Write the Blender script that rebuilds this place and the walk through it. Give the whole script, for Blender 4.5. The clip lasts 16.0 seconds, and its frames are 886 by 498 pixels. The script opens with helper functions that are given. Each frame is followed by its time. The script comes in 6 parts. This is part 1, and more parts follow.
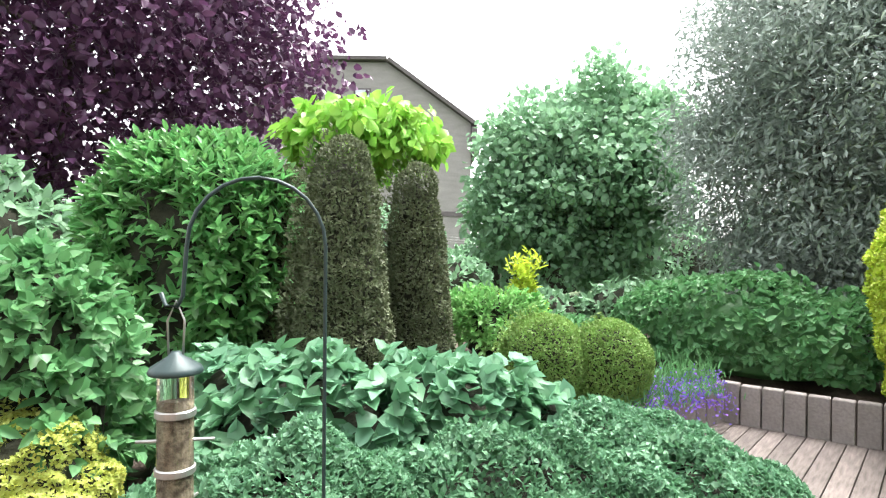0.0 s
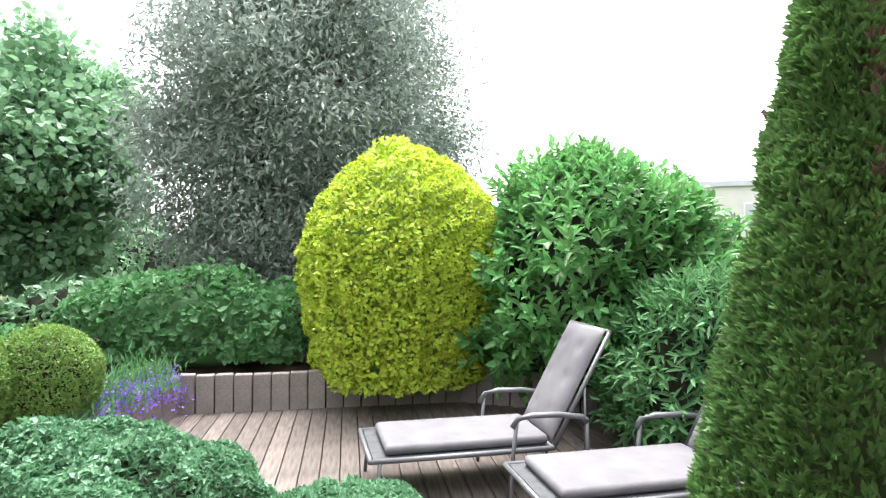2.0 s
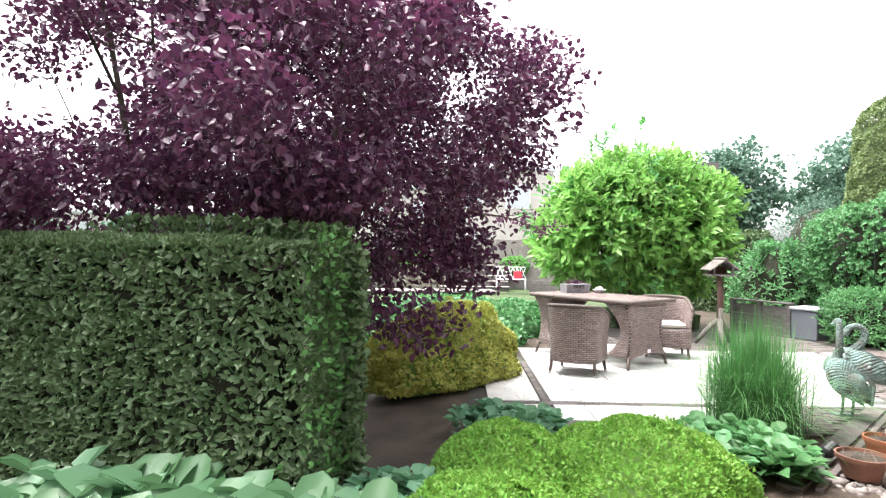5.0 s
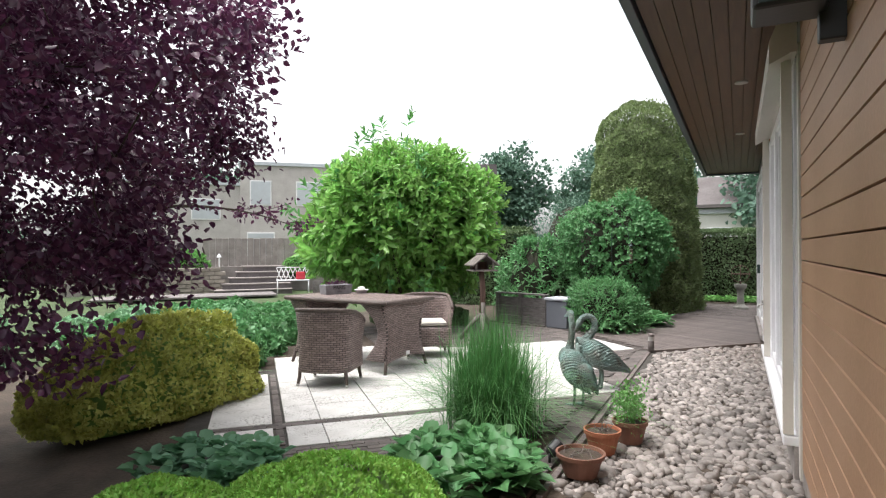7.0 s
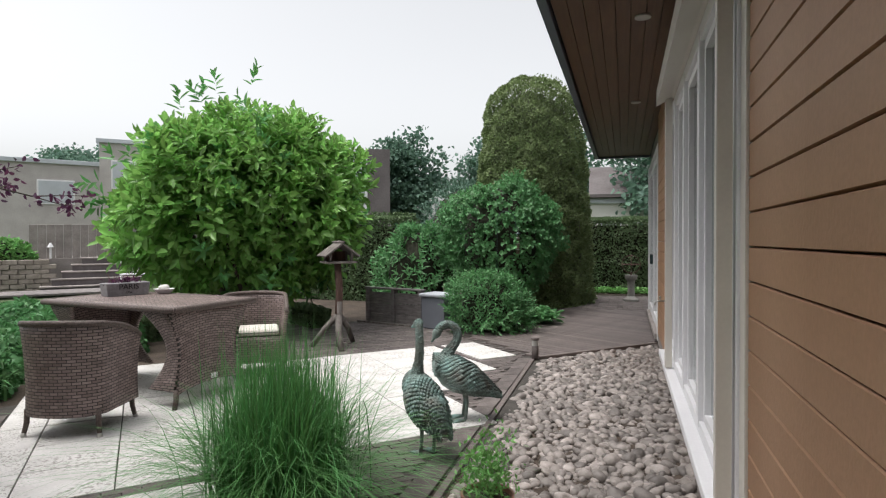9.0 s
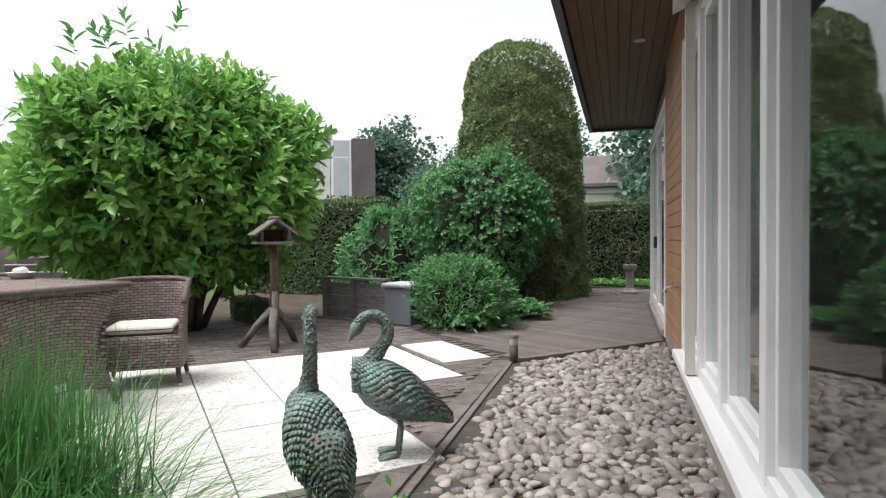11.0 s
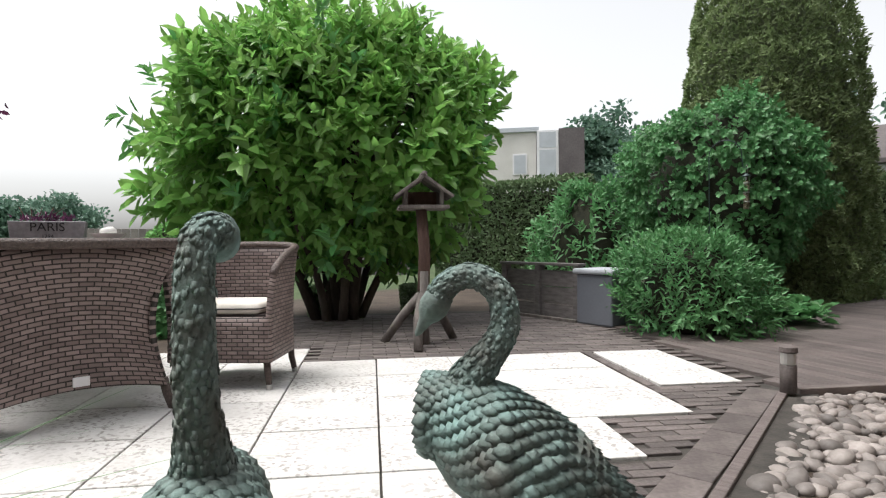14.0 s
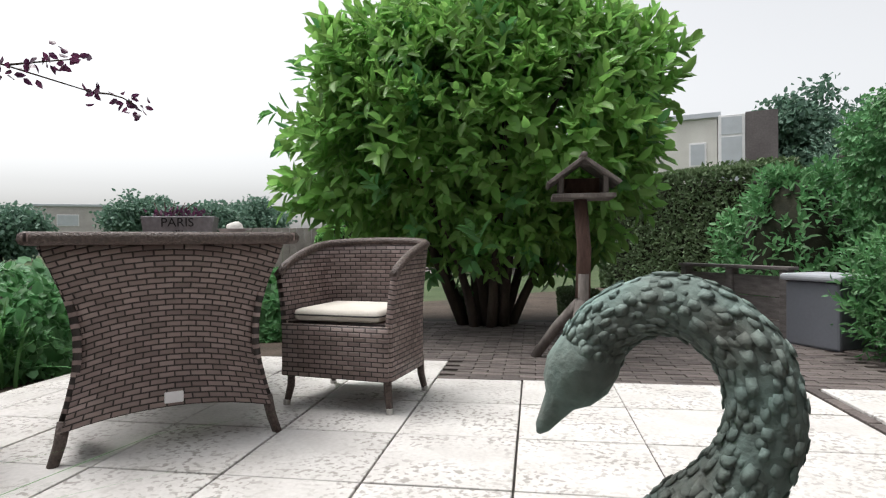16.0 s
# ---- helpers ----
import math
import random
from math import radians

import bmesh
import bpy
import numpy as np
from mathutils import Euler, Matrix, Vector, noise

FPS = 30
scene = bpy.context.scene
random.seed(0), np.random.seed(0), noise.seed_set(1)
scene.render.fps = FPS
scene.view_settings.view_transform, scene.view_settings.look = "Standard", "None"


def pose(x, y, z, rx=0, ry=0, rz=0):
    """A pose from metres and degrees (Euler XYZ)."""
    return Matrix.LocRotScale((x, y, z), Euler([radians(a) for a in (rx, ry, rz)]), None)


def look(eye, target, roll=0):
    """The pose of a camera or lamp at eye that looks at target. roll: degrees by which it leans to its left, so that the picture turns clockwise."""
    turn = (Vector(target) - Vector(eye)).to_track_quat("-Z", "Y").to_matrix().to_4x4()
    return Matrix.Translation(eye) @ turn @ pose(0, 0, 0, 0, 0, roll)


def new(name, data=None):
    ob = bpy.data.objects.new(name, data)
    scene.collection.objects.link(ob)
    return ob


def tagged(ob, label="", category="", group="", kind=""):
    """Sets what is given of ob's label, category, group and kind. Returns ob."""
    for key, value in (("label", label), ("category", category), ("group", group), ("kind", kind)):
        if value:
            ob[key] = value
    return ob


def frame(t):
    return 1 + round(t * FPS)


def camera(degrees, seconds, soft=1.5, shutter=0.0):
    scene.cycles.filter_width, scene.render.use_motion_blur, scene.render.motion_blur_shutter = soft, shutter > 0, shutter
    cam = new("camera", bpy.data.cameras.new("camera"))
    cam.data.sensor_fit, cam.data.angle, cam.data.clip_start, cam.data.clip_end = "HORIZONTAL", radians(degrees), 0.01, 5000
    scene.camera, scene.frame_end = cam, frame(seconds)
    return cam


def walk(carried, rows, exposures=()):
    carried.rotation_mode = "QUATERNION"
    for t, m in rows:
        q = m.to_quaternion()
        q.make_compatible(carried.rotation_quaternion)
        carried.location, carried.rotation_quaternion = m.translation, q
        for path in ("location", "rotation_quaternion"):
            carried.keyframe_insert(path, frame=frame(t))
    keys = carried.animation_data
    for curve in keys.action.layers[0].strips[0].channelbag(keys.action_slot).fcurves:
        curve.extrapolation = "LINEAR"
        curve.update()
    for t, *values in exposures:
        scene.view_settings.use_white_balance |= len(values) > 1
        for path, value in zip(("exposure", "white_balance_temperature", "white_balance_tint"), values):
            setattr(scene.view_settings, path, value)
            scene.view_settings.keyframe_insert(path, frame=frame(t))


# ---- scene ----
PATH = [
    (0, (-0.245, 0.066, 1.453), (-0.599, -1.903, 1.445), 0.5),
    (0.5, (-0.237, 0.086, 1.457), (-1.052, -1.741, 1.449), 0.5),
    (1, (-0.249, 0.077, 1.452), (-1.500, -1.483, 1.445), 0.4),
    (1.5, (-0.243, 0.081, 1.454), (-1.785, -1.192, 1.444), 0.3),
    (2, (-0.247, 0.081, 1.454), (-1.989, -0.902, 1.448), 0.6),
    (2.5, (-0.242, 0.087, 1.458), (-2.141, -0.543, 1.456), 0.7),
    (3, (-0.235, 0.093, 1.463), (-2.234, 0.033, 1.466), 0.8),
    (3.5, (-0.218, 0.166, 1.468), (-2.154, 0.665, 1.472), 0.9),
    (4, (-0.296, 0.274, 1.465), (-2.067, 1.202, 1.466), 0.8),
    (4.5, (-0.354, 0.410, 1.465), (-1.983, 1.571, 1.466), 0.7),
    (5, (-0.428, 0.543, 1.461), (-1.880, 1.919, 1.466), 0.7),
    (5.2, (-0.457, 0.587, 1.462), (-1.828, 2.043, 1.468), 0.7),
    (7.3, (-0.363, 1.684, 1.455), (-1.203, 3.499, 1.451), -0.4),
    (7.5, (-0.381, 1.845, 1.469), (-1.17, 3.683, 1.459), -0.4),
    (8, (-0.388, 2.335, 1.443), (-1.088, 4.208, 1.423), -0.3),
    (8.5, (-0.402, 2.749, 1.451), (-1.044, 4.643, 1.425), -0.2),
    (9, (-0.461, 3.24, 1.408), (-1.061, 5.147, 1.377), -0.2),
    (9.2, (-0.497, 3.387, 1.367), (-1.071, 5.303, 1.342), -0.2),
    (11.3, (-0.535, 4.912, 1.131), (-1.126, 6.823, 1.091), -0.5),
    (11.5, (-0.562, 5.038, 1.109), (-1.182, 6.939, 1.069), -0.4),
    (12, (-0.659, 5.413, 1.033), (-1.347, 7.291, 0.992), -0.5),
    (12.5, (-0.702, 5.696, 0.963), (-1.472, 7.541, 0.925), -0.5),
    (13, (-0.781, 5.944, 0.905), (-1.733, 7.702, 0.873), -0.7),
    (13.5, (-0.904, 6.223, 0.873), (-1.985, 7.906, 0.847), -0.8),
    (14, (-1.023, 6.465, 0.828), (-2.252, 8.042, 0.808), -0.6),
    (14.5, (-1.103, 6.605, 0.818), (-2.508, 8.028, 0.799), -0.5),
    (15, (-1.262, 6.763, 0.801), (-2.761, 8.087, 0.78), -0.3),
    (15.5, (-1.376, 6.922, 0.814), (-2.92, 8.193, 0.792), -0.2),
    (16, (-1.463, 7.041, 0.813), (-3.08, 8.219, 0.795), -0.5),
]
cam = camera(75.0, 16.0, soft=1.2)
walk(cam, [(t, look(e, g, r)) for t, e, g, r in PATH],
     [(0, 2.45), (3, 2.45), (4, 2.6), (4.5, 2.55), (5.2, 2.25), (7.3, 1.2), (9, 0.72), (11.5, 1.02), (14, 0.88), (15, 0.78), (16, 0.68)])

# ---- sky, sun, exposure ----
world = bpy.data.worlds.new("overcast_sky")
scene.world = world
world.use_nodes = True
wn = world.node_tree
sky = wn.nodes.new("ShaderNodeTexSky")
sky.sky_type = "NISHITA"
sky.sun_disc = False
sky.sun_elevation, sky.sun_rotation = radians(70), radians(234)
sky.dust_density, sky.air_density = 4.0, 1.0
pale = wn.nodes.new("ShaderNodeHueSaturation")
pale.inputs["Saturation"].default_value = 0.12
wn.links.new(sky.outputs[0], pale.inputs["Color"])
wn.links.new(pale.outputs[0], wn.nodes["Background"].inputs["Color"])
wn.nodes["Background"].inputs["Strength"].default_value = 0.15
sun_data = bpy.data.lights.new("sun", "SUN")
sun_data.energy, sun_data.angle, sun_data.color = 1.5, radians(40), (1.0, 0.97, 0.93)
sun = new("sun", sun_data)
sun.matrix_world = look((0, 0, 30), (7, 5, 6))


# ---- materials ----
def material(name):
    m = bpy.data.materials.new(name)
    m.use_nodes = True
    return m, m.node_tree.nodes, m.node_tree.links, m.node_tree.nodes["Principled BSDF"]


def varied(name, a, b, scale=6.0, rough=0.8, bump=0.3, fine=60.0, per=None, spread=0.25, metal=0.0, stretch=(1, 1, 1), spec=0.5, dark=0.55):
    """Two-scale noise between colours a and b; per: 'island' or 'object' adds a change of value from piece to piece."""
    m, n, l, p = material(name)
    tc = n.new("ShaderNodeTexCoord")
    mp = n.new("ShaderNodeMapping")
    mp.inputs["Scale"].default_value = stretch
    l.new(tc.outputs["Object"], mp.inputs["Vector"])
    big, small = n.new("ShaderNodeTexNoise"), n.new("ShaderNodeTexNoise")
    big.inputs["Scale"].default_value, small.inputs["Scale"].default_value = scale, fine
    big.inputs["Detail"].default_value, small.inputs["Detail"].default_value = 5, 4
    for t in (big, small):
        l.new(mp.outputs[0], t.inputs["Vector"])
    ramp = n.new("ShaderNodeValToRGB")
    ramp.color_ramp.elements[0].position, ramp.color_ramp.elements[1].position = 0.32, 0.68
    ramp.color_ramp.elements[0].color, ramp.color_ramp.elements[1].color = (*a, 1), (*b, 1)
    l.new(big.outputs[0], ramp.inputs[0])
    mul = n.new("ShaderNodeMix")
    mul.data_type, mul.blend_type = "RGBA", "MULTIPLY"
    mul.inputs["Factor"].default_value = dark
    l.new(ramp.outputs[0], mul.inputs["A"])
    l.new(small.outputs[0], mul.inputs["B"])
    out = mul.outputs["Result"]
    if per:
        src = n.new("ShaderNodeNewGeometry") if per == "island" else n.new("ShaderNodeObjectInfo")
        rnd = src.outputs["Random Per Island"] if per == "island" else src.outputs["Random"]
        rng = n.new("ShaderNodeMapRange")
        rng.inputs["To Min"].default_value, rng.inputs["To Max"].default_value = 1 - spread, 1 + spread
        l.new(rnd, rng.inputs["Value"])
        hsv = n.new("ShaderNodeHueSaturation")
        l.new(rng.outputs[0], hsv.inputs["Value"])
        l.new(out, hsv.inputs["Color"])
        out = hsv.outputs[0]
    l.new(out, p.inputs["Base Color"])
    p.inputs["Roughness"].default_value, p.inputs["Metallic"].default_value = rough, metal
    p.inputs["Specular IOR Level"].default_value = spec
    if bump:
        b_ = n.new("ShaderNodeBump")
        b_.inputs["Strength"].default_value, b_.inputs["Distance"].default_value = bump, 0.01
        l.new(small.outputs[0], b_.inputs["Height"])
        l.new(b_.outputs[0], p.inputs["Normal"])
    return m


def leaf_mat(name, a, b, rough=0.45, through_=0.25, hue=0.02, spec=0.4):
    """Leaves: colour from leaf to leaf between a and b, with patches at half a metre, and some light let through."""
    m, n, l, p = material(name)
    a, b = (a[0] * 1.1, a[1], a[2] * 1.45), (b[0] * 1.1, b[1], b[2] * 1.45)
    geo = n.new("ShaderNodeNewGeometry")
    ramp = n.new("ShaderNodeValToRGB")
    ramp.color_ramp.elements[0].color, ramp.color_ramp.elements[1].color = (*a, 1), (*b, 1)
    noise_ = n.new("ShaderNodeTexNoise")
    noise_.inputs["Scale"].default_value = 2.2
    tc = n.new("ShaderNodeTexCoord")
    l.new(tc.outputs["Object"], noise_.inputs["Vector"])
    mix = n.new("ShaderNodeMix")
    mix.inputs["Factor"].default_value = 0.45
    l.new(geo.outputs["Random Per Island"], mix.inputs["A"])
    l.new(noise_.outputs[0], mix.inputs["B"])
    l.new(mix.outputs[0], ramp.inputs[0])
    hs = n.new("ShaderNodeHueSaturation")
    rng = n.new("ShaderNodeMapRange")
    rng.inputs["To Min"].default_value, rng.inputs["To Max"].default_value = 0.5 - hue, 0.5 + hue
    l.new(geo.outputs["Random Per Island"], rng.inputs["Value"])
    l.new(rng.outputs[0], hs.inputs["Hue"])
    l.new(ramp.outputs[0], hs.inputs["Color"])
    l.new(hs.outputs[0], p.inputs["Base Color"])
    p.inputs["Roughness"].default_value = rough
    p.inputs["Specular IOR Level"].default_value = spec
    tr = n.new("ShaderNodeBsdfTranslucent")
    l.new(hs.outputs[0], tr.inputs["Color"])
    ms = n.new("ShaderNodeMixShader")
    ms.inputs[0].default_value = through_ + 0.1
    l.new(p.outputs[0], ms.inputs[1])
    l.new(tr.outputs[0], ms.inputs[2])
    l.new(ms.outputs[0], n["Material Output"].inputs["Surface"])
    return m


def plain(name, c, rough=0.5, metal=0.0, spec=0.5):
    return varied(name, tuple(v * 0.9 for v in c), c, 3.0, rough, 0.05, 40, metal=metal, spec=spec, dark=0.2)


M = {
    "soil": varied("soil", (0.05, 0.035, 0.025), (0.11, 0.08, 0.06), 3, 0.95, 0.8, 40),
    "grassland": varied("grassland", (0.04, 0.075, 0.02), (0.08, 0.12, 0.04), 2, 0.95, 0.5, 30),
    "bark": varied("bark", (0.06, 0.045, 0.035), (0.14, 0.11, 0.09), 8, 0.9, 0.9, 45, stretch=(1, 1, 0.25)),
    # near-black colour for shrub cores: painted shade between the leaves
    "core_shade": varied("inner_shade", (0.02, 0.022, 0.012), (0.05, 0.05, 0.03), 12, 0.95, 0.9, 50),
    "laurel": leaf_mat("laurel_leaf", (0.042, 0.165, 0.032), (0.18, 0.45, 0.1), 0.35, 0.3),
    "laurel_dark": leaf_mat("laurel_dark_leaf", (0.06, 0.2, 0.035), (0.36, 0.68, 0.12), 0.32, 0.38),
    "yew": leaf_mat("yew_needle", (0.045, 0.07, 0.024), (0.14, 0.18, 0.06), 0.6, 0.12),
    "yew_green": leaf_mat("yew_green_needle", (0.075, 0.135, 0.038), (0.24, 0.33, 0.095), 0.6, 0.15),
    "cypress": leaf_mat("cypress_spray", (0.03, 0.085, 0.018), (0.15, 0.31, 0.06), 0.6, 0.18),
    "cypress_dry": leaf_mat("cypress_dry_spray", (0.08, 0.06, 0.03), (0.22, 0.165, 0.085), 0.8, 0.1),
    "hedge": leaf_mat("hedge_leaf", (0.055, 0.105, 0.032), (0.165, 0.26, 0.085), 0.5, 0.15),
    "hedge_fresh": leaf_mat("hedge_fresh_leaf", (0.05, 0.15, 0.035), (0.15, 0.34, 0.07), 0.5, 0.3),
    "yellow": leaf_mat("golden_leaf", (0.25, 0.39, 0.025), (0.6, 0.78, 0.065), 0.5, 0.3),
    "plum": leaf_mat("plum_leaf", (0.038, 0.013, 0.026), (0.15, 0.046, 0.08), 0.35, 0.25, 0.015, 0.6),
    "beech": leaf_mat("beech_leaf", (0.050, 0.021, 0.036), (0.140, 0.061, 0.100), 0.4, 0.2, 0.015, 0.5),
    "willow": leaf_mat("willow_leaf", (0.13, 0.19, 0.11), (0.34, 0.44, 0.27), 0.5, 0.2),
    "plane": leaf_mat("plane_leaf", (0.09, 0.23, 0.08), (0.32, 0.56, 0.24), 0.5, 0.25),
    "catalpa": leaf_mat("catalpa_leaf", (0.125, 0.348, 0.030), (0.350, 0.667, 0.075), 0.45, 0.35),
    "fresh": leaf_mat("fresh_leaf", (0.07, 0.22, 0.04), (0.24, 0.53, 0.11), 0.45, 0.3),
    "mid": leaf_mat("mid_leaf", (0.045, 0.16, 0.042), (0.16, 0.385, 0.105), 0.45, 0.25),
    "anemone": leaf_mat("anemone_leaf", (0.062, 0.189, 0.068), (0.188, 0.420, 0.165), 0.5, 0.25),
    "cover": leaf_mat("cover_leaf", (0.044, 0.145, 0.053), (0.163, 0.362, 0.135), 0.5, 0.25),
    "hosta": leaf_mat("hosta_leaf", (0.05, 0.14, 0.045), (0.16, 0.34, 0.12), 0.4, 0.25),
    "box": leaf_mat("box_leaf", (0.088, 0.189, 0.030), (0.250, 0.435, 0.075), 0.5, 0.25),
    "box_fresh": leaf_mat("box_fresh_leaf", (0.09, 0.24, 0.026), (0.28, 0.55, 0.07), 0.5, 0.3),
    "euonymus": leaf_mat("euonymus_leaf", (0.17, 0.28, 0.03), (0.7, 0.72, 0.15), 0.45, 0.25),
    "lime": leaf_mat("lime_flower", (0.322, 0.432, 0.052), (0.632, 0.720, 0.156), 0.6, 0.3),
    "violet": leaf_mat("violet_flower", (0.15, 0.08, 0.36), (0.33, 0.20, 0.56), 0.6, 0.3),
    "blade": leaf_mat("grass_blade", (0.044, 0.160, 0.030), (0.150, 0.377, 0.090), 0.45, 0.25),
    "far_leaf": leaf_mat("far_leaf", (0.062, 0.145, 0.068), (0.163, 0.290, 0.150), 0.6, 0.2),
    "slab": varied("pale_slab", (0.60, 0.58, 0.56), (0.74, 0.72, 0.70), 4, 0.75, 0.25, 55, "object", 0.06, dark=0.28),
    "brick": varied("clay_paver", (0.115, 0.095, 0.09), (0.20, 0.17, 0.16), 7, 0.85, 0.5, 50, "object", 0.3),
    "brick_rest": varied("clay_paver_rest", (0.115, 0.095, 0.09), (0.20, 0.17, 0.16), 7, 0.85, 0.5, 50, "island", 0.3),
    "joint": varied("joint_sand", (0.05, 0.045, 0.04), (0.09, 0.08, 0.07), 12, 0.95, 0.4, 80),
    "pebble": varied("river_pebble", (0.19, 0.165, 0.15), (0.34, 0.30, 0.28), 14, 0.6, 0.12, 90, "island", 0.42, dark=0.3),
    "deck": varied("weathered_board", (0.12, 0.098, 0.086), (0.27, 0.225, 0.205), 3, 0.75, 0.5, 22, "object", 0.22, stretch=(1.5, 12, 6)),
    "deck_dark": varied("damp_board", (0.115, 0.09, 0.085), (0.21, 0.175, 0.165), 3, 0.6, 0.5, 22, "object", 0.25, stretch=(1.5, 12, 6)),
    "concrete": varied("concrete", (0.28, 0.245, 0.23), (0.42, 0.375, 0.355), 3, 0.85, 0.4, 40, "object", 0.1),
    "grey_plank": varied("grey_plank", (0.17, 0.15, 0.145), (0.30, 0.27, 0.265), 4, 0.8, 0.4, 30, "object", 0.12, stretch=(2, 2, 8)),
    "siding": varied("ochre_siding", (0.360, 0.196, 0.109), (0.430, 0.245, 0.144), 1.5, 0.55, 0.12, 70, "object", 0.05, dark=0.25),
    "soffit": varied("oiled_soffit", (0.104, 0.044, 0.022), (0.156, 0.073, 0.035), 3, 0.45, 0.15, 30, stretch=(14, 1, 1)),
    "white": varied("white_paint", (0.74, 0.73, 0.75), (0.82, 0.81, 0.83), 2, 0.4, 0.05, 60, dark=0.12),
    "cream": varied("cream_metal", (0.60, 0.56, 0.50), (0.68, 0.64, 0.58), 2, 0.4, 0.05, 60, dark=0.12),
    "fascia": plain("slate_fascia", (0.10, 0.11, 0.14), 0.4),
    "zinc": plain("pale_trim", (0.55, 0.58, 0.62), 0.35, 0.3),
    "black": plain("black_plastic", (0.02, 0.02, 0.022), 0.45),
    "darkmetal": plain("dark_green_metal", (0.03, 0.055, 0.055), 0.4, 0.2),
    "steel": plain("brushed_steel", (0.55, 0.54, 0.52), 0.35, 0.8),
    "grey_frame": plain("grey_alu_frame", (0.16, 0.165, 0.18), 0.45, 0.3),
    "sling": varied("anthracite_sling", (0.06, 0.065, 0.075), (0.10, 0.105, 0.115), 20, 0.8, 0.3, 180),
    "cushion": varied("lilac_grey_cushion", (0.135, 0.13, 0.146), (0.178, 0.172, 0.188), 5, 0.9, 0.25, 140, dark=0.2),
    "cream_cloth": varied("cream_cloth", (0.62, 0.58, 0.52), (0.72, 0.68, 0.62), 5, 0.9, 0.2, 140, dark=0.2),
    "bronze": varied("verdigris_bronze", (0.18, 0.175, 0.155), (0.30, 0.46, 0.43), 7, 0.9, 0.5, 70, metal=0.0, dark=0.5, spec=0.2),
    "oldwood": varied("weathered_wood", (0.13, 0.11, 0.10), (0.28, 0.25, 0.23), 6, 0.85, 0.6, 35, stretch=(3, 3, 0.6)),
    "redwood": varied("rough_post_wood", (0.10, 0.055, 0.045), (0.20, 0.12, 0.095), 6, 0.85, 0.6, 35, stretch=(3, 3, 0.6)),
    "terracotta": varied("terracotta", (0.36, 0.12, 0.06), (0.48, 0.18, 0.10), 6, 0.8, 0.2, 70, dark=0.3),
    "terracotta_dark": varied("brown_clay", (0.17, 0.075, 0.05), (0.27, 0.12, 0.08), 6, 0.6, 0.2, 70, dark=0.3),
    "boxgrey": plain("grey_plastic_box", (0.17, 0.18, 0.21), 0.55),
    "lidgrey": plain("pale_grey_lid", (0.50, 0.52, 0.57), 0.5),
    "zincbox": varied("pale_zinc_box", (0.24, 0.23, 0.245), (0.34, 0.33, 0.345), 8, 0.6, 0.1, 50),
    "ink": plain("black_ink", (0.015, 0.015, 0.015), 0.8),
    "brickwall": varied("pale_brick_wall", (0.56, 0.51, 0.50), (0.66, 0.62, 0.60), 1.5, 0.9, 0.3, 25),
    "greybrick": varied("grey_brick_gable", (0.34, 0.32, 0.31), (0.42, 0.39, 0.38), 1.2, 0.9, 0.4, 14, stretch=(1, 1, 4)),
    "stucco": varied("white_stucco", (0.62, 0.60, 0.57), (0.72, 0.70, 0.67), 1.0, 0.9, 0.2, 20, dark=0.2),
    "tile": varied("roof_tile", (0.12, 0.10, 0.10), (0.18, 0.16, 0.16), 1.0, 0.8, 0.4, 12),
    "cladding": varied("dark_cladding", (0.13, 0.11, 0.115), (0.19, 0.165, 0.17), 1.0, 0.8, 0.3, 12),
    "stone": varied("stacked_stone", (0.30, 0.26, 0.22), (0.44, 0.39, 0.34), 4, 0.9, 0.8, 20),
    "bluecloth": plain("navy_cover", (0.02, 0.035, 0.07), 0.8),
    "red": plain("red_cloth", (0.5, 0.03, 0.05), 0.7),
    "room": plain("dim_plaster", (0.35, 0.33, 0.32), 0.9),
    "curtain": varied("grey_curtain", (0.36, 0.35, 0.36), (0.46, 0.45, 0.46), 3, 0.9, 0.1, 40, stretch=(10, 10, 0.3), dark=0.2),
    "seed": varied("bird_seed", (0.10, 0.075, 0.05), (0.42, 0.36, 0.26), 60, 0.9, 0.6, 160),
    "verdigris_stone": varied("pedestal_stone", (0.30, 0.29, 0.27), (0.42, 0.41, 0.38), 6, 0.9, 0.5, 60),
}


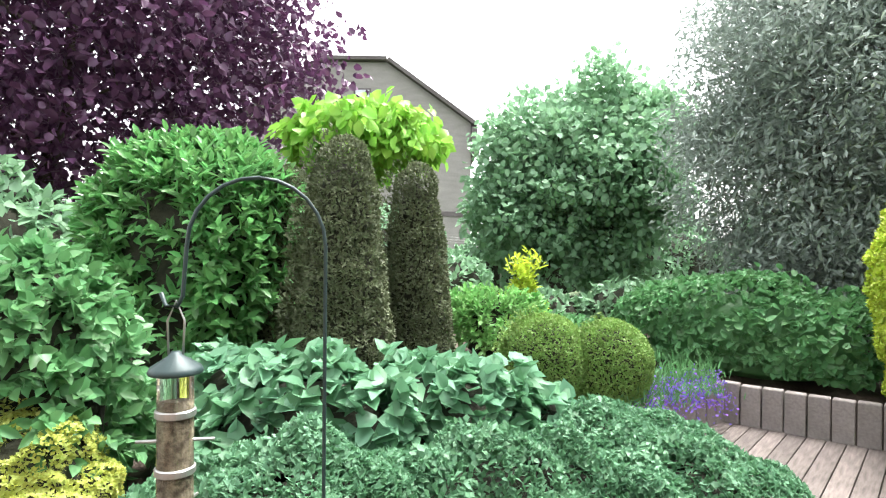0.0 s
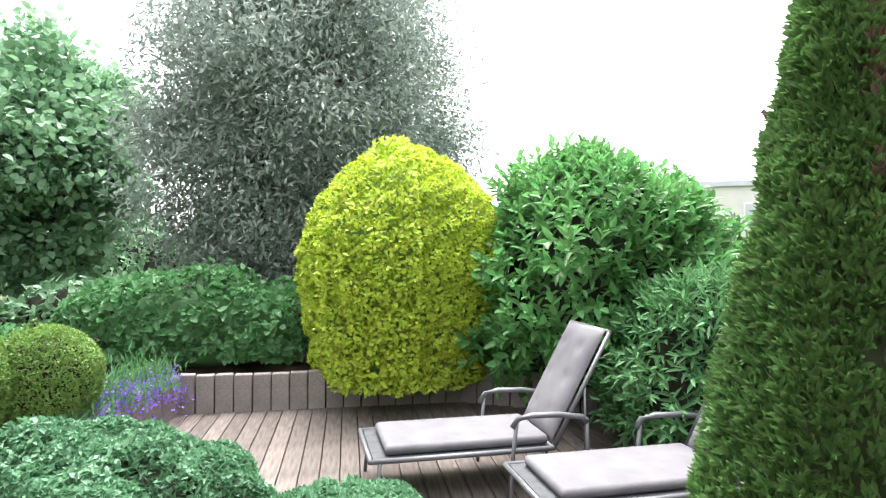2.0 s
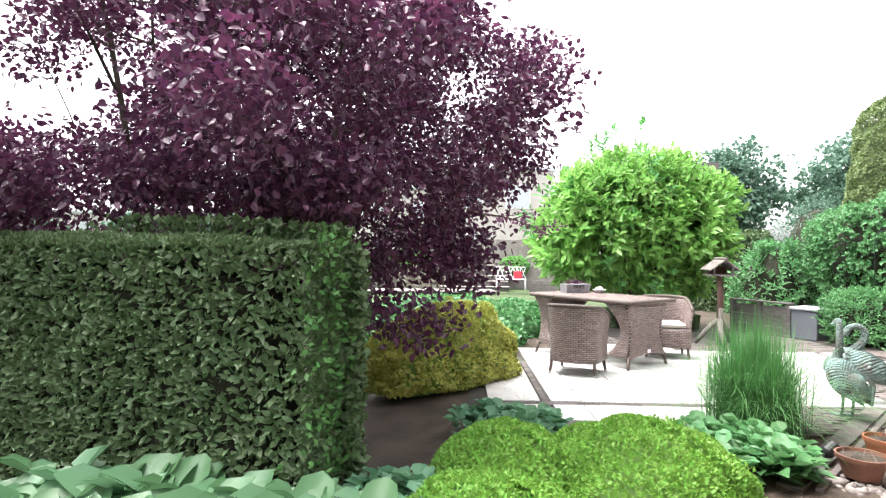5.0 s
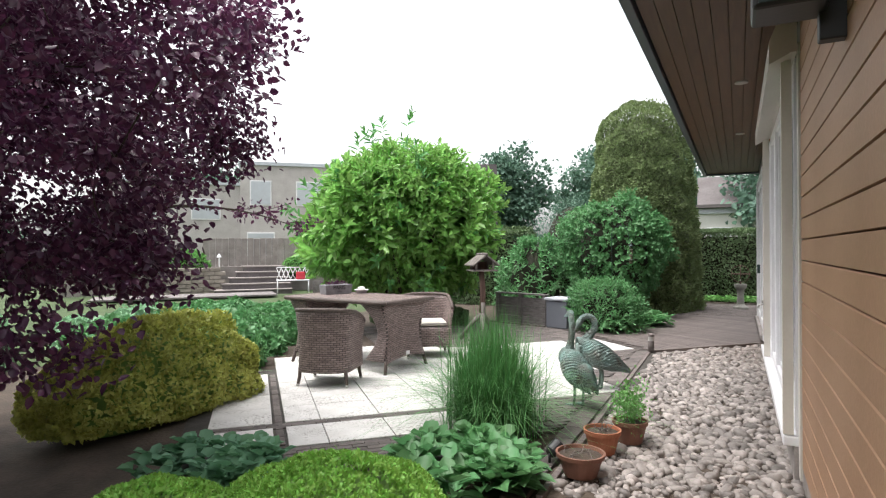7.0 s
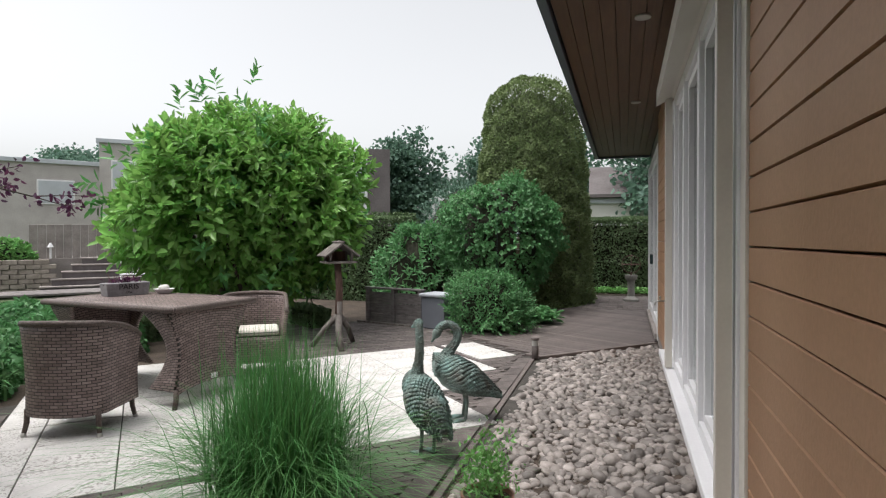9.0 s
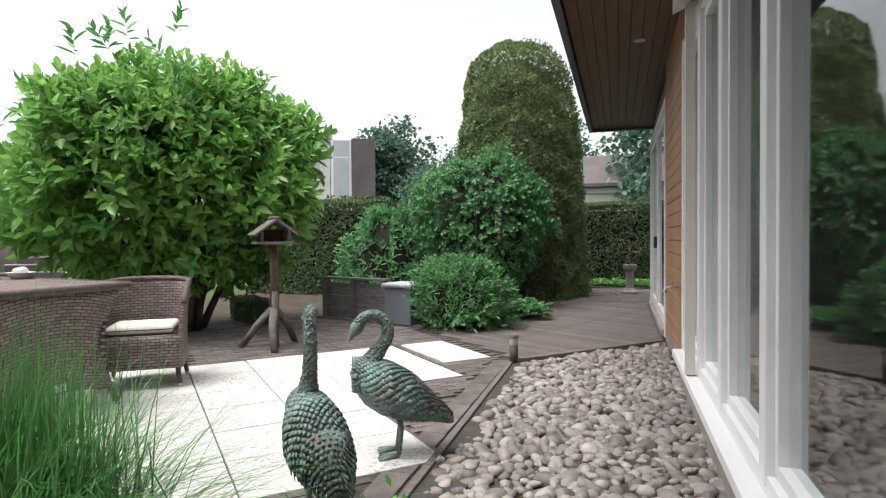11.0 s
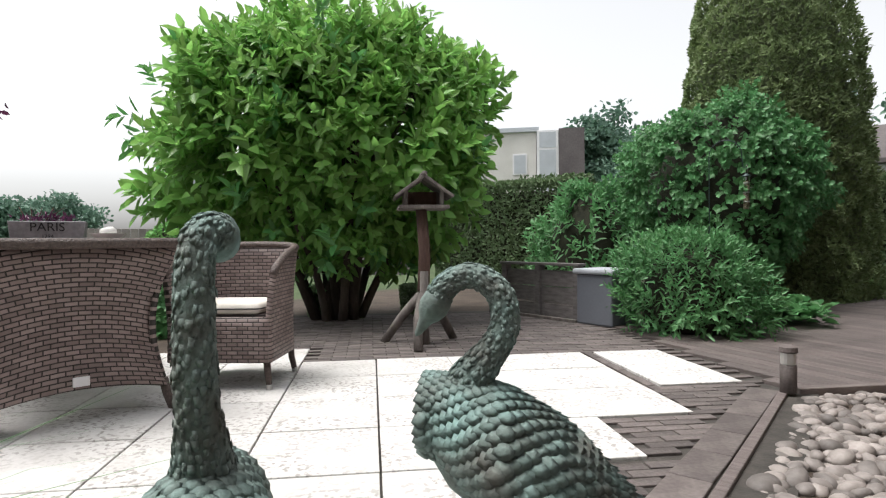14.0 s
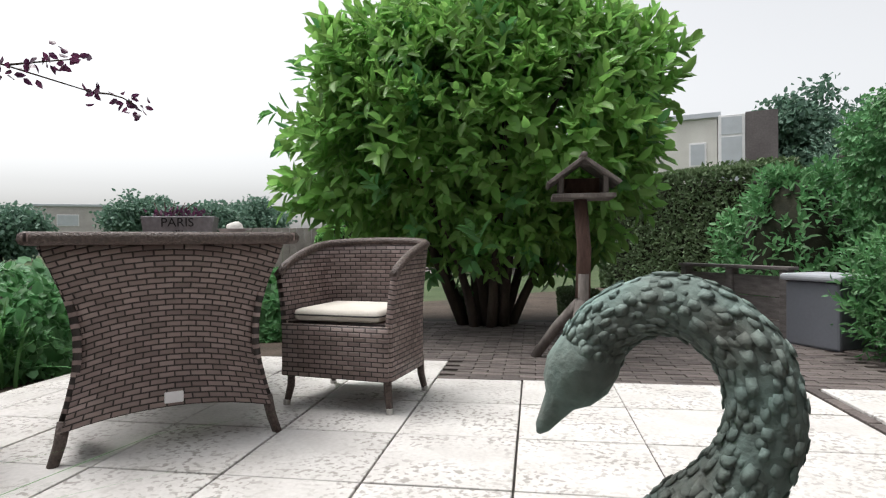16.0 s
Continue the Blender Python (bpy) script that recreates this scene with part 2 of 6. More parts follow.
def weave_material():
    """Flat synthetic rattan: strands over and under, from two crossed waves."""
    m, n, l, p = material("brown_wicker")
    uv = n.new("ShaderNodeUVMap")
    br = n.new("ShaderNodeTexBrick")
    br.offset = 0.5
    br.inputs["Color1"].default_value, br.inputs["Color2"].default_value = (0.37, 0.285, 0.265, 1), (0.22, 0.16, 0.15, 1)
    br.inputs["Mortar"].default_value = (0.028, 0.02, 0.018, 1)
    br.inputs["Scale"].default_value = 1.0
    br.inputs["Mortar Size"].default_value, br.inputs["Mortar Smooth"].default_value = 0.0042, 0.7
    br.inputs["Brick Width"].default_value, br.inputs["Row Height"].default_value = 0.062, 0.023
    l.new(uv.outputs[0], br.inputs["Vector"])
    nz = n.new("ShaderNodeTexNoise")
    nz.inputs["Scale"].default_value = 9
    mul = n.new("ShaderNodeMix")
    mul.data_type, mul.blend_type = "RGBA", "MULTIPLY"
    mul.inputs["Factor"].default_value = 0.4
    l.new(br.outputs["Color"], mul.inputs["A"])
    l.new(nz.outputs[0], mul.inputs["B"])
    l.new(mul.outputs["Result"], p.inputs["Base Color"])
    p.inputs["Roughness"].default_value = 0.5
    b_ = n.new("ShaderNodeBump")
    b_.invert = True
    b_.inputs["Strength"].default_value, b_.inputs["Distance"].default_value = 0.9, 0.004
    l.new(br.outputs["Fac"], b_.inputs["Height"])
    l.new(b_.outputs[0], p.inputs["Normal"])
    return m


def glass_material(name, tint=(0.9, 0.95, 0.95)):
    m, n, l, p = material(name)
    p.inputs["Base Color"].default_value = (*tint, 1)
    p.inputs["Roughness"].default_value = 0.02
    p.inputs["Transmission Weight"].default_value = 1.0
    p.inputs["IOR"].default_value = 1.45
    return m


def add_specks(m, scale, colour, amount):
    """Small dark pits, gathered in patches, over the colour of a material."""
    n, l = m.node_tree.nodes, m.node_tree.links
    p = n["Principled BSDF"]
    src = p.inputs["Base Color"].links[0].from_socket
    tc = n.new("ShaderNodeTexCoord")
    info = n.new("ShaderNodeObjectInfo")
    shift = n.new("ShaderNodeVectorMath")
    shift.operation = "MULTIPLY_ADD"
    shift.inputs[1].default_value = (1, 1, 1)
    l.new(tc.outputs["Object"], shift.inputs[0])
    l.new(info.outputs["Location"], shift.inputs[2])
    dots, patch = n.new("ShaderNodeTexNoise"), n.new("ShaderNodeTexNoise")
    dots.inputs["Scale"].default_value, patch.inputs["Scale"].default_value = scale, 2.6
    dots.inputs["Detail"].default_value = 3
    for q in (dots, patch):
        l.new(shift.outputs[0], q.inputs["Vector"])
    a, b = n.new("ShaderNodeMapRange"), n.new("ShaderNodeMapRange")
    a.inputs["From Min"].default_value, a.inputs["From Max"].default_value = 0.53, 0.60
    b.inputs["From Min"].default_value, b.inputs["From Max"].default_value = 0.38, 0.58
    l.new(dots.outputs[0], a.inputs["Value"])
    l.new(patch.outputs[0], b.inputs["Value"])
    mul = n.new("ShaderNodeMath")
    mul.operation = "MULTIPLY"
    l.new(a.outputs[0], mul.inputs[0])
    l.new(b.outputs[0], mul.inputs[1])
    amt = n.new("ShaderNodeMath")
    amt.operation = "MULTIPLY"
    amt.inputs[1].default_value = amount
    l.new(mul.outputs[0], amt.inputs[0])
    mix = n.new("ShaderNodeMix")
    mix.data_type = "RGBA"
    l.new(amt.outputs[0], mix.inputs["Factor"])
    l.new(src, mix.inputs["A"])
    mix.inputs["B"].default_value = (*colour, 1)
    l.new(mix.outputs["Result"], p.inputs["Base Color"])


add_specks(M["slab"], 38, (0.28, 0.26, 0.24), 0.85)
M["wicker"] = weave_material()
M["glass"] = glass_material("window_glass")
M["clear"] = glass_material("clear_plastic", (0.95, 0.96, 0.9))
rng = np.random.default_rng(7)


# ---- mesh tools ----
def link_mesh(name, verts, faces, mat, parent=None, smooth=False, label="", uvs=None):
    me = bpy.data.meshes.new(name)
    me.from_pydata([tuple(v) for v in verts], [], [tuple(f) for f in faces])
    if uvs is not None:
        layer = me.uv_layers.new(name="UVMap")
        layer.data.foreach_set("uv", np.asarray(uvs, dtype=np.float32).ravel())
    me.materials.append(M[mat] if isinstance(mat, str) else mat)
    if smooth:
        me.polygons.foreach_set("use_smooth", [True] * len(me.polygons))
    me.update()
    ob = new(name, me)
    if parent:
        ob.parent = parent
    if label:
        ob["label"] = label
    return ob


def part(name, bm, mat, parent, label="", smooth=False):
    me = bpy.data.meshes.new(name)
    bm.normal_update()
    bm.to_mesh(me)
    bm.free()
    me.materials.append(M[mat] if isinstance(mat, str) else mat)
    if smooth:
        me.polygons.foreach_set("use_smooth", [True] * len(me.polygons))
    ob = new(name, me)
    if parent:
        ob.parent = parent
    if label:
        ob["label"] = label
    return ob


def thing(name, m, label, category, group="", kind=""):
    ob = new(name)
    ob.empty_display_size = 0.1
    ob.matrix_world = m
    return tagged(ob, label, category, group, kind)


def box_bm(lo, hi, bevel=0.0, bm=None, m=None):
    own = bmesh.new()
    bmesh.ops.create_cube(own, size=1)
    lo, hi = Vector(lo), Vector(hi)
    for v in own.verts:
        v.co = Vector([(lo[i] + hi[i]) / 2 + v.co[i] * (hi[i] - lo[i]) for i in range(3)])
    if bevel:
        bmesh.ops.bevel(own, geom=own.edges[:], offset=bevel, segments=2, profile=0.5, affect="EDGES")
    if m is not None:
        own.transform(m)
    if bm is None:
        return own
    tmp = bpy.data.meshes.new("tmp")
    own.to_mesh(tmp)
    own.free()
    bm.from_mesh(tmp)
    bpy.data.meshes.remove(tmp)
    return bm


def lathe_bm(profile, n=20, bm=None, at=(0, 0, 0)):
    bm = bm or bmesh.new()
    rings = []
    for r, z in profile:
        rings.append([bm.verts.new((at[0] + r * math.cos(6.28318 * i / n), at[1] + r * math.sin(6.28318 * i / n), at[2] + z)) for i in range(n)])
    for a, b in zip(rings, rings[1:]):
        for i in range(n):
            bm.faces.new((a[i], a[(i + 1) % n], b[(i + 1) % n], b[i]))
    bm.faces.new(rings[0][::-1])
    bm.faces.new(rings[-1])
    return bm


def tube_arrays(points, radii, n=7):
    """Vertices and faces of a tapered tube along points."""
    pts = np.asarray(points, float)
    tang = np.gradient(pts, axis=0)
    tang /= np.linalg.norm(tang, axis=1)[:, None] + 1e-9
    ref = np.array([0.31, 0.17, 0.93]) if abs(tang[0][2]) < 0.8 else np.array([0.94, 0.2, 0.1])
    a = np.cross(tang, ref)
    a /= np.linalg.norm(a, axis=1)[:, None] + 1e-9
    b = np.cross(tang, a)
    ang = np.linspace(0, 2 * math.pi, n, endpoint=False)
    rad = np.asarray(radii, float)[:, None, None] * np.ones((1, n, 1))
    ring = pts[:, None, :] + rad * (a[:, None, :] * np.cos(ang)[None, :, None] + b[:, None, :] * np.sin(ang)[None, :, None])
    k = len(pts)
    faces = [(i * n + j, i * n + (j + 1) % n, (i + 1) * n + (j + 1) % n, (i + 1) * n + j) for i in range(k - 1) for j in range(n)]
    faces += [tuple(range(n))[::-1], tuple((k - 1) * n + j for j in range(n))]
    return ring.reshape(-1, 3), faces


def tubes(name, runs, mat, parent=None, n=7, label=""):
    """One mesh of several tubes: runs of (points, radii)."""
    vs, fs, o = [], [], 0
    for pts, rad in runs:
        if np.isscalar(rad):
            rad = [rad] * len(pts)
        v, f = tube_arrays(pts, rad, n)
        vs.append(v)
        fs += [tuple(i + o for i in q) for q in f]
        o += len(v)
    return link_mesh(name, np.concatenate(vs), fs, mat, parent, True, label)


def unit(v):
    return v / (np.linalg.norm(v, axis=-1, keepdims=True) + 1e-9)


def leaf_arrays(p, d, nrm, length, width, fold=0.25, droop=0.15):
    """Leaves with a folded midrib: eight corners and four faces each; p base, d way of the tip, nrm the upper side."""
    d = unit(d)
    s = unit(np.cross(d, nrm))
    nn = np.cross(s, d)
    L, W = length[:, None], width[:, None]
    pts = []
    for f, w, h in ((0, 0, 0), (0.3, 1, fold), (0.7, 0.8, fold * 0.8), (1, 0, -droop), (0.7, -0.8, fold * 0.8), (0.3, -1, fold)):
        pts.append(p + d * L * f + s * W * 0.5 * w + nn * (W * h * 0.5 - L * droop * f * f * 0.6))
    v = np.stack(pts, 1).reshape(-1, 3)
    i = np.arange(len(p))[:, None] * 6
    q = np.concatenate([i + np.array([[0, 1, 2, 3]]), i + np.array([[0, 3, 4, 5]])], 1).reshape(-1, 4)
    return v, q


def small_arrays(p, d, nrm, length, width):
    """Small leaves: one folded diamond of two triangles each."""
    d = unit(d)
    s = unit(np.cross(d, nrm))
    nn = np.cross(s, d)
    L, W = length[:, None], width[:, None]
    v = np.stack([p, p + d * L * 0.5 + s * W * 0.5 + nn * W * 0.15, p + d * L, p + d * L * 0.5 - s * W * 0.5 + nn * W * 0.15], 1).reshape(-1, 3)
    i = np.arange(len(p))[:, None] * 4
    q = np.concatenate([i + np.array([[0, 1, 2]]), i + np.array([[0, 2, 3]])], 1).reshape(-1, 3)
    return v, q


def leaf_object(name, chunks, mat, parent, label=""):
    """chunks: (verts, faces) pairs, faces an int array with three or four columns."""
    vs, loops, starts, totals, o, lo = [], [], [], [], 0, 0
    for v, q in chunks:
        vs.append(v)
        k = q.shape[1]
        loops.append((q + o).ravel())
        starts.append(lo + np.arange(len(q)) * k)
        totals.append(np.full(len(q), k))
        o += len(v)
        lo += q.size
    vs, loops, starts = np.concatenate(vs), np.concatenate(loops), np.concatenate(starts)
    me = bpy.data.meshes.new(name)
    me.vertices.add(len(vs))
    me.vertices.foreach_set("co", vs.astype(np.float32).ravel())
    me.loops.add(len(loops))
    me.loops.foreach_set("vertex_index", loops.astype(np.int32))
    me.polygons.add(len(starts))
    me.polygons.foreach_set("loop_start", starts.astype(np.int32))
    me.polygons.foreach_set("loop_total", np.concatenate(totals).astype(np.int32))
    me.update(calc_edges=True)
    me.materials.append(M[mat] if isinstance(mat, str) else mat)
    ob = new(name, me)
    ob.parent = parent
    if label:
        ob["label"] = label
    return ob


def lumps(p, scale, amount, seed):
    """Smooth pseudo-noise of positions, from a few crossed waves."""
    r = np.random.default_rng(seed)
    out = np.zeros(len(p))
    for k in range(16):
        w = r.normal(size=3) * scale * (0.7 + 0.15 * k)
        out += np.sin(p @ w + r.uniform(0, 6.28)) / (1 + 0.1 * k)
    return amount * out / 4.2


SHAPES = {
    "ball": lambda h: np.sqrt(np.clip(1 - (2 * h - 1) ** 2, 0, 1)),
    "mound": lambda h: np.sqrt(np.clip(1 - h ** 2.2, 0, 1)),
    "dome": lambda h: np.clip(0.86 + 0.5 * h - 0.5 * h * h, 0, 1) * np.clip(1 - np.clip((h - 0.42) / 0.58, 0, 1) ** 2.3, 0, 1) ** 0.5,
    "cone": lambda h: np.clip((1 - h) * 0.9 + 0.12, 0, 1) * np.clip((1 - h) / 0.12, 0, 1) ** 0.5 * np.clip(0.75 + h * 3, 0, 1),
    "pillar": lambda h: np.clip(1 - 0.36 * h ** 1.8, 0, 1) * np.clip(1 - np.clip((h - 0.82) / 0.18, 0, 1) ** 2.6, 0, 1) ** 0.5,
    "taper": lambda h: np.clip(1 - 0.60 * h, 0, 1) * np.clip(1 - np.clip((h - 0.85) / 0.15, 0, 1) ** 2.2, 0, 1) ** 0.5,
    "slab": lambda h: np.clip((1.0 - h) / 0.03, 0, 1) ** 0.4,
    "bush": lambda h: np.clip(h / 0.25 + 0.55, 0, 1) * np.sqrt(np.clip(1 - np.clip((h - 0.3) / 0.7, 0, 1) ** 2.4, 0, 1)),
}


def on_shape(shape, n, size, power, seed, bumps=0.08, bump_scale=3.0):
    """n points spread over a body of revolution of the size (rx, ry, height), with outward normals."""
    r = np.random.default_rng(seed)
    rx, ry, H = size
    hs = np.linspace(0, 1, 200)
    prof = SHAPES[shape](hs)
    rad = (rx + ry) / 2
    arc = np.hypot(np.diff(prof) * rad, np.diff(hs) * H) * (prof[1:] + prof[:-1] + 0.02)
    cdf = np.cumsum(arc) / arc.sum()
    h = np.interp(r.uniform(0, 1, n), np.r_[0, cdf], hs)
    a = r.uniform(0, 2 * math.pi, n)
    ca, sa = np.cos(a), np.sin(a)
    sup = (np.abs(ca) ** power + np.abs(sa) ** power) ** (-1 / power)
    pr = SHAPES[shape](h)
    slope = (SHAPES[shape](np.clip(h + 0.01, 0, 1)) - SHAPES[shape](np.clip(h - 0.01, 0, 1))) / 0.02 * rad / H
    if power > 2.5:
        gx, gy = np.sign(ca) * np.abs(ca) ** (power - 1), np.sign(sa) * np.abs(sa) ** (power - 1)
    else:
        gx, gy = ca, sa
    nr = unit(np.stack([gx * ry, gy * rx, np.clip(-slope, -1.5, 8) * rad], 1))
    p = np.stack([pr * rx * ca * sup, pr * ry * sa * sup, h * H], 1)
    return p + nr * lumps(p, bump_scale, bumps * min(rx, ry, H), seed + 1)[:, None], nr


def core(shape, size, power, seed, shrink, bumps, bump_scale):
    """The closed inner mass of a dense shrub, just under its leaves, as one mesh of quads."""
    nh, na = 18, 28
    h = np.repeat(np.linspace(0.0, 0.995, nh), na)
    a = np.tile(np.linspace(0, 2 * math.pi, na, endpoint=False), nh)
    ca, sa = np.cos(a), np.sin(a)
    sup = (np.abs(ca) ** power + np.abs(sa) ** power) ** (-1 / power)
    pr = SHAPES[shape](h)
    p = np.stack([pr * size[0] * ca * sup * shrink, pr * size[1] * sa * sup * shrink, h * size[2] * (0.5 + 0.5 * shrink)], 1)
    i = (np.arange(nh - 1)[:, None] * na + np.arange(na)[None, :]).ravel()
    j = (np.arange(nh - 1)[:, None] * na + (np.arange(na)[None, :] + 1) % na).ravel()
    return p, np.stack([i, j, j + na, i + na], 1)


def shrub(name, label, m, shape, size, n, leaf, mat, category="shrub", power=2.0, bumps=0.08, bump_scale=3.0, big=False, droop=0.15,
          up=0.3, depth=0.12, shrink=0.84, stray=0.06, dense=True, group="", kind="", wild=0.7, cover=2.6):
    """A leafy body: leaves of about leaf=(length, width) set over it, with an inner mass coloured dark for the shade in
    there and some stray shoots.
    """
    seed = int(abs(hash_of(name, m)) % 100000)
    r = np.random.default_rng(seed)
    top = thing(name, m, label, category, group, kind)
    hs = np.linspace(0, 1, 60)
    prof = SHAPES[shape](hs)
    area = np.sum(np.hypot(np.diff(prof) * (size[0] + size[1]) / 2, np.diff(hs) * size[2]) * (prof[1:] + prof[:-1])) * 0.5 * 2 * math.pi * math.sqrt((size[0] ** 2 + size[1] ** 2) / 2)
    area *= 1.2 if power > 3 else 1.0
    n = int(min(60000, cover * area / ((0.75 if big else 0.5) * leaf[0] * leaf[1])))
    p, nr = on_shape(shape, n, size, power, seed, bumps, bump_scale)
    off = r.uniform(-depth, 0.02, n) * min(size) + (r.uniform(0, 1, n) < stray) * r.uniform(0, 0.10, n) * min(max(size), 1.2)
    p = p + nr * off[:, None]
    d = unit(nr * 0.7 + r.normal(size=(n, 3)) * wild + np.array([0, 0, up]))
    up_side = unit(nr + np.array([0, 0, 0.6]) + r.normal(size=(n, 3)) * 0.35)
    L = leaf[0] * r.uniform(0.65, 1.25, n)
    W = leaf[1] * r.uniform(0.75, 1.2, n)
    p = p - d * (L * 0.4)[:, None]
    chunk = leaf_arrays(p, d, up_side, L, W, 0.3, droop) if big else small_arrays(p, d, up_side, L, W)
    leaf_object("foliage", [chunk], mat, top)
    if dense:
        # most cores are coloured darker than the leaves, as painted shade in the gaps
        leaf_object("inner_mass", [core(shape, size, power, seed, 0.885 if mat == "yew_green" else 0.87 if mat == "yellow" else min(shrink, 0.82), bumps, bump_scale)], {"yellow": "box", "box_fresh": "box", "yew_green": "yew", "mid": "mid", "euonymus": "box"}.get(mat, "core_shade"), top)
    return top


def hash_of(name, m):
    v = m.translation
    return sum(ord(c) * (i + 3) for i, c in enumerate(name)) * 131 + int(v.x * 1000) * 7 + int(v.y * 1000) * 13


def sprigs(p, nr, seed, stem=0.24, leaf=(0.11, 0.042), count=8, up=0.55, wild=0.35):
    """Leafy shoots standing out of a surface: leaves in turn up each shoot, spreading from it."""
    r = np.random.default_rng(seed)
    n = len(p)
    d = unit(nr * 0.75 + np.array([0, 0, up]) + r.normal(size=(n, 3)) * wild)
    side = unit(np.cross(d, r.normal(size=(n, 3))))
    oth = np.cross(d, side)
    out, ends = [], []
    for k in range(count):
        f = (k + 0.5) / count
        ang = k * 2.4 + r.uniform(-0.4, 0.4, n)
        rad = side * np.cos(ang)[:, None] + oth * np.sin(ang)[:, None]
        base = p + d * (stem * f)
        way = unit(rad * (1.0 - 0.55 * f) + d * (0.35 + 0.9 * f) + r.normal(size=(n, 3)) * 0.15)
        L = leaf[0] * r.uniform(0.7, 1.15, n) * (0.75 + 0.35 * math.sin(math.pi * min(1, f + 0.25)))
        out.append(leaf_arrays(base, way, unit(d + rad * 0.1 + np.array([0, 0, 0.3])), L, leaf[1] * r.uniform(0.8, 1.15, n), 0.3, 0.25))
    return out


def laurel(name, label, m, size, n, mat, leaf=(0.12, 0.045), shape="ball", category="shrub", power=2.0, stem=0.24, stems=0, up=0.55, bumps=0.22, inner=True, count=8, shrink=0.6):
    seed = hash_of(name, m) % 99991
    top = thing(name, m, label, category)
    p, nr = on_shape(shape, n, size, power, seed, bumps, 2.2)
    r = np.random.default_rng(seed)
    p = p - nr * (r.uniform(0, 1, n) ** 2 * 0.45 * min(size[0], size[1]))[:, None] - nr * stem * 0.7
    chunks = sprigs(p, nr, seed, stem, leaf, count, up)
    leaf_object("foliage", chunks, mat, top)
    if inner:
        # closed core, its dark colour standing in for shade inside the laurel
        leaf_object("inner_mass", [core(shape, size, power, seed, shrink, 0.2, 2.0)], "core_shade", top)
    return top


def limb(a, b, r0, r1, sag, seed, k=6):
    r = np.random.default_rng(seed)
    a, b = np.asarray(a, float), np.asarray(b, float)
    t = np.linspace(0, 1, k)[:, None]
    mid = (a + b) / 2 + np.array([0, 0, sag]) + r.normal(size=3) * 0.08 * np.linalg.norm(b - a)
    return (1 - t) ** 2 * a + 2 * t * (1 - t) * mid + t * t * b, np.linspace(r0, r1, k)


def tree(name, label, m, trunk, crown, radii, clumps, per, leaf, mat, spread=0.35, droop=0.2, stems=1, trunk_r=0.12, big=True, bark="bark", low=0.0, weep=0.0, hollow=0.0, category="tree", wild=0.8, floor=None):
    """A tree: stem or stems up to the height trunk, limbs to clumps of leaves all through an uneven crown."""
    seed = hash_of(name, m) % 99991
    r = np.random.default_rng(seed)
    top = thing(name, m, label, category)
    crown, radii = np.asarray(crown, float), np.asarray(radii, float)
    u = unit(r.normal(size=(clumps, 3)))
    rad = hollow + (1 - hollow) * r.uniform(0.0, 1, clumps) ** 0.45
    rad *= 1 + lumps(u * 3, 1.3, 0.2, seed)
    c = crown + u * radii * rad[:, None]
    c[:, 2] = np.maximum(c[:, 2], low)
    if floor:
        c[:, 2] = np.maximum(c[:, 2], [floor(q[0], q[1]) for q in c])
    runs = []
    bases = [np.array([0.18 * math.cos(k * 2.4), 0.18 * math.sin(k * 2.4), 0.0]) * (stems > 1) for k in range(stems)]
    tops = []
    for k, b in enumerate(bases):
        e = np.array([crown[0] * 0.6, crown[1] * 0.6, trunk]) + (np.array([math.cos(k * 2.4), math.sin(k * 2.4), 0]) * radii * 0.35 if stems > 1 else 0)
        pts, rr = limb(b, e, trunk_r, trunk_r * 0.6, 0.1, seed + k, 8)
        runs.append((pts, rr))
        tops.append(e)
        pts2, rr2 = limb(e, [crown[0] + (e[0] - crown[0]) * 1.6, crown[1] + (e[1] - crown[1]) * 1.6, crown[2] + radii[2] * 0.75], trunk_r * 0.6, trunk_r * 0.12, 0.2, seed + 50 + k, 8)
        runs.append((pts2, rr2))
        tops += [pts2[2], pts2[4], pts2[5]]
    nodes = [np.asarray(q) for q in tops]
    thick = [trunk_r * 0.5] * len(nodes)
    start = np.array(nodes)
    order = np.argsort([np.min(np.linalg.norm(start - q, axis=1)) for q in c])
    for k in order:
        have = np.array(nodes)
        dist = np.linalg.norm(have - c[k], axis=1) + 1.5 * np.maximum(0, have[:, 2] - c[k, 2])
        j = int(np.argmin(dist))
        rr0 = max(0.006, thick[j] * 0.62)
        pts, rr = limb(nodes[j], c[k], rr0, max(0.004, rr0 * 0.6), 0.06 * dist[j], seed + 100 + int(k), 4)
        runs.append((pts, rr))
        nodes.append(c[k])
        thick.append(rr0 * 0.8)
    tubes("trunk", runs, bark, top, 6)
    n = clumps * per
    base = np.repeat(c, per, 0)
    o = np.clip(r.normal(size=(n, 3)), -1.7, 1.7) * spread * np.array([1, 1, 0.7])
    o[:, 2] -= weep * np.abs(r.normal(size=n)) * spread
    p = base + o
    d = unit(unit(p - crown) * 0.5 + r.normal(size=(n, 3)) * wild + np.array([0, 0, -droop]))
    ns = unit(r.normal(size=(n, 3)) * 0.7 + np.array([0, 0, 0.8]))
    L, W = leaf[0] * r.uniform(0.6, 1.2, n), leaf[1] * r.uniform(0.7, 1.2, n)
    leaf_object("crown", [leaf_arrays(p, d, ns, L, W, 0.25, 0.2) if big else small_arrays(p, d, ns, L, W)], mat, top)
    return top


def frame_of(origin, along):
    """A pose at origin whose x axis runs along the level direction given."""
    a = math.degrees(math.atan2(along[1], along[0]))
    return pose(*origin, 0, 0, a)

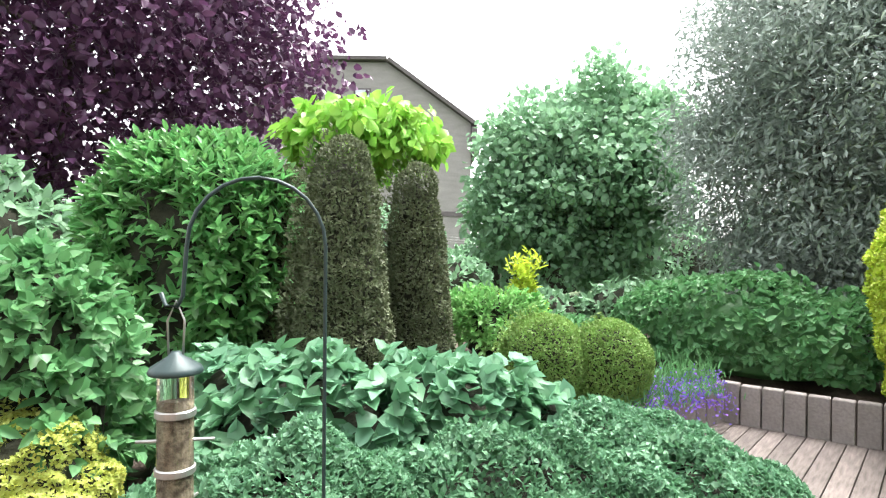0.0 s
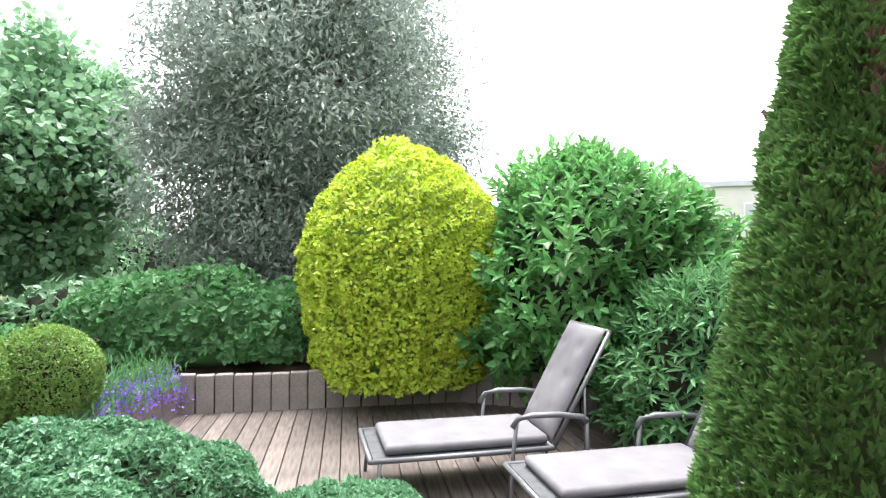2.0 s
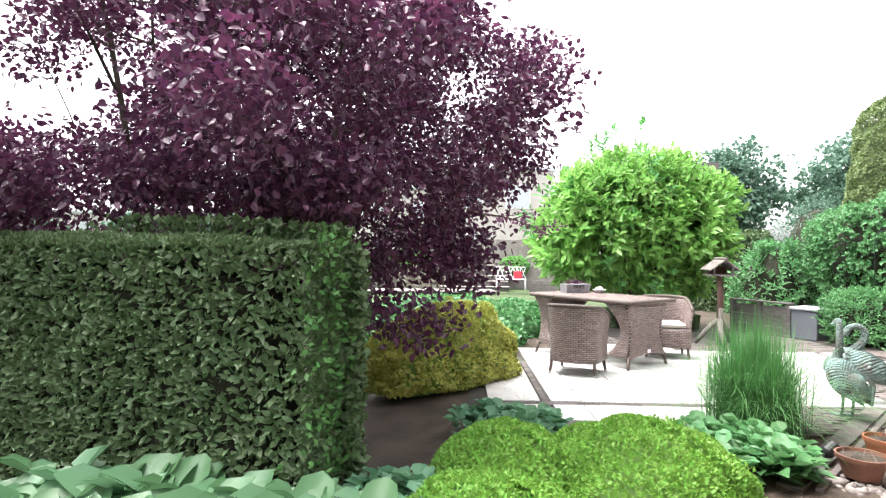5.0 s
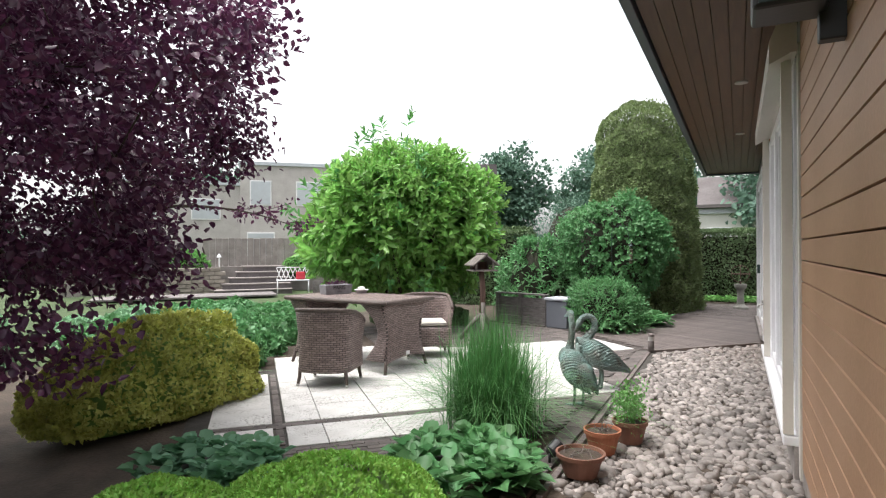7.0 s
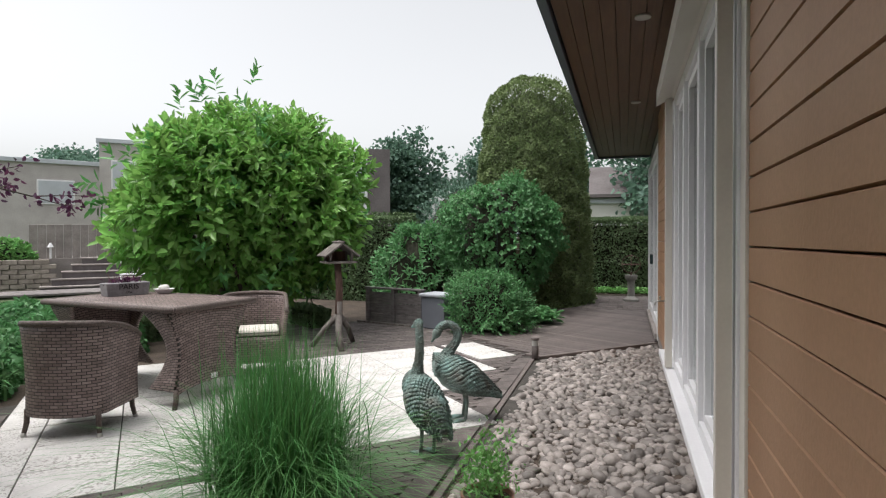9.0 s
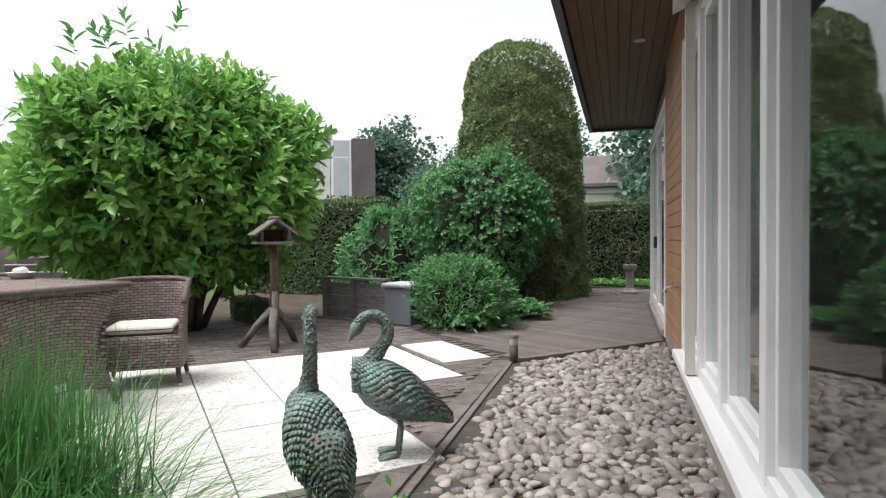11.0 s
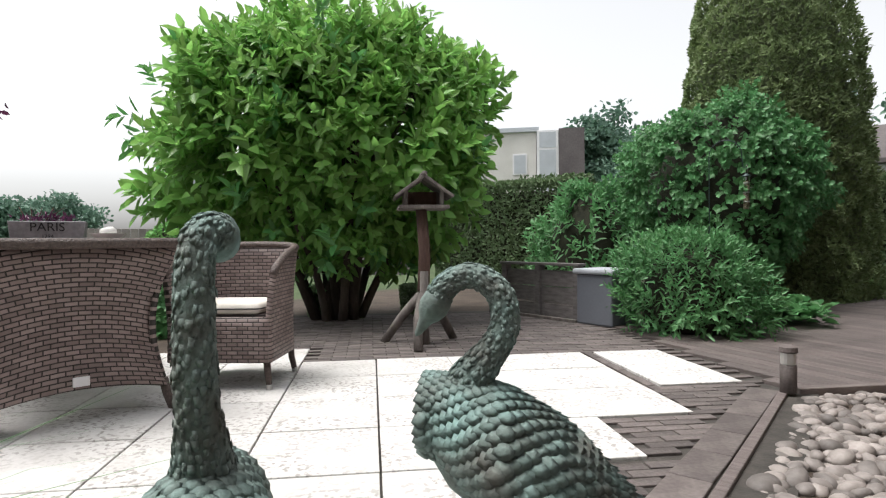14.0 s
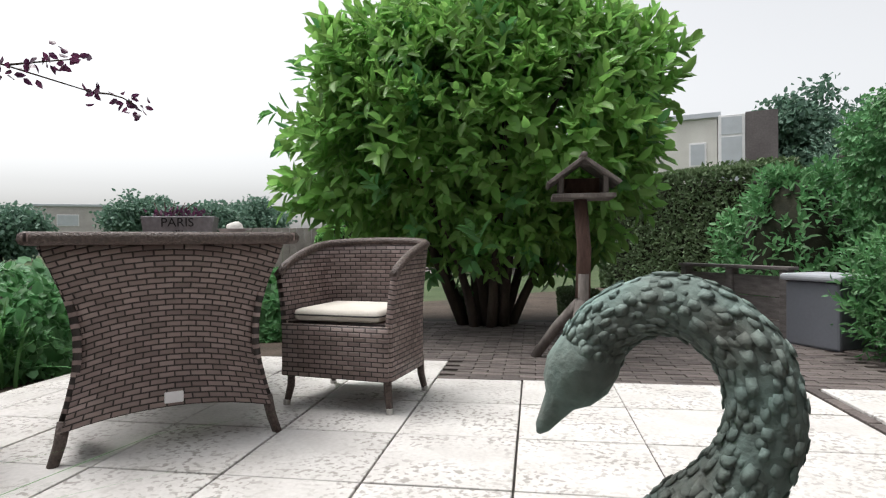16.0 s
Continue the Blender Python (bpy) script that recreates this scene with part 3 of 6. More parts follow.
# ---- ground ----
# the garden by the sunken deck has a plan of its own, laid into the whole by this pose
START = pose(-0.245, 0.08, 0.32, 0, 0, -9.1) @ pose(-1.65, -0.635, 0)
DECK_Z = -0.5
DECK = [(0.75, -3.45), (-1.12, -4.79), (-3.25, -3.02), (-4.1, -0.9), (-2.6, 0.4), (-1.2, -0.5), (-0.1, -1.95)]
deck_poly = [tuple((START @ Vector((x, y, 0)))[:2]) for x, y in DECK]


def inside(x, y, poly):
    c = False
    for (x1, y1), (x2, y2) in zip(poly, poly[1:] + poly[:1]):
        if (y1 > y) != (y2 > y) and x < (x2 - x1) * (y - y1) / (y2 - y1) + x1:
            c = not c
    return c


def ground_z(x, y):
    z = -0.03 + 0.15 * min(1, max(0, (0.2 - y) / 2.0)) * min(1, max(0, (9.0 - abs(x)) / 3.0))
    if any(inside(x + a, y + b, deck_poly) for a in (-0.35, 0, 0.35) for b in (-0.35, 0, 0.35)):
        z = DECK_Z + 0.12
    return z


def build_ground():
    xs = np.concatenate([[-900, -300, -100, -45, -25], np.arange(-16, 12.01, 0.3), [20, 40, 100, 300, 900]])
    ys = np.concatenate([[-900, -300, -100, -45, -25], np.arange(-14, 22.01, 0.3), [30, 45, 100, 300, 900]])
    vs = [(x, y, ground_z(x, y) + (0.02 * noise.noise((x, y, 0)) if abs(x) < 17 and abs(y) < 23 else 0)) for y in ys for x in xs]
    n = len(xs)
    fs = [(j * n + i, j * n + i + 1, (j + 1) * n + i + 1, (j + 1) * n + i) for j in range(len(ys) - 1) for i in range(n - 1)]
    ob = link_mesh("ground", vs, fs, "soil", None, True)
    ob.data.materials.append(M["grassland"])
    for q in ob.data.polygons:
        c = q.center
        if c.x < -8.4 or c.y < -9 or c.y > 20.5 or c.x > 8:
            q.material_index = 1
    tagged(ob, "dark bare garden soil under the planting", "ground", kind="structure")


build_ground()
C45 = math.sqrt(0.5)


def uv_xy(u, v):
    """The terrace grid, turned 45 degrees to the house: u and v back to x and y."""
    return (u + v) * C45, (u - v) * C45


def uv_pose(u, v, z, spin=0.0):
    x, y = uv_xy(u, v)
    return pose(x, y, z, 0, 0, 45 + spin)


# ---- house ----
WALL_Y0, WALL_Y1 = 2.4, 15.2
SOFFIT = 3.10


def house():
    wall = thing("wall_east", pose(0, 0, 0), "timber-framed house wall clad in ochre horizontal boards", "wall", kind="structure")
    bm = bmesh.new()
    for y0, y1, z0, z1 in ((WALL_Y0, 5.72, 0, SOFFIT), (9.66, 11.75, 0.0, SOFFIT), (5.72, 9.66, 2.66, SOFFIT), (11.75, 15.0, 2.75, SOFFIT), (15.0, WALL_Y1, 0, SOFFIT)):
        box_bm((0.03, y0, z0), (0.25, y1, z1), 0, bm)
    box_bm((0.25, WALL_Y1 - 0.2, 0), (6.0, WALL_Y1, SOFFIT), 0, bm)
    box_bm((6.0, WALL_Y0, 0), (6.2, WALL_Y1, SOFFIT), 0, bm)
    part("wall_core", bm, "room", wall)
    part("gable_wall", box_bm((0.035, WALL_Y0 - 0.02, 0), (6.0, WALL_Y0 - 0.001, SOFFIT)), "siding", wall, "ochre boarded end wall")
    bm = bmesh.new()
    for y0, y1 in ((WALL_Y0, 5.70), (9.69, 11.73)):
        box_bm((-0.02, y0, -0.05), (0.05, y1, 0.10), 0.004, bm)
    box_bm((-0.06, 5.72, -0.05), (0.20, 9.66, 0.20), 0.006, bm)
    part("plinth", bm, "concrete", wall, "grey concrete plinth")
    step = 0.128
    for y0, y1 in ((WALL_Y0, 5.62), (9.78, 11.72)):
        me = None
        for k in range(int((SOFFIT - 0.04) / step) + 1):
            z = 0.10 + k * step
            if z + 0.02 > SOFFIT:
                continue
            if me is None:
                bm = bmesh.new()
                ring = [(-0.004, 0.0), (-0.022, 0.004), (-0.022, step - 0.008), (-0.016, step - 0.004), (0.028, step - 0.004), (0.028, 0.0)]
                a = [bm.verts.new((x, y0, zz)) for x, zz in ring]
                b = [bm.verts.new((x, y1, zz)) for x, zz in ring]
                for i in range(6):
                    bm.faces.new((a[i], a[(i + 1) % 6], b[(i + 1) % 6], b[i]))
                bm.faces.new(a[::-1])
                bm.faces.new(b)
                bmesh.ops.recalc_face_normals(bm, faces=bm.faces)
                ob = part("siding_board", bm, "siding", wall)
                me = ob.data
            else:
                ob = new("siding_board", me)
                ob.parent = wall
            ob.location = (0, 0, z)
    # corner trims
    bm = bmesh.new()
    box_bm((-0.035, 5.62, 0.02), (0.03, 5.72, 2.72), 0.004, bm)
    part("trim", bm, "cream", wall, "pale painted corner trim")
    bm = bmesh.new()
    box_bm((-0.04, 9.665, 0.0), (0.03, 9.775, 2.72), 0.004, bm)
    part("trim", bm, "cream", wall, "pale painted corner trim")
    # roof overhang
    eave = thing("ceiling_soffit", pose(0, 0, 0), "brown oiled timber soffit under the roof overhang", "soffit", kind="structure")
    bm = bmesh.new()
    for k in range(9):
        x1 = 0.02 - k * 0.11
        box_bm((x1 - 0.106, WALL_Y0 - 0.05, SOFFIT), (x1, 15.55, SOFFIT + 0.03), 0.003, bm)
    part("soffit_boards", bm, "soffit", eave)
    bm = bmesh.new()
    box_bm((-1.05, WALL_Y0 - 0.1, SOFFIT - 0.04), (-0.98, 15.6, SOFFIT + 0.22), 0.006, bm)
    box_bm((-1.05, 15.55, SOFFIT - 0.04), (6.0, 15.62, SOFFIT + 0.22), 0.006, bm)
    part("fascia", bm, "fascia", eave, "dark slate-blue fascia board")
    bm = bmesh.new()
    box_bm((-1.075, WALL_Y0 - 0.1, SOFFIT + 0.12), (-1.052, 15.62, SOFFIT + 0.26), 0.004, bm)
    part("roof_trim", bm, "zinc", eave, "pale metal roof edge trim")
    bm = bmesh.new()
    box_bm((-1.045, WALL_Y0 - 0.08, SOFFIT + 0.225), (6.4, 15.55, SOFFIT + 0.33), 0, bm)
    part("roof", bm, "tile", eave)


def window_wall():
    win = thing("window_1", pose(0, 0, 0), "tall white-framed window with fixed panes and drawn pale curtains", "window", kind="structure")
    posts = [5.76, 6.95, 7.85, 8.65, 9.62]
    for y in posts:
        part("mullion", box_bm((-0.05, y - 0.045, 0.30), (0.09, y + 0.045, 2.62), 0.006), "white", win)
    part("sill", box_bm((-0.12, 5.715, 0.202), (0.12, 9.662, 0.262), 0.008), "white", win, "white projecting window sill")
    part("bottom_rail", box_bm((-0.045, 5.72, 0.263), (0.085, 9.66, 0.34), 0.004), "white", win)
    part("head_rail", box_bm((-0.045, 5.72, 2.56), (0.085, 9.66, 2.655), 0.004), "white", win)
    for a, b in zip(posts, posts[1:]):
        bm = bmesh.new()
        for lo, hi in (((-0.02, a + 0.046, 0.341), (0.06, a + 0.082, 2.555)), ((-0.02, b - 0.082, 0.341), (0.06, b - 0.046, 2.555)), ((-0.02, a + 0.083, 0.341), (0.06, b - 0.083, 0.39)), ((-0.02, a + 0.083, 2.50), (0.06, b - 0.083, 2.555))):
            box_bm(lo, hi, 0.004, bm)
        part("sash", bm, "white", win)
        ob = part("pane", box_bm((0.015, a + 0.075, 0.38), (0.025, b - 0.075, 2.51)), "glass", win)
        ob.visible_shadow = False
    shutter = thing("roller_shutter", pose(-0.02, 0, 0), "cream metal roller shutter housing above the window", "shutter")
    bm = bmesh.new()
    pts = [(-0.05, 2.66), (-0.17, 2.60), (-0.17, 2.74), (-0.13, 2.84), (-0.02, 2.84), (-0.02, 2.66)]
    a = [bm.verts.new((x, 5.60, z)) for x, z in pts]
    b = [bm.verts.new((x, 8.78, z)) for x, z in pts]
    for i in range(6):
        bm.faces.new((a[i], a[(i + 1) % 6], b[(i + 1) % 6], b[i]))
    bm.faces.new(a[::-1])
    bm.faces.new(b)
    bmesh.ops.recalc_face_normals(bm, faces=bm.faces)
    part("housing", bm, "cream", shutter)
    for y in (5.72, 8.70):
        part("guide_rail", box_bm((-0.10, y, 0.27), (-0.04, y + 0.05, 2.65), 0.004), "cream", shutter)
    # room behind
    room = thing("room_inside", pose(0, 0, 0), "dim plain room behind the glass", "room", kind="structure")
    part("floor", box_bm((0.26, 3.55, 0.0), (5.99, 14.95, 0.06)), "room", room)
    part("ceiling", box_bm((0.26, 3.55, 2.75), (5.99, 14.95, 2.85)), "room", room)
    for a, b in ((5.9, 6.4), (7.75, 8.6), (8.7, 9.5)):
        n = 40
        vs, fs = [], []
        for i in range(n + 1):
            y = a + (b - a) * i / n
            x = 0.22 + 0.03 * math.sin(i * 1.3) + 0.012 * math.sin(i * 3.1)
            vs += [(x, y, 0.12), (x, y, 2.6), (x + 0.006, y, 2.6), (x + 0.006, y, 0.12)]
        for i in range(n):
            for k in range(4):
                fs.append((i * 4 + k, i * 4 + (k + 1) % 4, (i + 1) * 4 + (k + 1) % 4, (i + 1) * 4 + k))
        ob = link_mesh("curtain", vs, fs, "curtain", None, True)
        tagged(ob, "pale grey curtain hanging inside the window", "curtain", "curtains")


def door_wall():
    door = thing("door_1", pose(0, 0, 0), "white-framed glazed terrace door with dark glass", "door", kind="structure")
    part("frame", box_bm((-0.03, 11.76, 0.0), (0.08, 11.86, 2.74), 0.006), "white", door)
    part("frame", box_bm((-0.03, 14.89, 0.0), (0.08, 14.99, 2.74), 0.006), "white", door)
    part("frame", box_bm((-0.03, 11.86, 2.64), (0.08, 14.89, 2.74), 0.006), "white", door)
    part("threshold", box_bm((-0.06, 11.86, 0.0), (0.08, 14.89, 0.08), 0.006), "concrete", door)
    for a, b, x in ((11.88, 13.45, 0.0), (13.47, 14.87, 0.0)):
        for y in (a, b - 0.09):
            part("stile", box_bm((x - 0.01, y, 0.085), (x + 0.05, y + 0.09, 2.635), 0.005), "white", door)
        part("rail", box_bm((x - 0.008, a + 0.09, 0.086), (x + 0.048, b - 0.09, 0.22), 0.005), "white", door)
        part("rail", box_bm((x - 0.008, a + 0.09, 2.54), (x + 0.048, b - 0.09, 2.634), 0.005), "white", door)
        ob = part("pane", box_bm((x + 0.018, a + 0.08, 0.21), (x + 0.028, b - 0.08, 2.55)), "glass", door)
        ob.visible_shadow = False
    part("door_handle", box_bm((-0.06, 13.39, 1.0), (-0.012, 13.42, 1.16), 0.008), "darkmetal", door)


def wall_fittings():
    for y in (4.75, 7.9, 10.76):
        spot = thing("ceiling_spotlight", pose(-0.33, y, SOFFIT), "small round recessed spotlight in the soffit", "spotlight", "soffit spots")
        part("ring", lathe_bm([(0.035, -0.012), (0.06, -0.012), (0.062, -0.004), (0.062, 0.004), (0.035, 0.004)], 24), "steel", spot)
        part("lamp_glass", lathe_bm([(0.001, -0.008), (0.034, -0.008), (0.034, 0.0), (0.001, 0.0)], 20), "white", spot)
    heater = thing("wall_speaker", pose(-0.02, 3.95, 2.36), "black box-shaped device on a wall bracket under the soffit", "speaker")
    part("housing", box_bm((-0.30, -0.17, -0.06), (-0.06, 0.05, 0.06), 0.015), "black", heater)
    bm = box_bm((-0.085, -0.03, -0.16), (0.03, 0.03, 0.12), 0.006)
    box_bm((-0.12, -0.05, -0.015), (-0.075, 0.05, 0.015), 0.004, bm)
    part("bracket", bm, "black", heater)
    part("grille", box_bm((-0.28, -0.176, -0.045), (-0.08, -0.171, 0.045), 0.002), "darkmetal", heater)
    tap = thing("garden_tap", pose(-0.03, 10.1, 0.72), "small brass garden tap on the boarded wall", "tap")
    tubes("spout", [([(0.0, 0, 0), (-0.06, 0, 0.0), (-0.10, 0, -0.01), (-0.11, 0, -0.05)], 0.011)], "steel", tap)
    part("handle", box_bm((-0.065, -0.03, 0.02), (-0.045, 0.03, 0.055), 0.006), "steel", tap)


# ---- terrace ----
def slabs():
    top = thing("patio", pose(0, 0, 0), "terrace of pale concrete slabs laid diagonally with brick bands", "patio", kind="structure")
    s = 0.512
    bm = box_bm((-s / 2 + 0.003, -s / 2 + 0.003, -0.045), (s / 2 - 0.003, s / 2 - 0.003, 0.0), 0.004)
    first = part("slab", bm, "slab", top)
    shared = first.data
    bpy.data.objects.remove(first)
    cells = []
    rows = [-9.19 + 0.515 * k for k in range(8)]
    cols = [4.13 - 0.515 * k for k in range(6)]
    for u in [0.645] + cols:
        for v in rows[2:6] if u < 1 else rows[:6]:
            cells.append((u, v))
    for u in (cols[2], cols[3], cols[4]):
        cells.append((u, rows[0] - 0.515))
    for u in [0.645] + cols[3:]:
        cells.append((u, -5.98))
    for v in rows[:4]:
        cells.append((4.64, v))
    for v in rows[:3]:
        cells.append((5.13, v))
    for v in rows[:2]:
        cells.append((5.74, v))
    r = np.random.default_rng(3)
    for u, v in cells:
        ob = new("slab", shared)
        ob.parent = top
        ob.matrix_local = uv_pose(u, v, 0.004 + r.uniform(-0.0015, 0.0015), r.uniform(-0.25, 0.25))
    # a column of cut slabs beside the narrow band
    for v in rows[:6] + [-5.98]:
        ob = new("slab", shared)
        ob.parent = top
        ob.matrix_local = uv_pose(1.149, v, 0.004 + r.uniform(-0.0015, 0.0015)) @ Matrix.Diagonal((0.575, 1, 1, 1))
        cells.append((1.149, v))
    return cells


cells = slabs()


def pavers():
    """Clay pavers round the slabs: a bond along the terrace grid; edge courses along the gravel."""
    top = thing("brick_paving", pose(0, 0, 0), "dark grey-brown clay pavers laid round the slabs", "paving", kind="structure")
    L, W, H = 0.20, 0.066, 0.05
    bed = [uv_xy(*q) for q in ((0.2, -5.2), (0.2, -8.5), (2.6, -9.3), (2.6, -12.3), (7.0, -12.3), (6.3, -8.2), (4.2, -5.9), (2.3, -5.2))]
    vs = [(x, y, -0.012) for x, y in bed] + [(x, y, -0.06) for x, y in bed]
    k = len(bed)
    fs = [tuple(range(k))[::-1]] + [(i, (i + 1) % k, (i + 1) % k + k, i + k) for i in range(k)]
    link_mesh("sand_bed", vs, fs, "joint", top)
    bm = box_bm((-L / 2 + 0.003, -W / 2 + 0.003, -H), (L / 2 - 0.003, W / 2 - 0.003, 0), 0.003)
    first = part("brick", bm, "brick", top)
    shared = first.data
    bpy.data.objects.remove(first)
    base = np.array([v.co[:] for v in shared.vertices])
    polys = [tuple(p.vertices) for p in shared.polygons]
    occupied = np.array(cells)
    spots = []
    r = np.random.default_rng(5)
    for j in range(110):
        v = -12.0 + j * W
        for i in range(40):
            u = 0.45 + i * L + (j % 2) * L / 2
            x, y = uv_xy(u, v)
            if not inside(x, y, bed):
                continue
            if x > -1.66 and y < 10.3:
                continue
            if x + 1.48 > -(y - 10.1) * 1.0 + 0.0 and y > 10.05 - 0.0:
                if (x + 1.48) > -(y - 10.12) - 0.12:
                    continue
            d = np.abs(occupied - np.array([u, v]))
            if np.any((d[:, 0] < 0.25 + 0.06) & (d[:, 1] < 0.25 + 0.02)):
                if np.any((d[:, 0] < 0.25 - 0.03) & (d[:, 1] < 0.25 - 0.0)):
                    continue
                continue
            spots.append((u, v, 0.0))
    # bands between slabs: pavers end to end
    for u0, v0, v1 in ((0.95, -8.4, -5.7), (4.385, -9.44, -6.4), (5.44, -9.44, -8.0)):
        v = v0 + 0.1
        while v < v1:
            spots.append((u0, v, 90.0))
            v += L
    u = 0.55
    while u < 3.0:
        spots.append((u, -6.285, 0.0))
        u += L
    # front path
    spots.sort(key=lambda q: (uv_xy(q[0], q[1])[0] + 1.4) ** 2 + (uv_xy(q[0], q[1])[1] - 8.2) ** 2)
    near, rest = spots[:300], spots[300:]
    for u, v, a in near:
        ob = new("brick", shared)
        ob.parent = top
        ob.matrix_local = uv_pose(u, v, r.uniform(-0.003, 0.002), a + r.uniform(-1, 1))
    vs, fs, o = [], [], 0
    for u, v, a in rest:
        m = np.array(uv_pose(u, v, r.uniform(-0.003, 0.002), a + r.uniform(-1, 1)))
        vs.append(base @ m[:3, :3].T + m[:3, 3])
        fs += [tuple(i + o for i in q) for q in polys]
        o += len(base)
    ob = link_mesh("bricks", np.concatenate(vs), fs, "brick_rest", top)
    tagged(ob, kind="stuff")
    # edge course and plank along the gravel
    y = 4.8
    while y < 9.95:
        x = -1.56 - 0.03 * (y - 4.8) / 5
        ob = new("kerb_paver", shared_kerb(shared))
        ob.parent = top
        ob.matrix_local = pose(x, y, 0.002, 0, 0, 90 + r.uniform(-1, 1))
        y += 0.302
    bm = box_bm((-0.022, 0, -0.08), (0.022, 5.35, 0.005), 0.004)
    ob = part("edge_board", bm, "deck_dark", top, "weathered edging board")
    ob.matrix_local = pose(-1.42, 4.75, 0, 0, 0, 0.8)


KERB = []


def shared_kerb(like):
    if not KERB:
        bm = box_bm((-0.15, -0.075, -0.06), (0.148, 0.075, 0.0), 0.005)
        me = bpy.data.meshes.new("kerb_paver")
        bm.to_mesh(me)
        bm.free()
        me.materials.append(M["brick"])
        KERB.append(me)
    return KERB[0]


def gravel():
    """River pebbles, rounded and flattened, lying in two layers between the terrace and the house."""
    r = np.random.default_rng(11)
    bm = bmesh.new()
    bmesh.ops.create_icosphere(bm, subdivisions=2, radius=1)
    base = np.array([v.co[:] for v in bm.verts])
    tri = np.array([[v.index for v in f.verts] for f in bm.faces])
    bm.free()
    bm = bmesh.new()
    bmesh.ops.create_icosphere(bm, subdivisions=1, radius=1)
    base1 = np.array([v.co[:] for v in bm.verts])
    tri1 = np.array([[v.index for v in f.verts] for f in bm.faces])
    bm.free()
    top = thing("gravel_bed", pose(0, 0, -0.008), "bed of rounded grey-brown river pebbles beside the house wall", "gravel", kind="stuff")
    vs, fs, o = [], [], 0
    step = 0.048
    for layer in range(2):
        for y in np.arange(3.0, 11.75, step):
            for x in np.arange(-1.36, -0.03, step):
                px, py = x + r.uniform(-0.022, 0.022), y + r.uniform(-0.022, 0.022)
                if py > 10.1 + (px + 1.46) - 0.05 or (py < 4.9 and px < -1.1 + 0.3 * (4.9 - py)):
                    continue
                if layer == 1 and r.uniform() < 0.25:
                    continue
                s = 0.034 * r.lognormal(0, 0.28)
                s = min(s, 0.062)
                b, t = (base, tri) if py > 5.2 and layer == 1 else (base1, tri1)
                dims = s * np.array([r.uniform(0.95, 1.4), r.uniform(0.75, 1.0), r.uniform(0.5, 0.75)])
                q = b * (1 + 0.10 * np.sin(b @ r.normal(size=3) * 2 + r.uniform(0, 6))[:, None])
                e = np.array(Euler((r.normal() * 0.3, r.normal() * 0.3, r.uniform(0, 6.28))).to_matrix())
                z = -0.045 + layer * 0.028 + r.uniform(-0.008, 0.010)
                vs.append((q * dims) @ e.T + np.array([px, py, z]))
                fs.append(t + o)
                o += len(b)
    ob = leaf_object("pebbles", [(np.concatenate(vs), np.concatenate(fs))], "pebble", top)
    ob.data.polygons.foreach_set("use_smooth", [True] * len(ob.data.polygons))


# ---- decks ----
def boards(top, poly, along, width, z, thick, mat, seed):
    """Deck boards along a direction, cut to a polygon, each a mesh with grooves left open between them."""
    ax = np.array(along) / np.linalg.norm(along)
    ay = np.array([-ax[1], ax[0]])
    P = np.array(poly)
    s, t = P @ ax, P @ ay
    k = t.min() + 0.002
    while k < t.max():
        c = k + width / 2
        cuts = []
        for i in range(len(P)):
            a, b = i, (i + 1) % len(P)
            if (t[a] > c) != (t[b] > c):
                cuts.append(s[a] + (s[b] - s[a]) * (c - t[a]) / (t[b] - t[a]))
        cuts.sort()
        for a, b in zip(cuts[::2], cuts[1::2]):
            if b - a < 0.1:
                continue
            bm = box_bm((0, -width / 2 + 0.004, -thick), (b - a, width / 2 - 0.004, 0), 0.004)
            ob = part("board", bm, mat, top)
            o = ax * a + ay * c
            ob.matrix_local = pose(o[0], o[1], z, 0, 0, math.degrees(math.atan2(ax[1], ax[0])))
        k += width


def decks():
    sun_deck = thing("deck_sunken", START, "weathered grey timber deck with wide boards", "deck", kind="structure")
    boards(sun_deck, DECK, (0.67, 0.74), 0.145, DECK_Z, 0.03, "deck", 1)
    side = thing("deck_side", pose(0, 0, 0), "dark damp timber deck beside the house door", "deck", kind="structure")
    boards(side, [(-1.44, 10.16), (-0.06, 11.55), (-0.06, 15.2), (-1.6, 15.2), (-3.2, 11.95)], (0.86, -0.5), 0.12, 0.012, 0.03, "deck_dark", 2)
    bm = box_bm((0, -0.03, -0.1), (1.96, 0.03, 0.02), 0.005)
    ob = part("edge_board", bm, "deck_dark", side)
    ob.matrix_local = pose(-1.44, 10.13, 0, 0, 0, 45.3)
    # brick path beyond the side deck
    back = thing("paving_back", pose(0, 0, 0), "small dark clay pavers in front of the far hedge", "paving", kind="structure")
    r = np.random.default_rng(8)
    vs, fs, o = [], [], 0
    bm = box_bm((-0.098, -0.032, -0.05), (0.098, 0.032, 0.0), 0.003)
    base = np.array([v.co[:] for v in bm.verts])
    polys = [tuple(v.index for v in f.verts) for f in bm.faces]
    bm.free()
    for j in range(46):
        for i in range(14):
            m = np.array(pose(-1.9 + i * 0.2 + (j % 2) * 0.1, 15.26 + j * 0.066, r.uniform(0, 0.004), 0, 0, r.uniform(-1, 1)))
            vs.append(base @ m[:3, :3].T + m[:3, 3])
            fs += [tuple(q + o for q in f) for f in polys]
            o += len(base)
    tagged(link_mesh("bricks", np.concatenate(vs), fs, "brick_rest", back), kind="stuff")


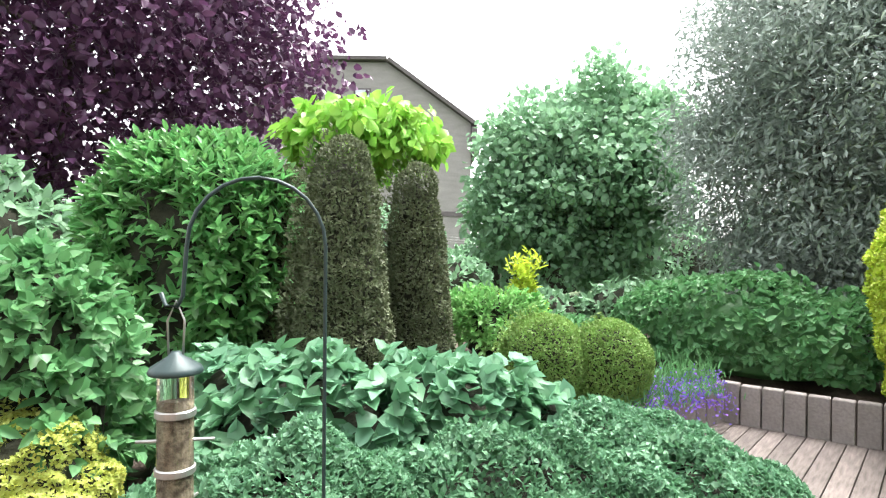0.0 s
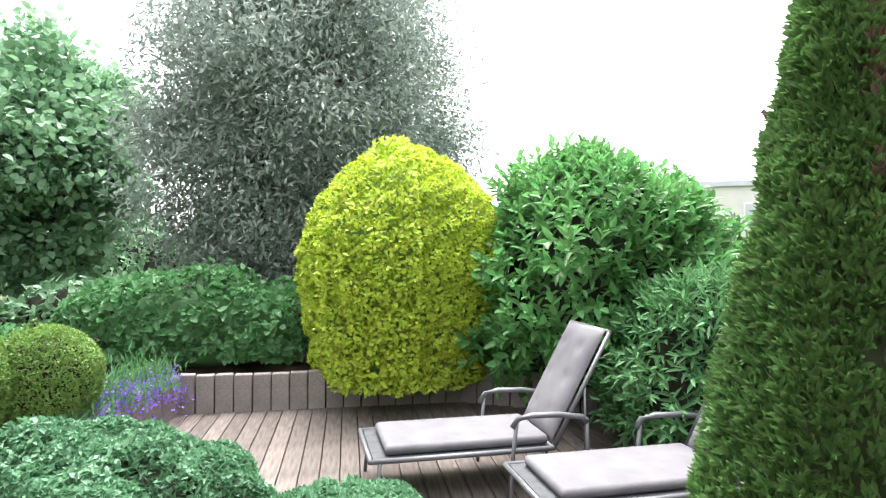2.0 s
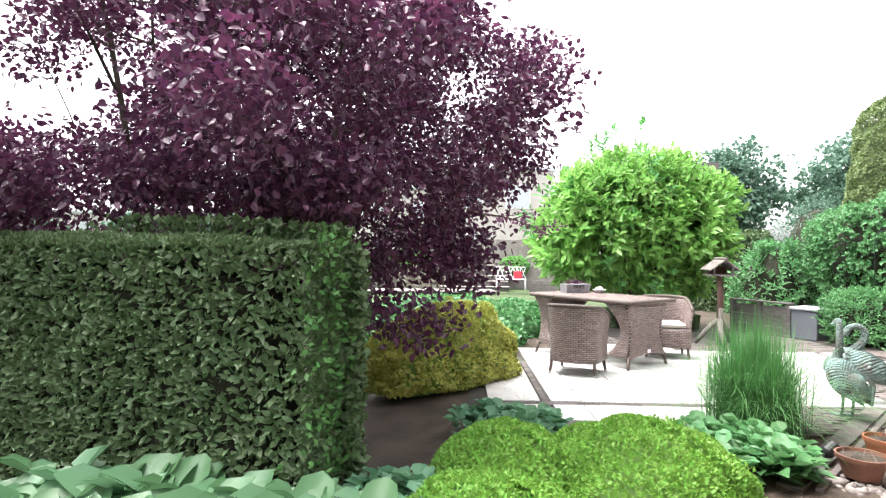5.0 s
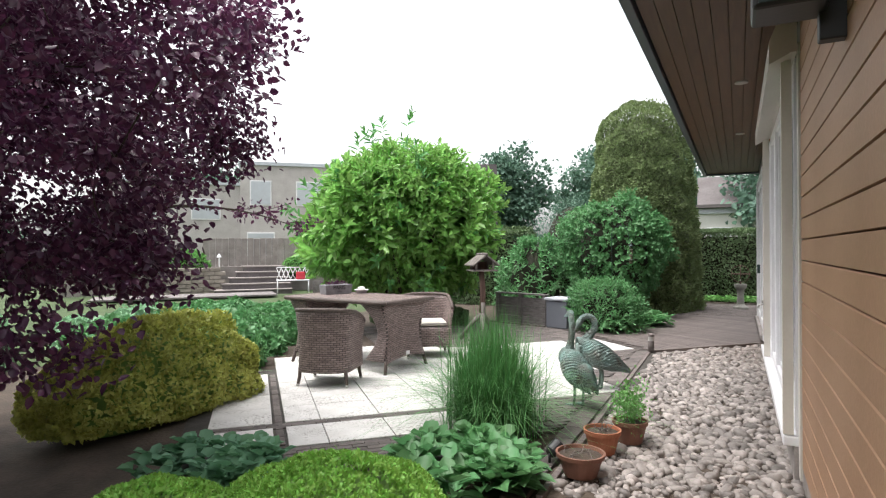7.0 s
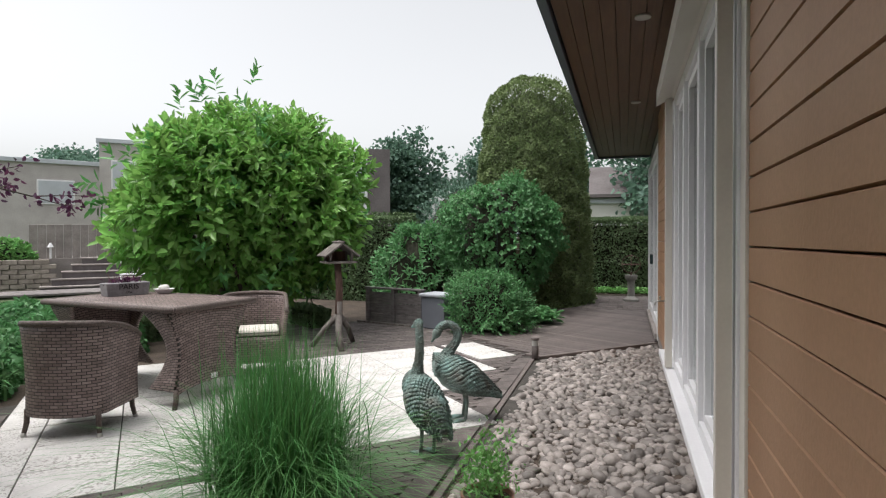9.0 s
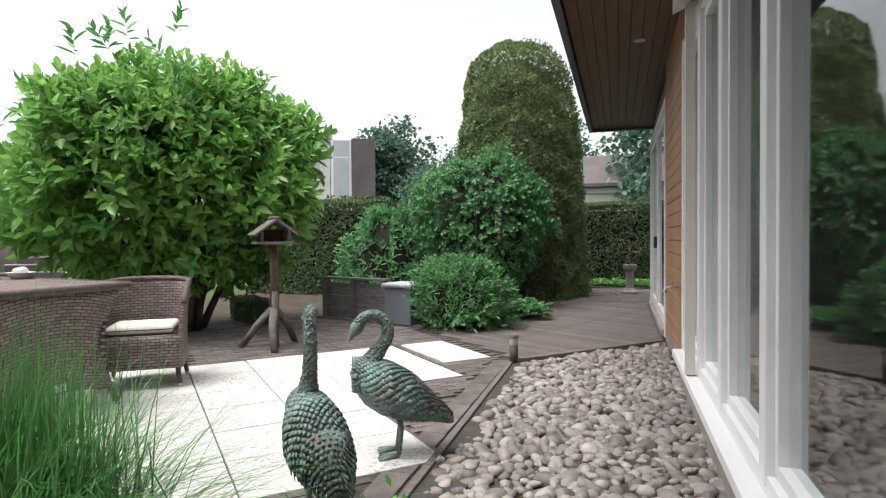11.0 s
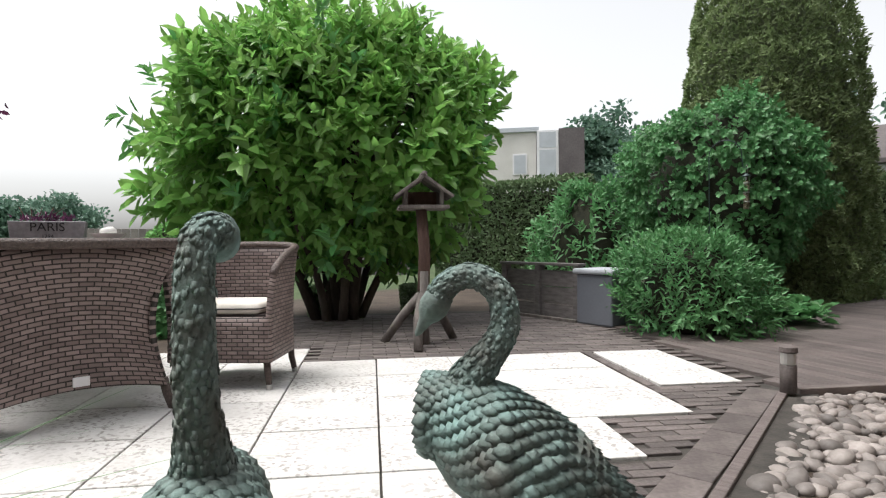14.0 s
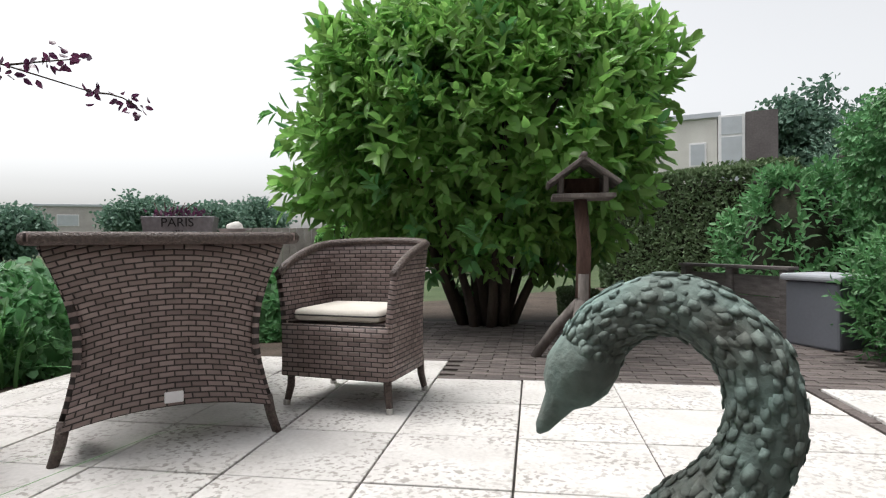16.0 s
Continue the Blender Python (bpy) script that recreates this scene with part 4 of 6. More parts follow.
def deck_wall():
    top = thing("retaining_wall", START, "low retaining wall of upright grey concrete palisades round the deck", "wall", kind="structure")
    r = np.random.default_rng(9)
    bm = box_bm((0.002, -0.05, -0.1), (0.168, 0.05, 0.37), 0.012)
    first = part("palisade", bm, "concrete", top)
    shared = first.data
    bpy.data.objects.remove(first)
    line = [(0.95, -3.32), (0.42, -3.72), (-1.12, -4.84), (-3.30, -3.03), (-4.17, -0.9), (-2.9, 0.6)]
    for a, b in zip(line, line[1:]):
        d = np.array(b) - np.array(a)
        n = int(np.linalg.norm(d) / 0.17)
        for i in range(n):
            q = np.array(a) + d * i / n
            ob = new("palisade", shared)
            ob.parent = top
            ob.matrix_local = pose(q[0], q[1], DECK_Z + r.uniform(-0.01, 0.01), 0, 0, math.degrees(math.atan2(d[1], d[0])) + r.uniform(-1.5, 1.5))


house()
window_wall()
door_wall()
wall_fittings()
decks()
deck_wall()
gravel()

# ---- planting at the start of the walk ----
tree("copper_beech", "tall copper beech with dark purple foliage", START @ pose(7.6, -8.6, -0.35), 2.6, (0.2, 0, 5.6), (4.2, 3.6, 4.7), 420, 130, (0.15, 0.105), "beech", 0.5, trunk_r=0.2, hollow=0.25, low=0.5)
laurel("cherry_laurel", "large bright green cherry laurel with long glossy leaves", START @ pose(3.9, -4.75, -0.2), (1.15, 0.85, 2.7), 1200, "laurel", (0.17, 0.055), "ball", stem=0.3)
laurel("leafy_shrub", "pale green shrub with broad drooping leaves", START @ pose(3.75, -2.35, -0.1), (0.68, 0.6, 1.45), 560, "mid", (0.11, 0.055), "bush", up=0.1, stem=0.2)


def catalpa():
    t = tree("ball_catalpa", "catalpa with a bright lime-green ball crown on a bare stem", START @ pose(2.55, -6.8, -0.25), 2.2, (-0.05, 0, 2.78), (0.88, 0.88, 0.38), 260, 26, (0.17, 0.125), "catalpa", 0.12, droop=0.9, trunk_r=0.06, wild=0.45)
    return t


catalpa()
for x, y, h, rr in ((2.36, -3.98, 2.1, 0.43), (2.98, -4.75, 1.98, 0.38), (1.80, -4.75, 2.02, 0.37)):
    shrub("yew_cone", "dark green clipped yew cone with a blunt tip", START @ pose(x, y, -0.12), "taper", (rr * 1.12, rr * 1.12, h), 9000, (0.05, 0.02), "yew", "shrub", bumps=0.06, bump_scale=9, depth=0.07, shrink=0.9, group="clipped yew cones")
tree("plane_tree", "broad-leaved green tree with a dense crown", START @ pose(-0.95, -11.1, -0.35), 0.9, (0.3, -0.6, 2.6), (1.4, 1.3, 2.0), 170, 80, (0.17, 0.14), "plane", 0.27, trunk_r=0.08, low=0.8)
tree("plane_tree", "broad-leaved green tree with a dense crown", START @ pose(-2.25, -11.8, -0.35), 1.1, (0, -0.1, 3.1), (1.7, 1.5, 2.2), 230, 80, (0.17, 0.14), "plane", 0.27, trunk_r=0.1, low=0.8)
tree("willow_tree", "large grey-green willow with fine narrow leaves", START @ pose(-4.7, -7.3, -0.25), 1.3, (0, 0, 3.6), (2.75, 2.5, 3.3), 680, 210, (0.135, 0.038), "willow", 0.33, stems=4, trunk_r=0.07, big=False, weep=0.5, low=0.4, hollow=0.15)
shrub("broadleaf_hedge", "low informal hedge of bright green broad leaves", START @ frame_of((-1.75, -5.55, -0.2), (-1.8, 1.45)), "bush", (1.55, 0.7, 1.02), 4200, (0.105, 0.075), "mid", "hedge", big=True, bumps=0.16, wild=0.8, depth=0.25, shrink=0.66)
shrub("box_ball", "clipped olive-green box ball", START @ pose(0.72, -4.12, -0.2), "ball", (0.37, 0.37, 0.78), 7000, (0.03, 0.017), "box", "shrub", bumps=0.05, bump_scale=7, depth=0.05, shrink=0.93, group="clipped box")
shrub("box_ball", "clipped olive-green box ball", START @ pose(0.2, -4.08, -0.2), "ball", (0.35, 0.35, 0.74), 7000, (0.03, 0.017), "box", "shrub", bumps=0.05, bump_scale=7, depth=0.05, shrink=0.93, group="clipped box")
shrub("golden_dome", "tall clipped golden-yellow dome of small leaves", START @ pose(-3.03, -3.62, -0.24), "dome", (1.17, 1.12, 2.42), 38000, (0.062, 0.036), "yellow", "shrub", cover=3.0, bumps=0.05, bump_scale=11, depth=0.075, shrink=0.93, stray=0.14, wild=0.95)
laurel("cherry_laurel", "large green cherry laurel with upright leafy shoots", START @ pose(-4.25, -1.95, -0.25), (1.6, 1.6, 2.9), 1900, "laurel", (0.15, 0.055), "bush", stem=0.32)
laurel("dark_shrub", "low dark green shrub with narrow leaves", START @ pose(-3.25, -0.55, -0.45), (0.8, 0.85, 1.65), 900, "mid", (0.13, 0.028), "bush", stem=0.28, up=0.3)
laurel("mixed_shrub", "loose light green shrub", START @ pose(0.95, -6.3, -0.15), (0.8, 0.6, 1.0), 420, "fresh", (0.10, 0.045), "bush", stem=0.25, shrink=0.35)
laurel("mixed_shrub", "loose light green shrub", START @ pose(0.2, -6.0, -0.15), (0.6, 0.5, 0.65), 300, "mid", (0.09, 0.04), "bush", stem=0.2, shrink=0.35)
laurel("golden_shrub", "upright golden-yellow leafy shrub", START @ pose(0.4, -7.3, -0.15), (0.42, 0.42, 1.3), 220, "yellow", (0.13, 0.045), "cone", stem=0.25, shrink=0.3)
shrub("alchemilla", "sprawling lime-green alchemilla in flower", pose(1.2, -2.85, 0.08), "mound", (0.5, 0.45, 0.62), 4500, (0.024, 0.02), "lime", "plant", bumps=0.25, bump_scale=9, depth=0.2, shrink=0.85, wild=1.0)
for x, y, rx, ry, h in ((2.3, -2.5, 0.75, 0.6, 0.66), (1.6, -2.75, 0.7, 0.6, 0.62), (2.75, -2.9, 0.6, 0.6, 0.68), (1.1, -2.9, 0.5, 0.5, 0.5)):
    shrub("anemone_clump", "spreading clump of large grey-green lobed leaves", START @ pose(x, y, -0.15), "mound", (rx, ry, h), 850, (0.13, 0.10), "anemone", "plant", big=True, bumps=0.25, bump_scale=5, depth=0.25, up=-0.1, wild=0.5, droop=0.35, group="anemone clumps", cover=4.0, shrink=0.7)
for x, y, rx, ry, h in ((2.2, -1.45, 0.75, 0.6, 0.52), (1.25, -1.7, 0.75, 0.65, 0.46), (0.55, -1.85, 0.6, 0.6, 0.38), (0.6, -2.6, 0.5, 0.55, 0.34), (1.55, -0.95, 0.7, 0.5, 0.36), (0.25, -1.0, 0.8, 0.6, 0.25)):
    shrub("ground_cover", "dense mat of small soft green leaves", START @ pose(x, y, -0.14), "mound", (rx, ry, h), 3600, (0.04, 0.026), "cover", "plant", bumps=0.28, bump_scale=6, depth=0.2, wild=0.9, group="ground cover", stray=0.15, cover=4.5, shrink=0.7)
r_ = np.random.default_rng(21)
lav = thing("lavender", START @ frame_of((-0.30, -4.32, -0.2), (-1.54, -1.12)), "row of violet-blue flowering plants above the deck wall", "plant")
n_ = 2600
p_ = np.stack([r_.uniform(-0.75, 0.75, n_), r_.normal(0, 0.13, n_), np.abs(r_.normal(0.1, 0.1, n_))], 1)
d_ = unit(r_.normal(size=(n_, 3)) * 0.5 + np.array([0, 0, 1.0]))
leaf_object("foliage", [small_arrays(p_, d_, r_.normal(size=(n_, 3)), r_.uniform(0.05, 0.14, n_), np.full(n_, 0.012))], "mid", lav)
n_ = 1100
p_ = np.stack([r_.uniform(-0.55, 0.85, n_), r_.normal(-0.13, 0.08, n_), 0.10 + np.abs(r_.normal(0.0, 0.06, n_))], 1)
p_[:, 2] -= np.maximum(0, -p_[:, 1] - 0.1) * 1.3
leaf_object("bloom", [small_arrays(p_, unit(r_.normal(size=(n_, 3)) + np.array([0, 0, 0.6])), r_.normal(size=(n_, 3)), np.full(n_, 0.028), np.full(n_, 0.024))], "violet", lav, "violet-blue flowers")

# ---- planting round the corner of the walk ----
def cypress():
    m = pose(-1.68, 0.245, -0.1)
    top = thing("cypress", m, "tall narrow conifer with green feathery sprays, browned on one side", "tree")
    n = 34000
    size = (0.48, 0.48, 3.1)
    p, nr = on_shape("cone", n, size, 2.0, 77, 0.05, 12.0)
    r = np.random.default_rng(77)
    p -= nr * (r.uniform(0, 0.12, n))[:, None]
    dry = (0.3 * unit(p[:, :2] * 1.0) @ np.array([0.2, 0.98]) + lumps(p, 30, 0.5, 5)) > r.uniform(0.15, 3.0, n)
    for mask, mat, nm in ((~dry, "cypress", "foliage"), (dry, "cypress_dry", "dry_foliage")):
        q, k = p[mask], nr[mask]
        c = len(q)
        ch = []
        ways = unit(k * 0.6 + np.array([0, 0, 0.8]) + r.normal(size=(c, 3)) * 0.35)
        sd = unit(np.cross(ways, r.normal(size=(c, 3))))
        for s in range(7):
            f = (s - 3) / 3.0
            w = unit(ways + sd * f * 0.75 + r.normal(size=(c, 3)) * 0.1)
            b = q + ways * 0.02 * abs(f)
            ch.append(small_arrays(b, w, np.cross(sd, ways), np.full(c, 0.034) * (1.1 - 0.4 * abs(f)) * r.uniform(0.6, 1.3, c), np.full(c, 0.0095)))
        leaf_object(nm, ch, mat, top)
    # core in the duller yew colour, standing in for shade behind the sprays
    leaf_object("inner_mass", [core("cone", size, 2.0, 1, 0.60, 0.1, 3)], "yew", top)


cypress()
shrub("clipped_hedge", "dark green clipped hedge with a flat top", frame_of((-4.40, 1.29, -0.05), (1.58, 0.99)), "slab", (1.72, 0.27, 1.56), 36000, (0.06, 0.034), "hedge", "hedge", cover=4.8, power=14, bumps=0.05, bump_scale=6, depth=0.10, shrink=0.9, wild=0.8)
r_ = np.random.default_rng(31)
end = thing("hedge_shoots", frame_of((-2.93, 2.17, 0.0), (-0.99, 1.58)), "fresh light green shoots growing over the hedge end", "shrub")
n_ = 600
p_ = np.stack([r_.normal(-0.12, 0.1, n_), r_.normal(0, 0.04, n_), r_.uniform(0.15, 1.56, n_)], 1)
leaf_object("foliage", [small_arrays(p_, unit(r_.normal(size=(n_, 3)) + np.array([0, -0.6, 0.3])), r_.normal(size=(n_, 3)), np.full(n_, 0.05), np.full(n_, 0.026))], "hedge_fresh", end)
plum = tree("purple_plum", "purple-leaved plum tree with many slender stems", pose(-5.12, 2.42, -0.05), 1.6, (0.05, 0.45, 2.8), (2.35, 2.45, 2.4), 300, 330, (0.058, 0.037), "plum", 0.17, stems=5, trunk_r=0.05, low=1.05, hollow=0.2, floor=lambda x, y: 1.95 if (x > 0.3 and y < 0.6) else 1.4 if y > 0.9 else 0.0)
# a long low branch of the plum towards the terrace
arm = [limb((0.3, 1.6, 1.7), (-5.55 + 5.12, 7.4 - 2.42, 1.8), 0.022, 0.004, 0.25, 3, 12)]
arm += [limb(arm[0][0][k], arm[0][0][k] + np.array([0.25 * (-1) ** k, 0.3, 0.12 - 0.05 * k % 0.2]), 0.007, 0.003, 0.03, k, 5) for k in range(6, 12)]
tubes("branch", arm, "bark", plum, 6)
q_ = np.concatenate([np.repeat(np.asarray(a[0])[2:], 9, 0) for a in arm])
q_ = q_ + r_.normal(size=q_.shape) * 0.035
leaf_object("branch_leaves", [leaf_arrays(q_, unit(r_.normal(size=q_.shape) + np.array([0, 0.3, -0.3])), r_.normal(size=q_.shape), np.full(len(q_), 0.055), np.full(len(q_), 0.032), 0.25, 0.2)], "plum", plum)
r_ = np.random.default_rng(41)


def broad_patch(name, label, m, rx, ry, n, leaf, mat, lift=0.28, category="plant", group=""):
    """Plants with broad leaves on stalks, set in rosettes over a patch."""
    seed = hash_of(name, m) % 9999
    r = np.random.default_rng(seed)
    top = thing(name, m, label, category, group)
    a, q = r.uniform(0, 6.28, n), np.sqrt(r.uniform(0, 1, n))
    c = np.stack([rx * q * np.cos(a), ry * q * np.sin(a), np.zeros(n)], 1)
    ch = []
    for k in range(8):
        ang = k * 2.4 + r.uniform(0, 0.6, n)
        rad = np.stack([np.cos(ang), np.sin(ang), np.zeros(n)], 1)
        tilt = 0.3 + 1.1 * (k / 8)
        h = lift * (0.45 + 0.55 * k / 8) * r.uniform(0.8, 1.2, n)
        base = c + rad * 0.05
        base[:, 2] += h
        ch.append(leaf_arrays(base, unit(rad + np.array([0, 0, 1.0]) * (tilt - 0.1)), unit(np.array([0, 0, 1.0]) - rad * 0.3 + r.normal(size=(n, 3)) * 0.2), leaf[0] * r.uniform(0.7, 1.15, n), leaf[1] * r.uniform(0.8, 1.1, n), 0.35, 0.3))
    leaf_object("leaves", ch, mat, top)
    return top


for k in range(16):
    broad_patch("hosta", "hosta with large light green upright leaves", pose(-3.62 + 0.085 * k + 0.17 * (k % 3) + r_.uniform(-0.06, 0.06), 0.78 + 0.062 * k - 0.27 * (k % 3 - 1) + r_.uniform(-0.05, 0.05), 0.02), 0.15, 0.15, 8, (0.19, 0.17), "hosta", 0.34, group="hostas along the hedge")
broad_patch("geranium_patch", "patch of lobed green ground leaves", pose(-2.4, 2.3, 0.0), 0.45, 0.4, 70, (0.10, 0.09), "anemone", 0.3)
broad_patch("geranium_patch", "patch of lobed green ground leaves", pose(-3.35, 4.05, -0.05), 0.4, 0.4, 45, (0.11, 0.10), "anemone", 0.2)
broad_patch("ground_leaves", "spreading dark green leaves at the terrace edge", pose(-1.95, 4.85, -0.05), 0.42, 0.5, 60, (0.13, 0.11), "mid", 0.22)
for x, y, rr, h in ((-1.95, 3.45, 0.58, 0.60), (-2.48, 2.98, 0.44, 0.58), (-2.1, 2.42, 0.44, 0.55)):
    shrub("box_ball", "bright green clipped box mound", pose(x, y, -0.08), "dome", (rr, rr, h), 8000, (0.03, 0.017), "box_fresh", "shrub", bumps=0.07, bump_scale=7, depth=0.05, shrink=0.93, group="clipped box")
shrub("euonymus_hedge", "low variegated yellow-green hedge", frame_of((-5.03, 4.95, -0.05), (-0.10, 1.5)), "bush", (1.12, 0.40, 0.84), 7500, (0.06, 0.036), "euonymus", "hedge", power=4, bumps=0.28, depth=0.2, bump_scale=5, wild=0.9, stray=0.2)


def blades(name, label, m, n, height, spread, width, mat, arch=0.5, category="grass", rad=0.12):
    """A tuft of arching blades from one crown."""
    r = np.random.default_rng(hash_of(name, m) % 9999)
    top = thing(name, m, label, category)
    a = r.uniform(0, 6.28, n)
    out = np.stack([np.cos(a), np.sin(a)], 1)
    lean = np.abs(r.normal(0, 1, n)) * spread * 0.55
    hh = height * r.uniform(0.55, 1.1, n) * (1 - 0.25 * np.clip(lean / spread, 0, 1))
    b = np.stack([r.normal(0, rad, n), r.normal(0, rad, n), np.zeros(n)], 1)
    seg = 6
    rows = []
    side = np.stack([-out[:, 1], out[:, 0], np.zeros(n)], 1)
    for k in range(seg):
        f = k / (seg - 1)
        z = hh * (f - arch * f ** 3 * np.clip(lean / spread + 0.2, 0, 1.2))
        c = b + np.concatenate([out * (lean * f ** 1.7)[:, None], z[:, None]], 1)
        w = width * (1 - f ** 2 * 0.97) * 0.5
        rows += [c - side * w, c + side * w]
    v = np.stack(rows, 1).reshape(-1, 3)
    i = np.arange(n)[:, None] * seg * 2
    q = np.concatenate([i + np.array([[2 * k, 2 * k + 1, 2 * k + 3, 2 * k + 2]]) for k in range(seg - 1)], 1).reshape(-1, 4)
    tagged(leaf_object("tuft", [(v, q)], mat, top), kind="stuff")


blades("ornamental_grass", "tall tuft of fine arching green ornamental grass", pose(-2.17, 5.85, -0.02), 3400, 1.16, 1.02, 0.0065, "blade", 0.55, rad=0.13)
for x, y in ((-5.75, 6.35), (-5.95, 6.9), (-5.5, 5.85)):
    blades("daylily", "clump of arching strap-shaped green leaves", pose(x, y, -0.03), 150, 0.62, 0.55, 0.024, "blade", 0.6, "plant", 0.09)
for x, y, rx, ry in ((-8.6, 8.0, 1.0, 0.8), (-9.4, 9.6, 1.1, 0.9), (-8.2, 9.9, 0.9, 0.8), (-7.0, 7.6, 0.9, 0.7), (-7.2, 8.9, 0.9, 0.8), (-6.4, 6.9, 0.6, 0.5), (-7.6, 6.3, 1.0, 0.8)):
    shrub("leafy_bed", "low bed of dense fresh green leaves", pose(x, y, -0.1), "mound", (rx, ry, 0.6), 1500, (0.09, 0.07), "mid", "plant", big=True, bumps=0.2, depth=0.2, group="leafy bed")

# ---- planting round the terrace ----
def laurel_tree():
    m = frame_of((-5.95, 10.85, -0.03), (0.653, 0.757))
    top = laurel("laurel_tree", "big multi-stemmed cherry laurel with long glossy green leaves", m, (2.0, 1.6, 3.35), 1600, "laurel_dark", (0.225, 0.084), "ball", "tree", stem=0.36, inner=False, bumps=0.3, up=0.4)
    for ob in top.children:
        ob.location.z = 0.50
    r = np.random.default_rng(4)
    p, nr = on_shape("ball", 900, (1.35, 1.05, 2.5), 2.0, 9, 0.2, 2)
    extra = leaf_object("inner_foliage", sprigs(p, nr, 5, 0.3, (0.165, 0.06), 7, 0.2), "laurel_dark", top)
    extra.location.z = 0.8
    p, nr = on_shape("ball", 120, (1.75, 1.4, 3.0), 2.0, 19, 0.3, 2)
    shoots = leaf_object("long_shoot", sprigs(p - nr * 0.22, nr, 6, 0.30, (0.19, 0.065), 9, 0.2), "laurel", top)
    shoots.location.z = 0.5
    tagged(shoots, kind="stuff")
    runs = []
    for k in range(9):
        a = k * 0.7
        runs.append(limb((0.22 * math.cos(a), 0.22 * math.sin(a), -0.05), (1.15 * math.cos(a), 1.15 * math.sin(a), 1.4 + 0.6 * (k % 3)), 0.055, 0.015, 0.35, k, 8))
        runs.append(limb((0.15 * math.cos(a + 2), 0.15 * math.sin(a + 2), 0.0), (0.5 * math.cos(a), 0.5 * math.sin(a), 2.6), 0.05, 0.012, 0.1, 30 + k, 8))
    tubes("trunk", runs, "bark", top)


laurel_tree()
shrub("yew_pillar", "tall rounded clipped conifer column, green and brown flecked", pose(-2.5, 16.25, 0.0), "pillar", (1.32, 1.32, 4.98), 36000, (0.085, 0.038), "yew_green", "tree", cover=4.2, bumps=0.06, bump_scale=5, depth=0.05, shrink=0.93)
climber = laurel("climber_mass", "rounded mass of small dark green climbing leaves", pose(-2.75, 14.3, 0.35), (1.22, 1.0, 2.6), 1500, "mid", (0.075, 0.055), "ball", stem=0.22, up=-0.2, count=9)
tubes("stem", [limb((0.1 * k - 0.2, 0, -0.4), (0.3 * (k - 2), 0.2, 0.8), 0.04, 0.02, 0.1, k) for k in range(5)], "bark", climber)
laurel("far_laurel", "green cherry laurel behind the low fence", pose(-4.75, 14.9, -0.1), (1.0, 0.8, 2.1), 420, "mid", (0.14, 0.05), "bush", stem=0.3)
laurel("feathery_tree", "slender grey-green small tree", pose(-4.3, 16.8, 0.2), (1.2, 1.0, 3.0), 500, "far_leaf", (0.11, 0.025), "ball", stem=0.35)
laurel("terrace_shrub", "bushy mid-green shrub with pointed leaves", pose(-2.48, 12.0, -0.03), (0.70, 0.6, 1.08), 650, "mid", (0.085, 0.025), "bush", stem=0.26, up=0.6, count=9)
broad_patch("low_leaves", "low fresh green broad-leaved plants beside the deck", pose(-1.95, 12.95, -0.02), 0.42, 0.4, 55, (0.12, 0.10), "mid", 0.22)
shrub("far_hedge", "tall dark clipped hedge behind the sundial", pose(0.3, 19.6, -0.03), "slab", (3.4, 0.5, 2.0), 14000, (0.09, 0.045), "hedge", "hedge", power=14, bumps=0.05, depth=0.08, shrink=0.92)
shrub("yew_hedge", "dark clipped hedge behind the terrace", pose(-6.9, 16.2, -0.03), "slab", (1.6, 0.5, 2.0), 9000, (0.09, 0.045), "hedge", "hedge", power=14, bumps=0.05, depth=0.08, shrink=0.92)
broad_patch("ivy_strip", "strip of low green plants along the far hedge", pose(-0.5, 18.65, -0.02), 1.7, 0.22, 120, (0.10, 0.07), "fresh", 0.16)


# ---- things ----
def wicker_panel(name, grid, parent, mat="wicker", thick=0.02, label=""):
    """A bent woven sheet from a grid of points (rows from the bottom up), with thickness and strand-size UVs."""
    g = np.asarray(grid, float)
    nr_, nc = g.shape[:2]
    du, dv = np.gradient(g, axis=1), np.gradient(g, axis=0)
    nrm = unit(np.cross(du, dv))
    A, Bk = g + nrm * thick / 2, g - nrm * thick / 2
    vs = np.concatenate([A.reshape(-1, 3), Bk.reshape(-1, 3)])
    us = np.concatenate([np.zeros((nr_, 1)), np.cumsum(np.linalg.norm(np.diff(g, axis=1), axis=2), 1)], 1)
    us = np.tile(us.mean(0), (nr_, 1))
    vv = np.concatenate([np.zeros((1, nc)), np.cumsum(np.linalg.norm(np.diff(g, axis=0), axis=2), 0)], 0)
    uvp = np.stack([us, vv], 2).reshape(-1, 2)
    uvp = np.concatenate([uvp, uvp])
    o = nr_ * nc
    fs = []
    for i in range(nr_ - 1):
        for j in range(nc - 1):
            a = i * nc + j
            fs += [(a, a + 1, a + nc + 1, a + nc), (o + a, o + a + nc, o + a + nc + 1, o + a + 1)]
    ring = [j for j in range(nc)] + [i * nc + nc - 1 for i in range(1, nr_)] + [(nr_ - 1) * nc + j for j in range(nc - 2, -1, -1)] + [i * nc for i in range(nr_ - 2, 0, -1)]
    for a, b in zip(ring, ring[1:] + ring[:1]):
        fs.append((a, o + a, o + b, b))
    uvs = [uvp[i] for f in fs for i in f]
    return link_mesh(name, vs, fs, mat, parent, True, label, uvs)


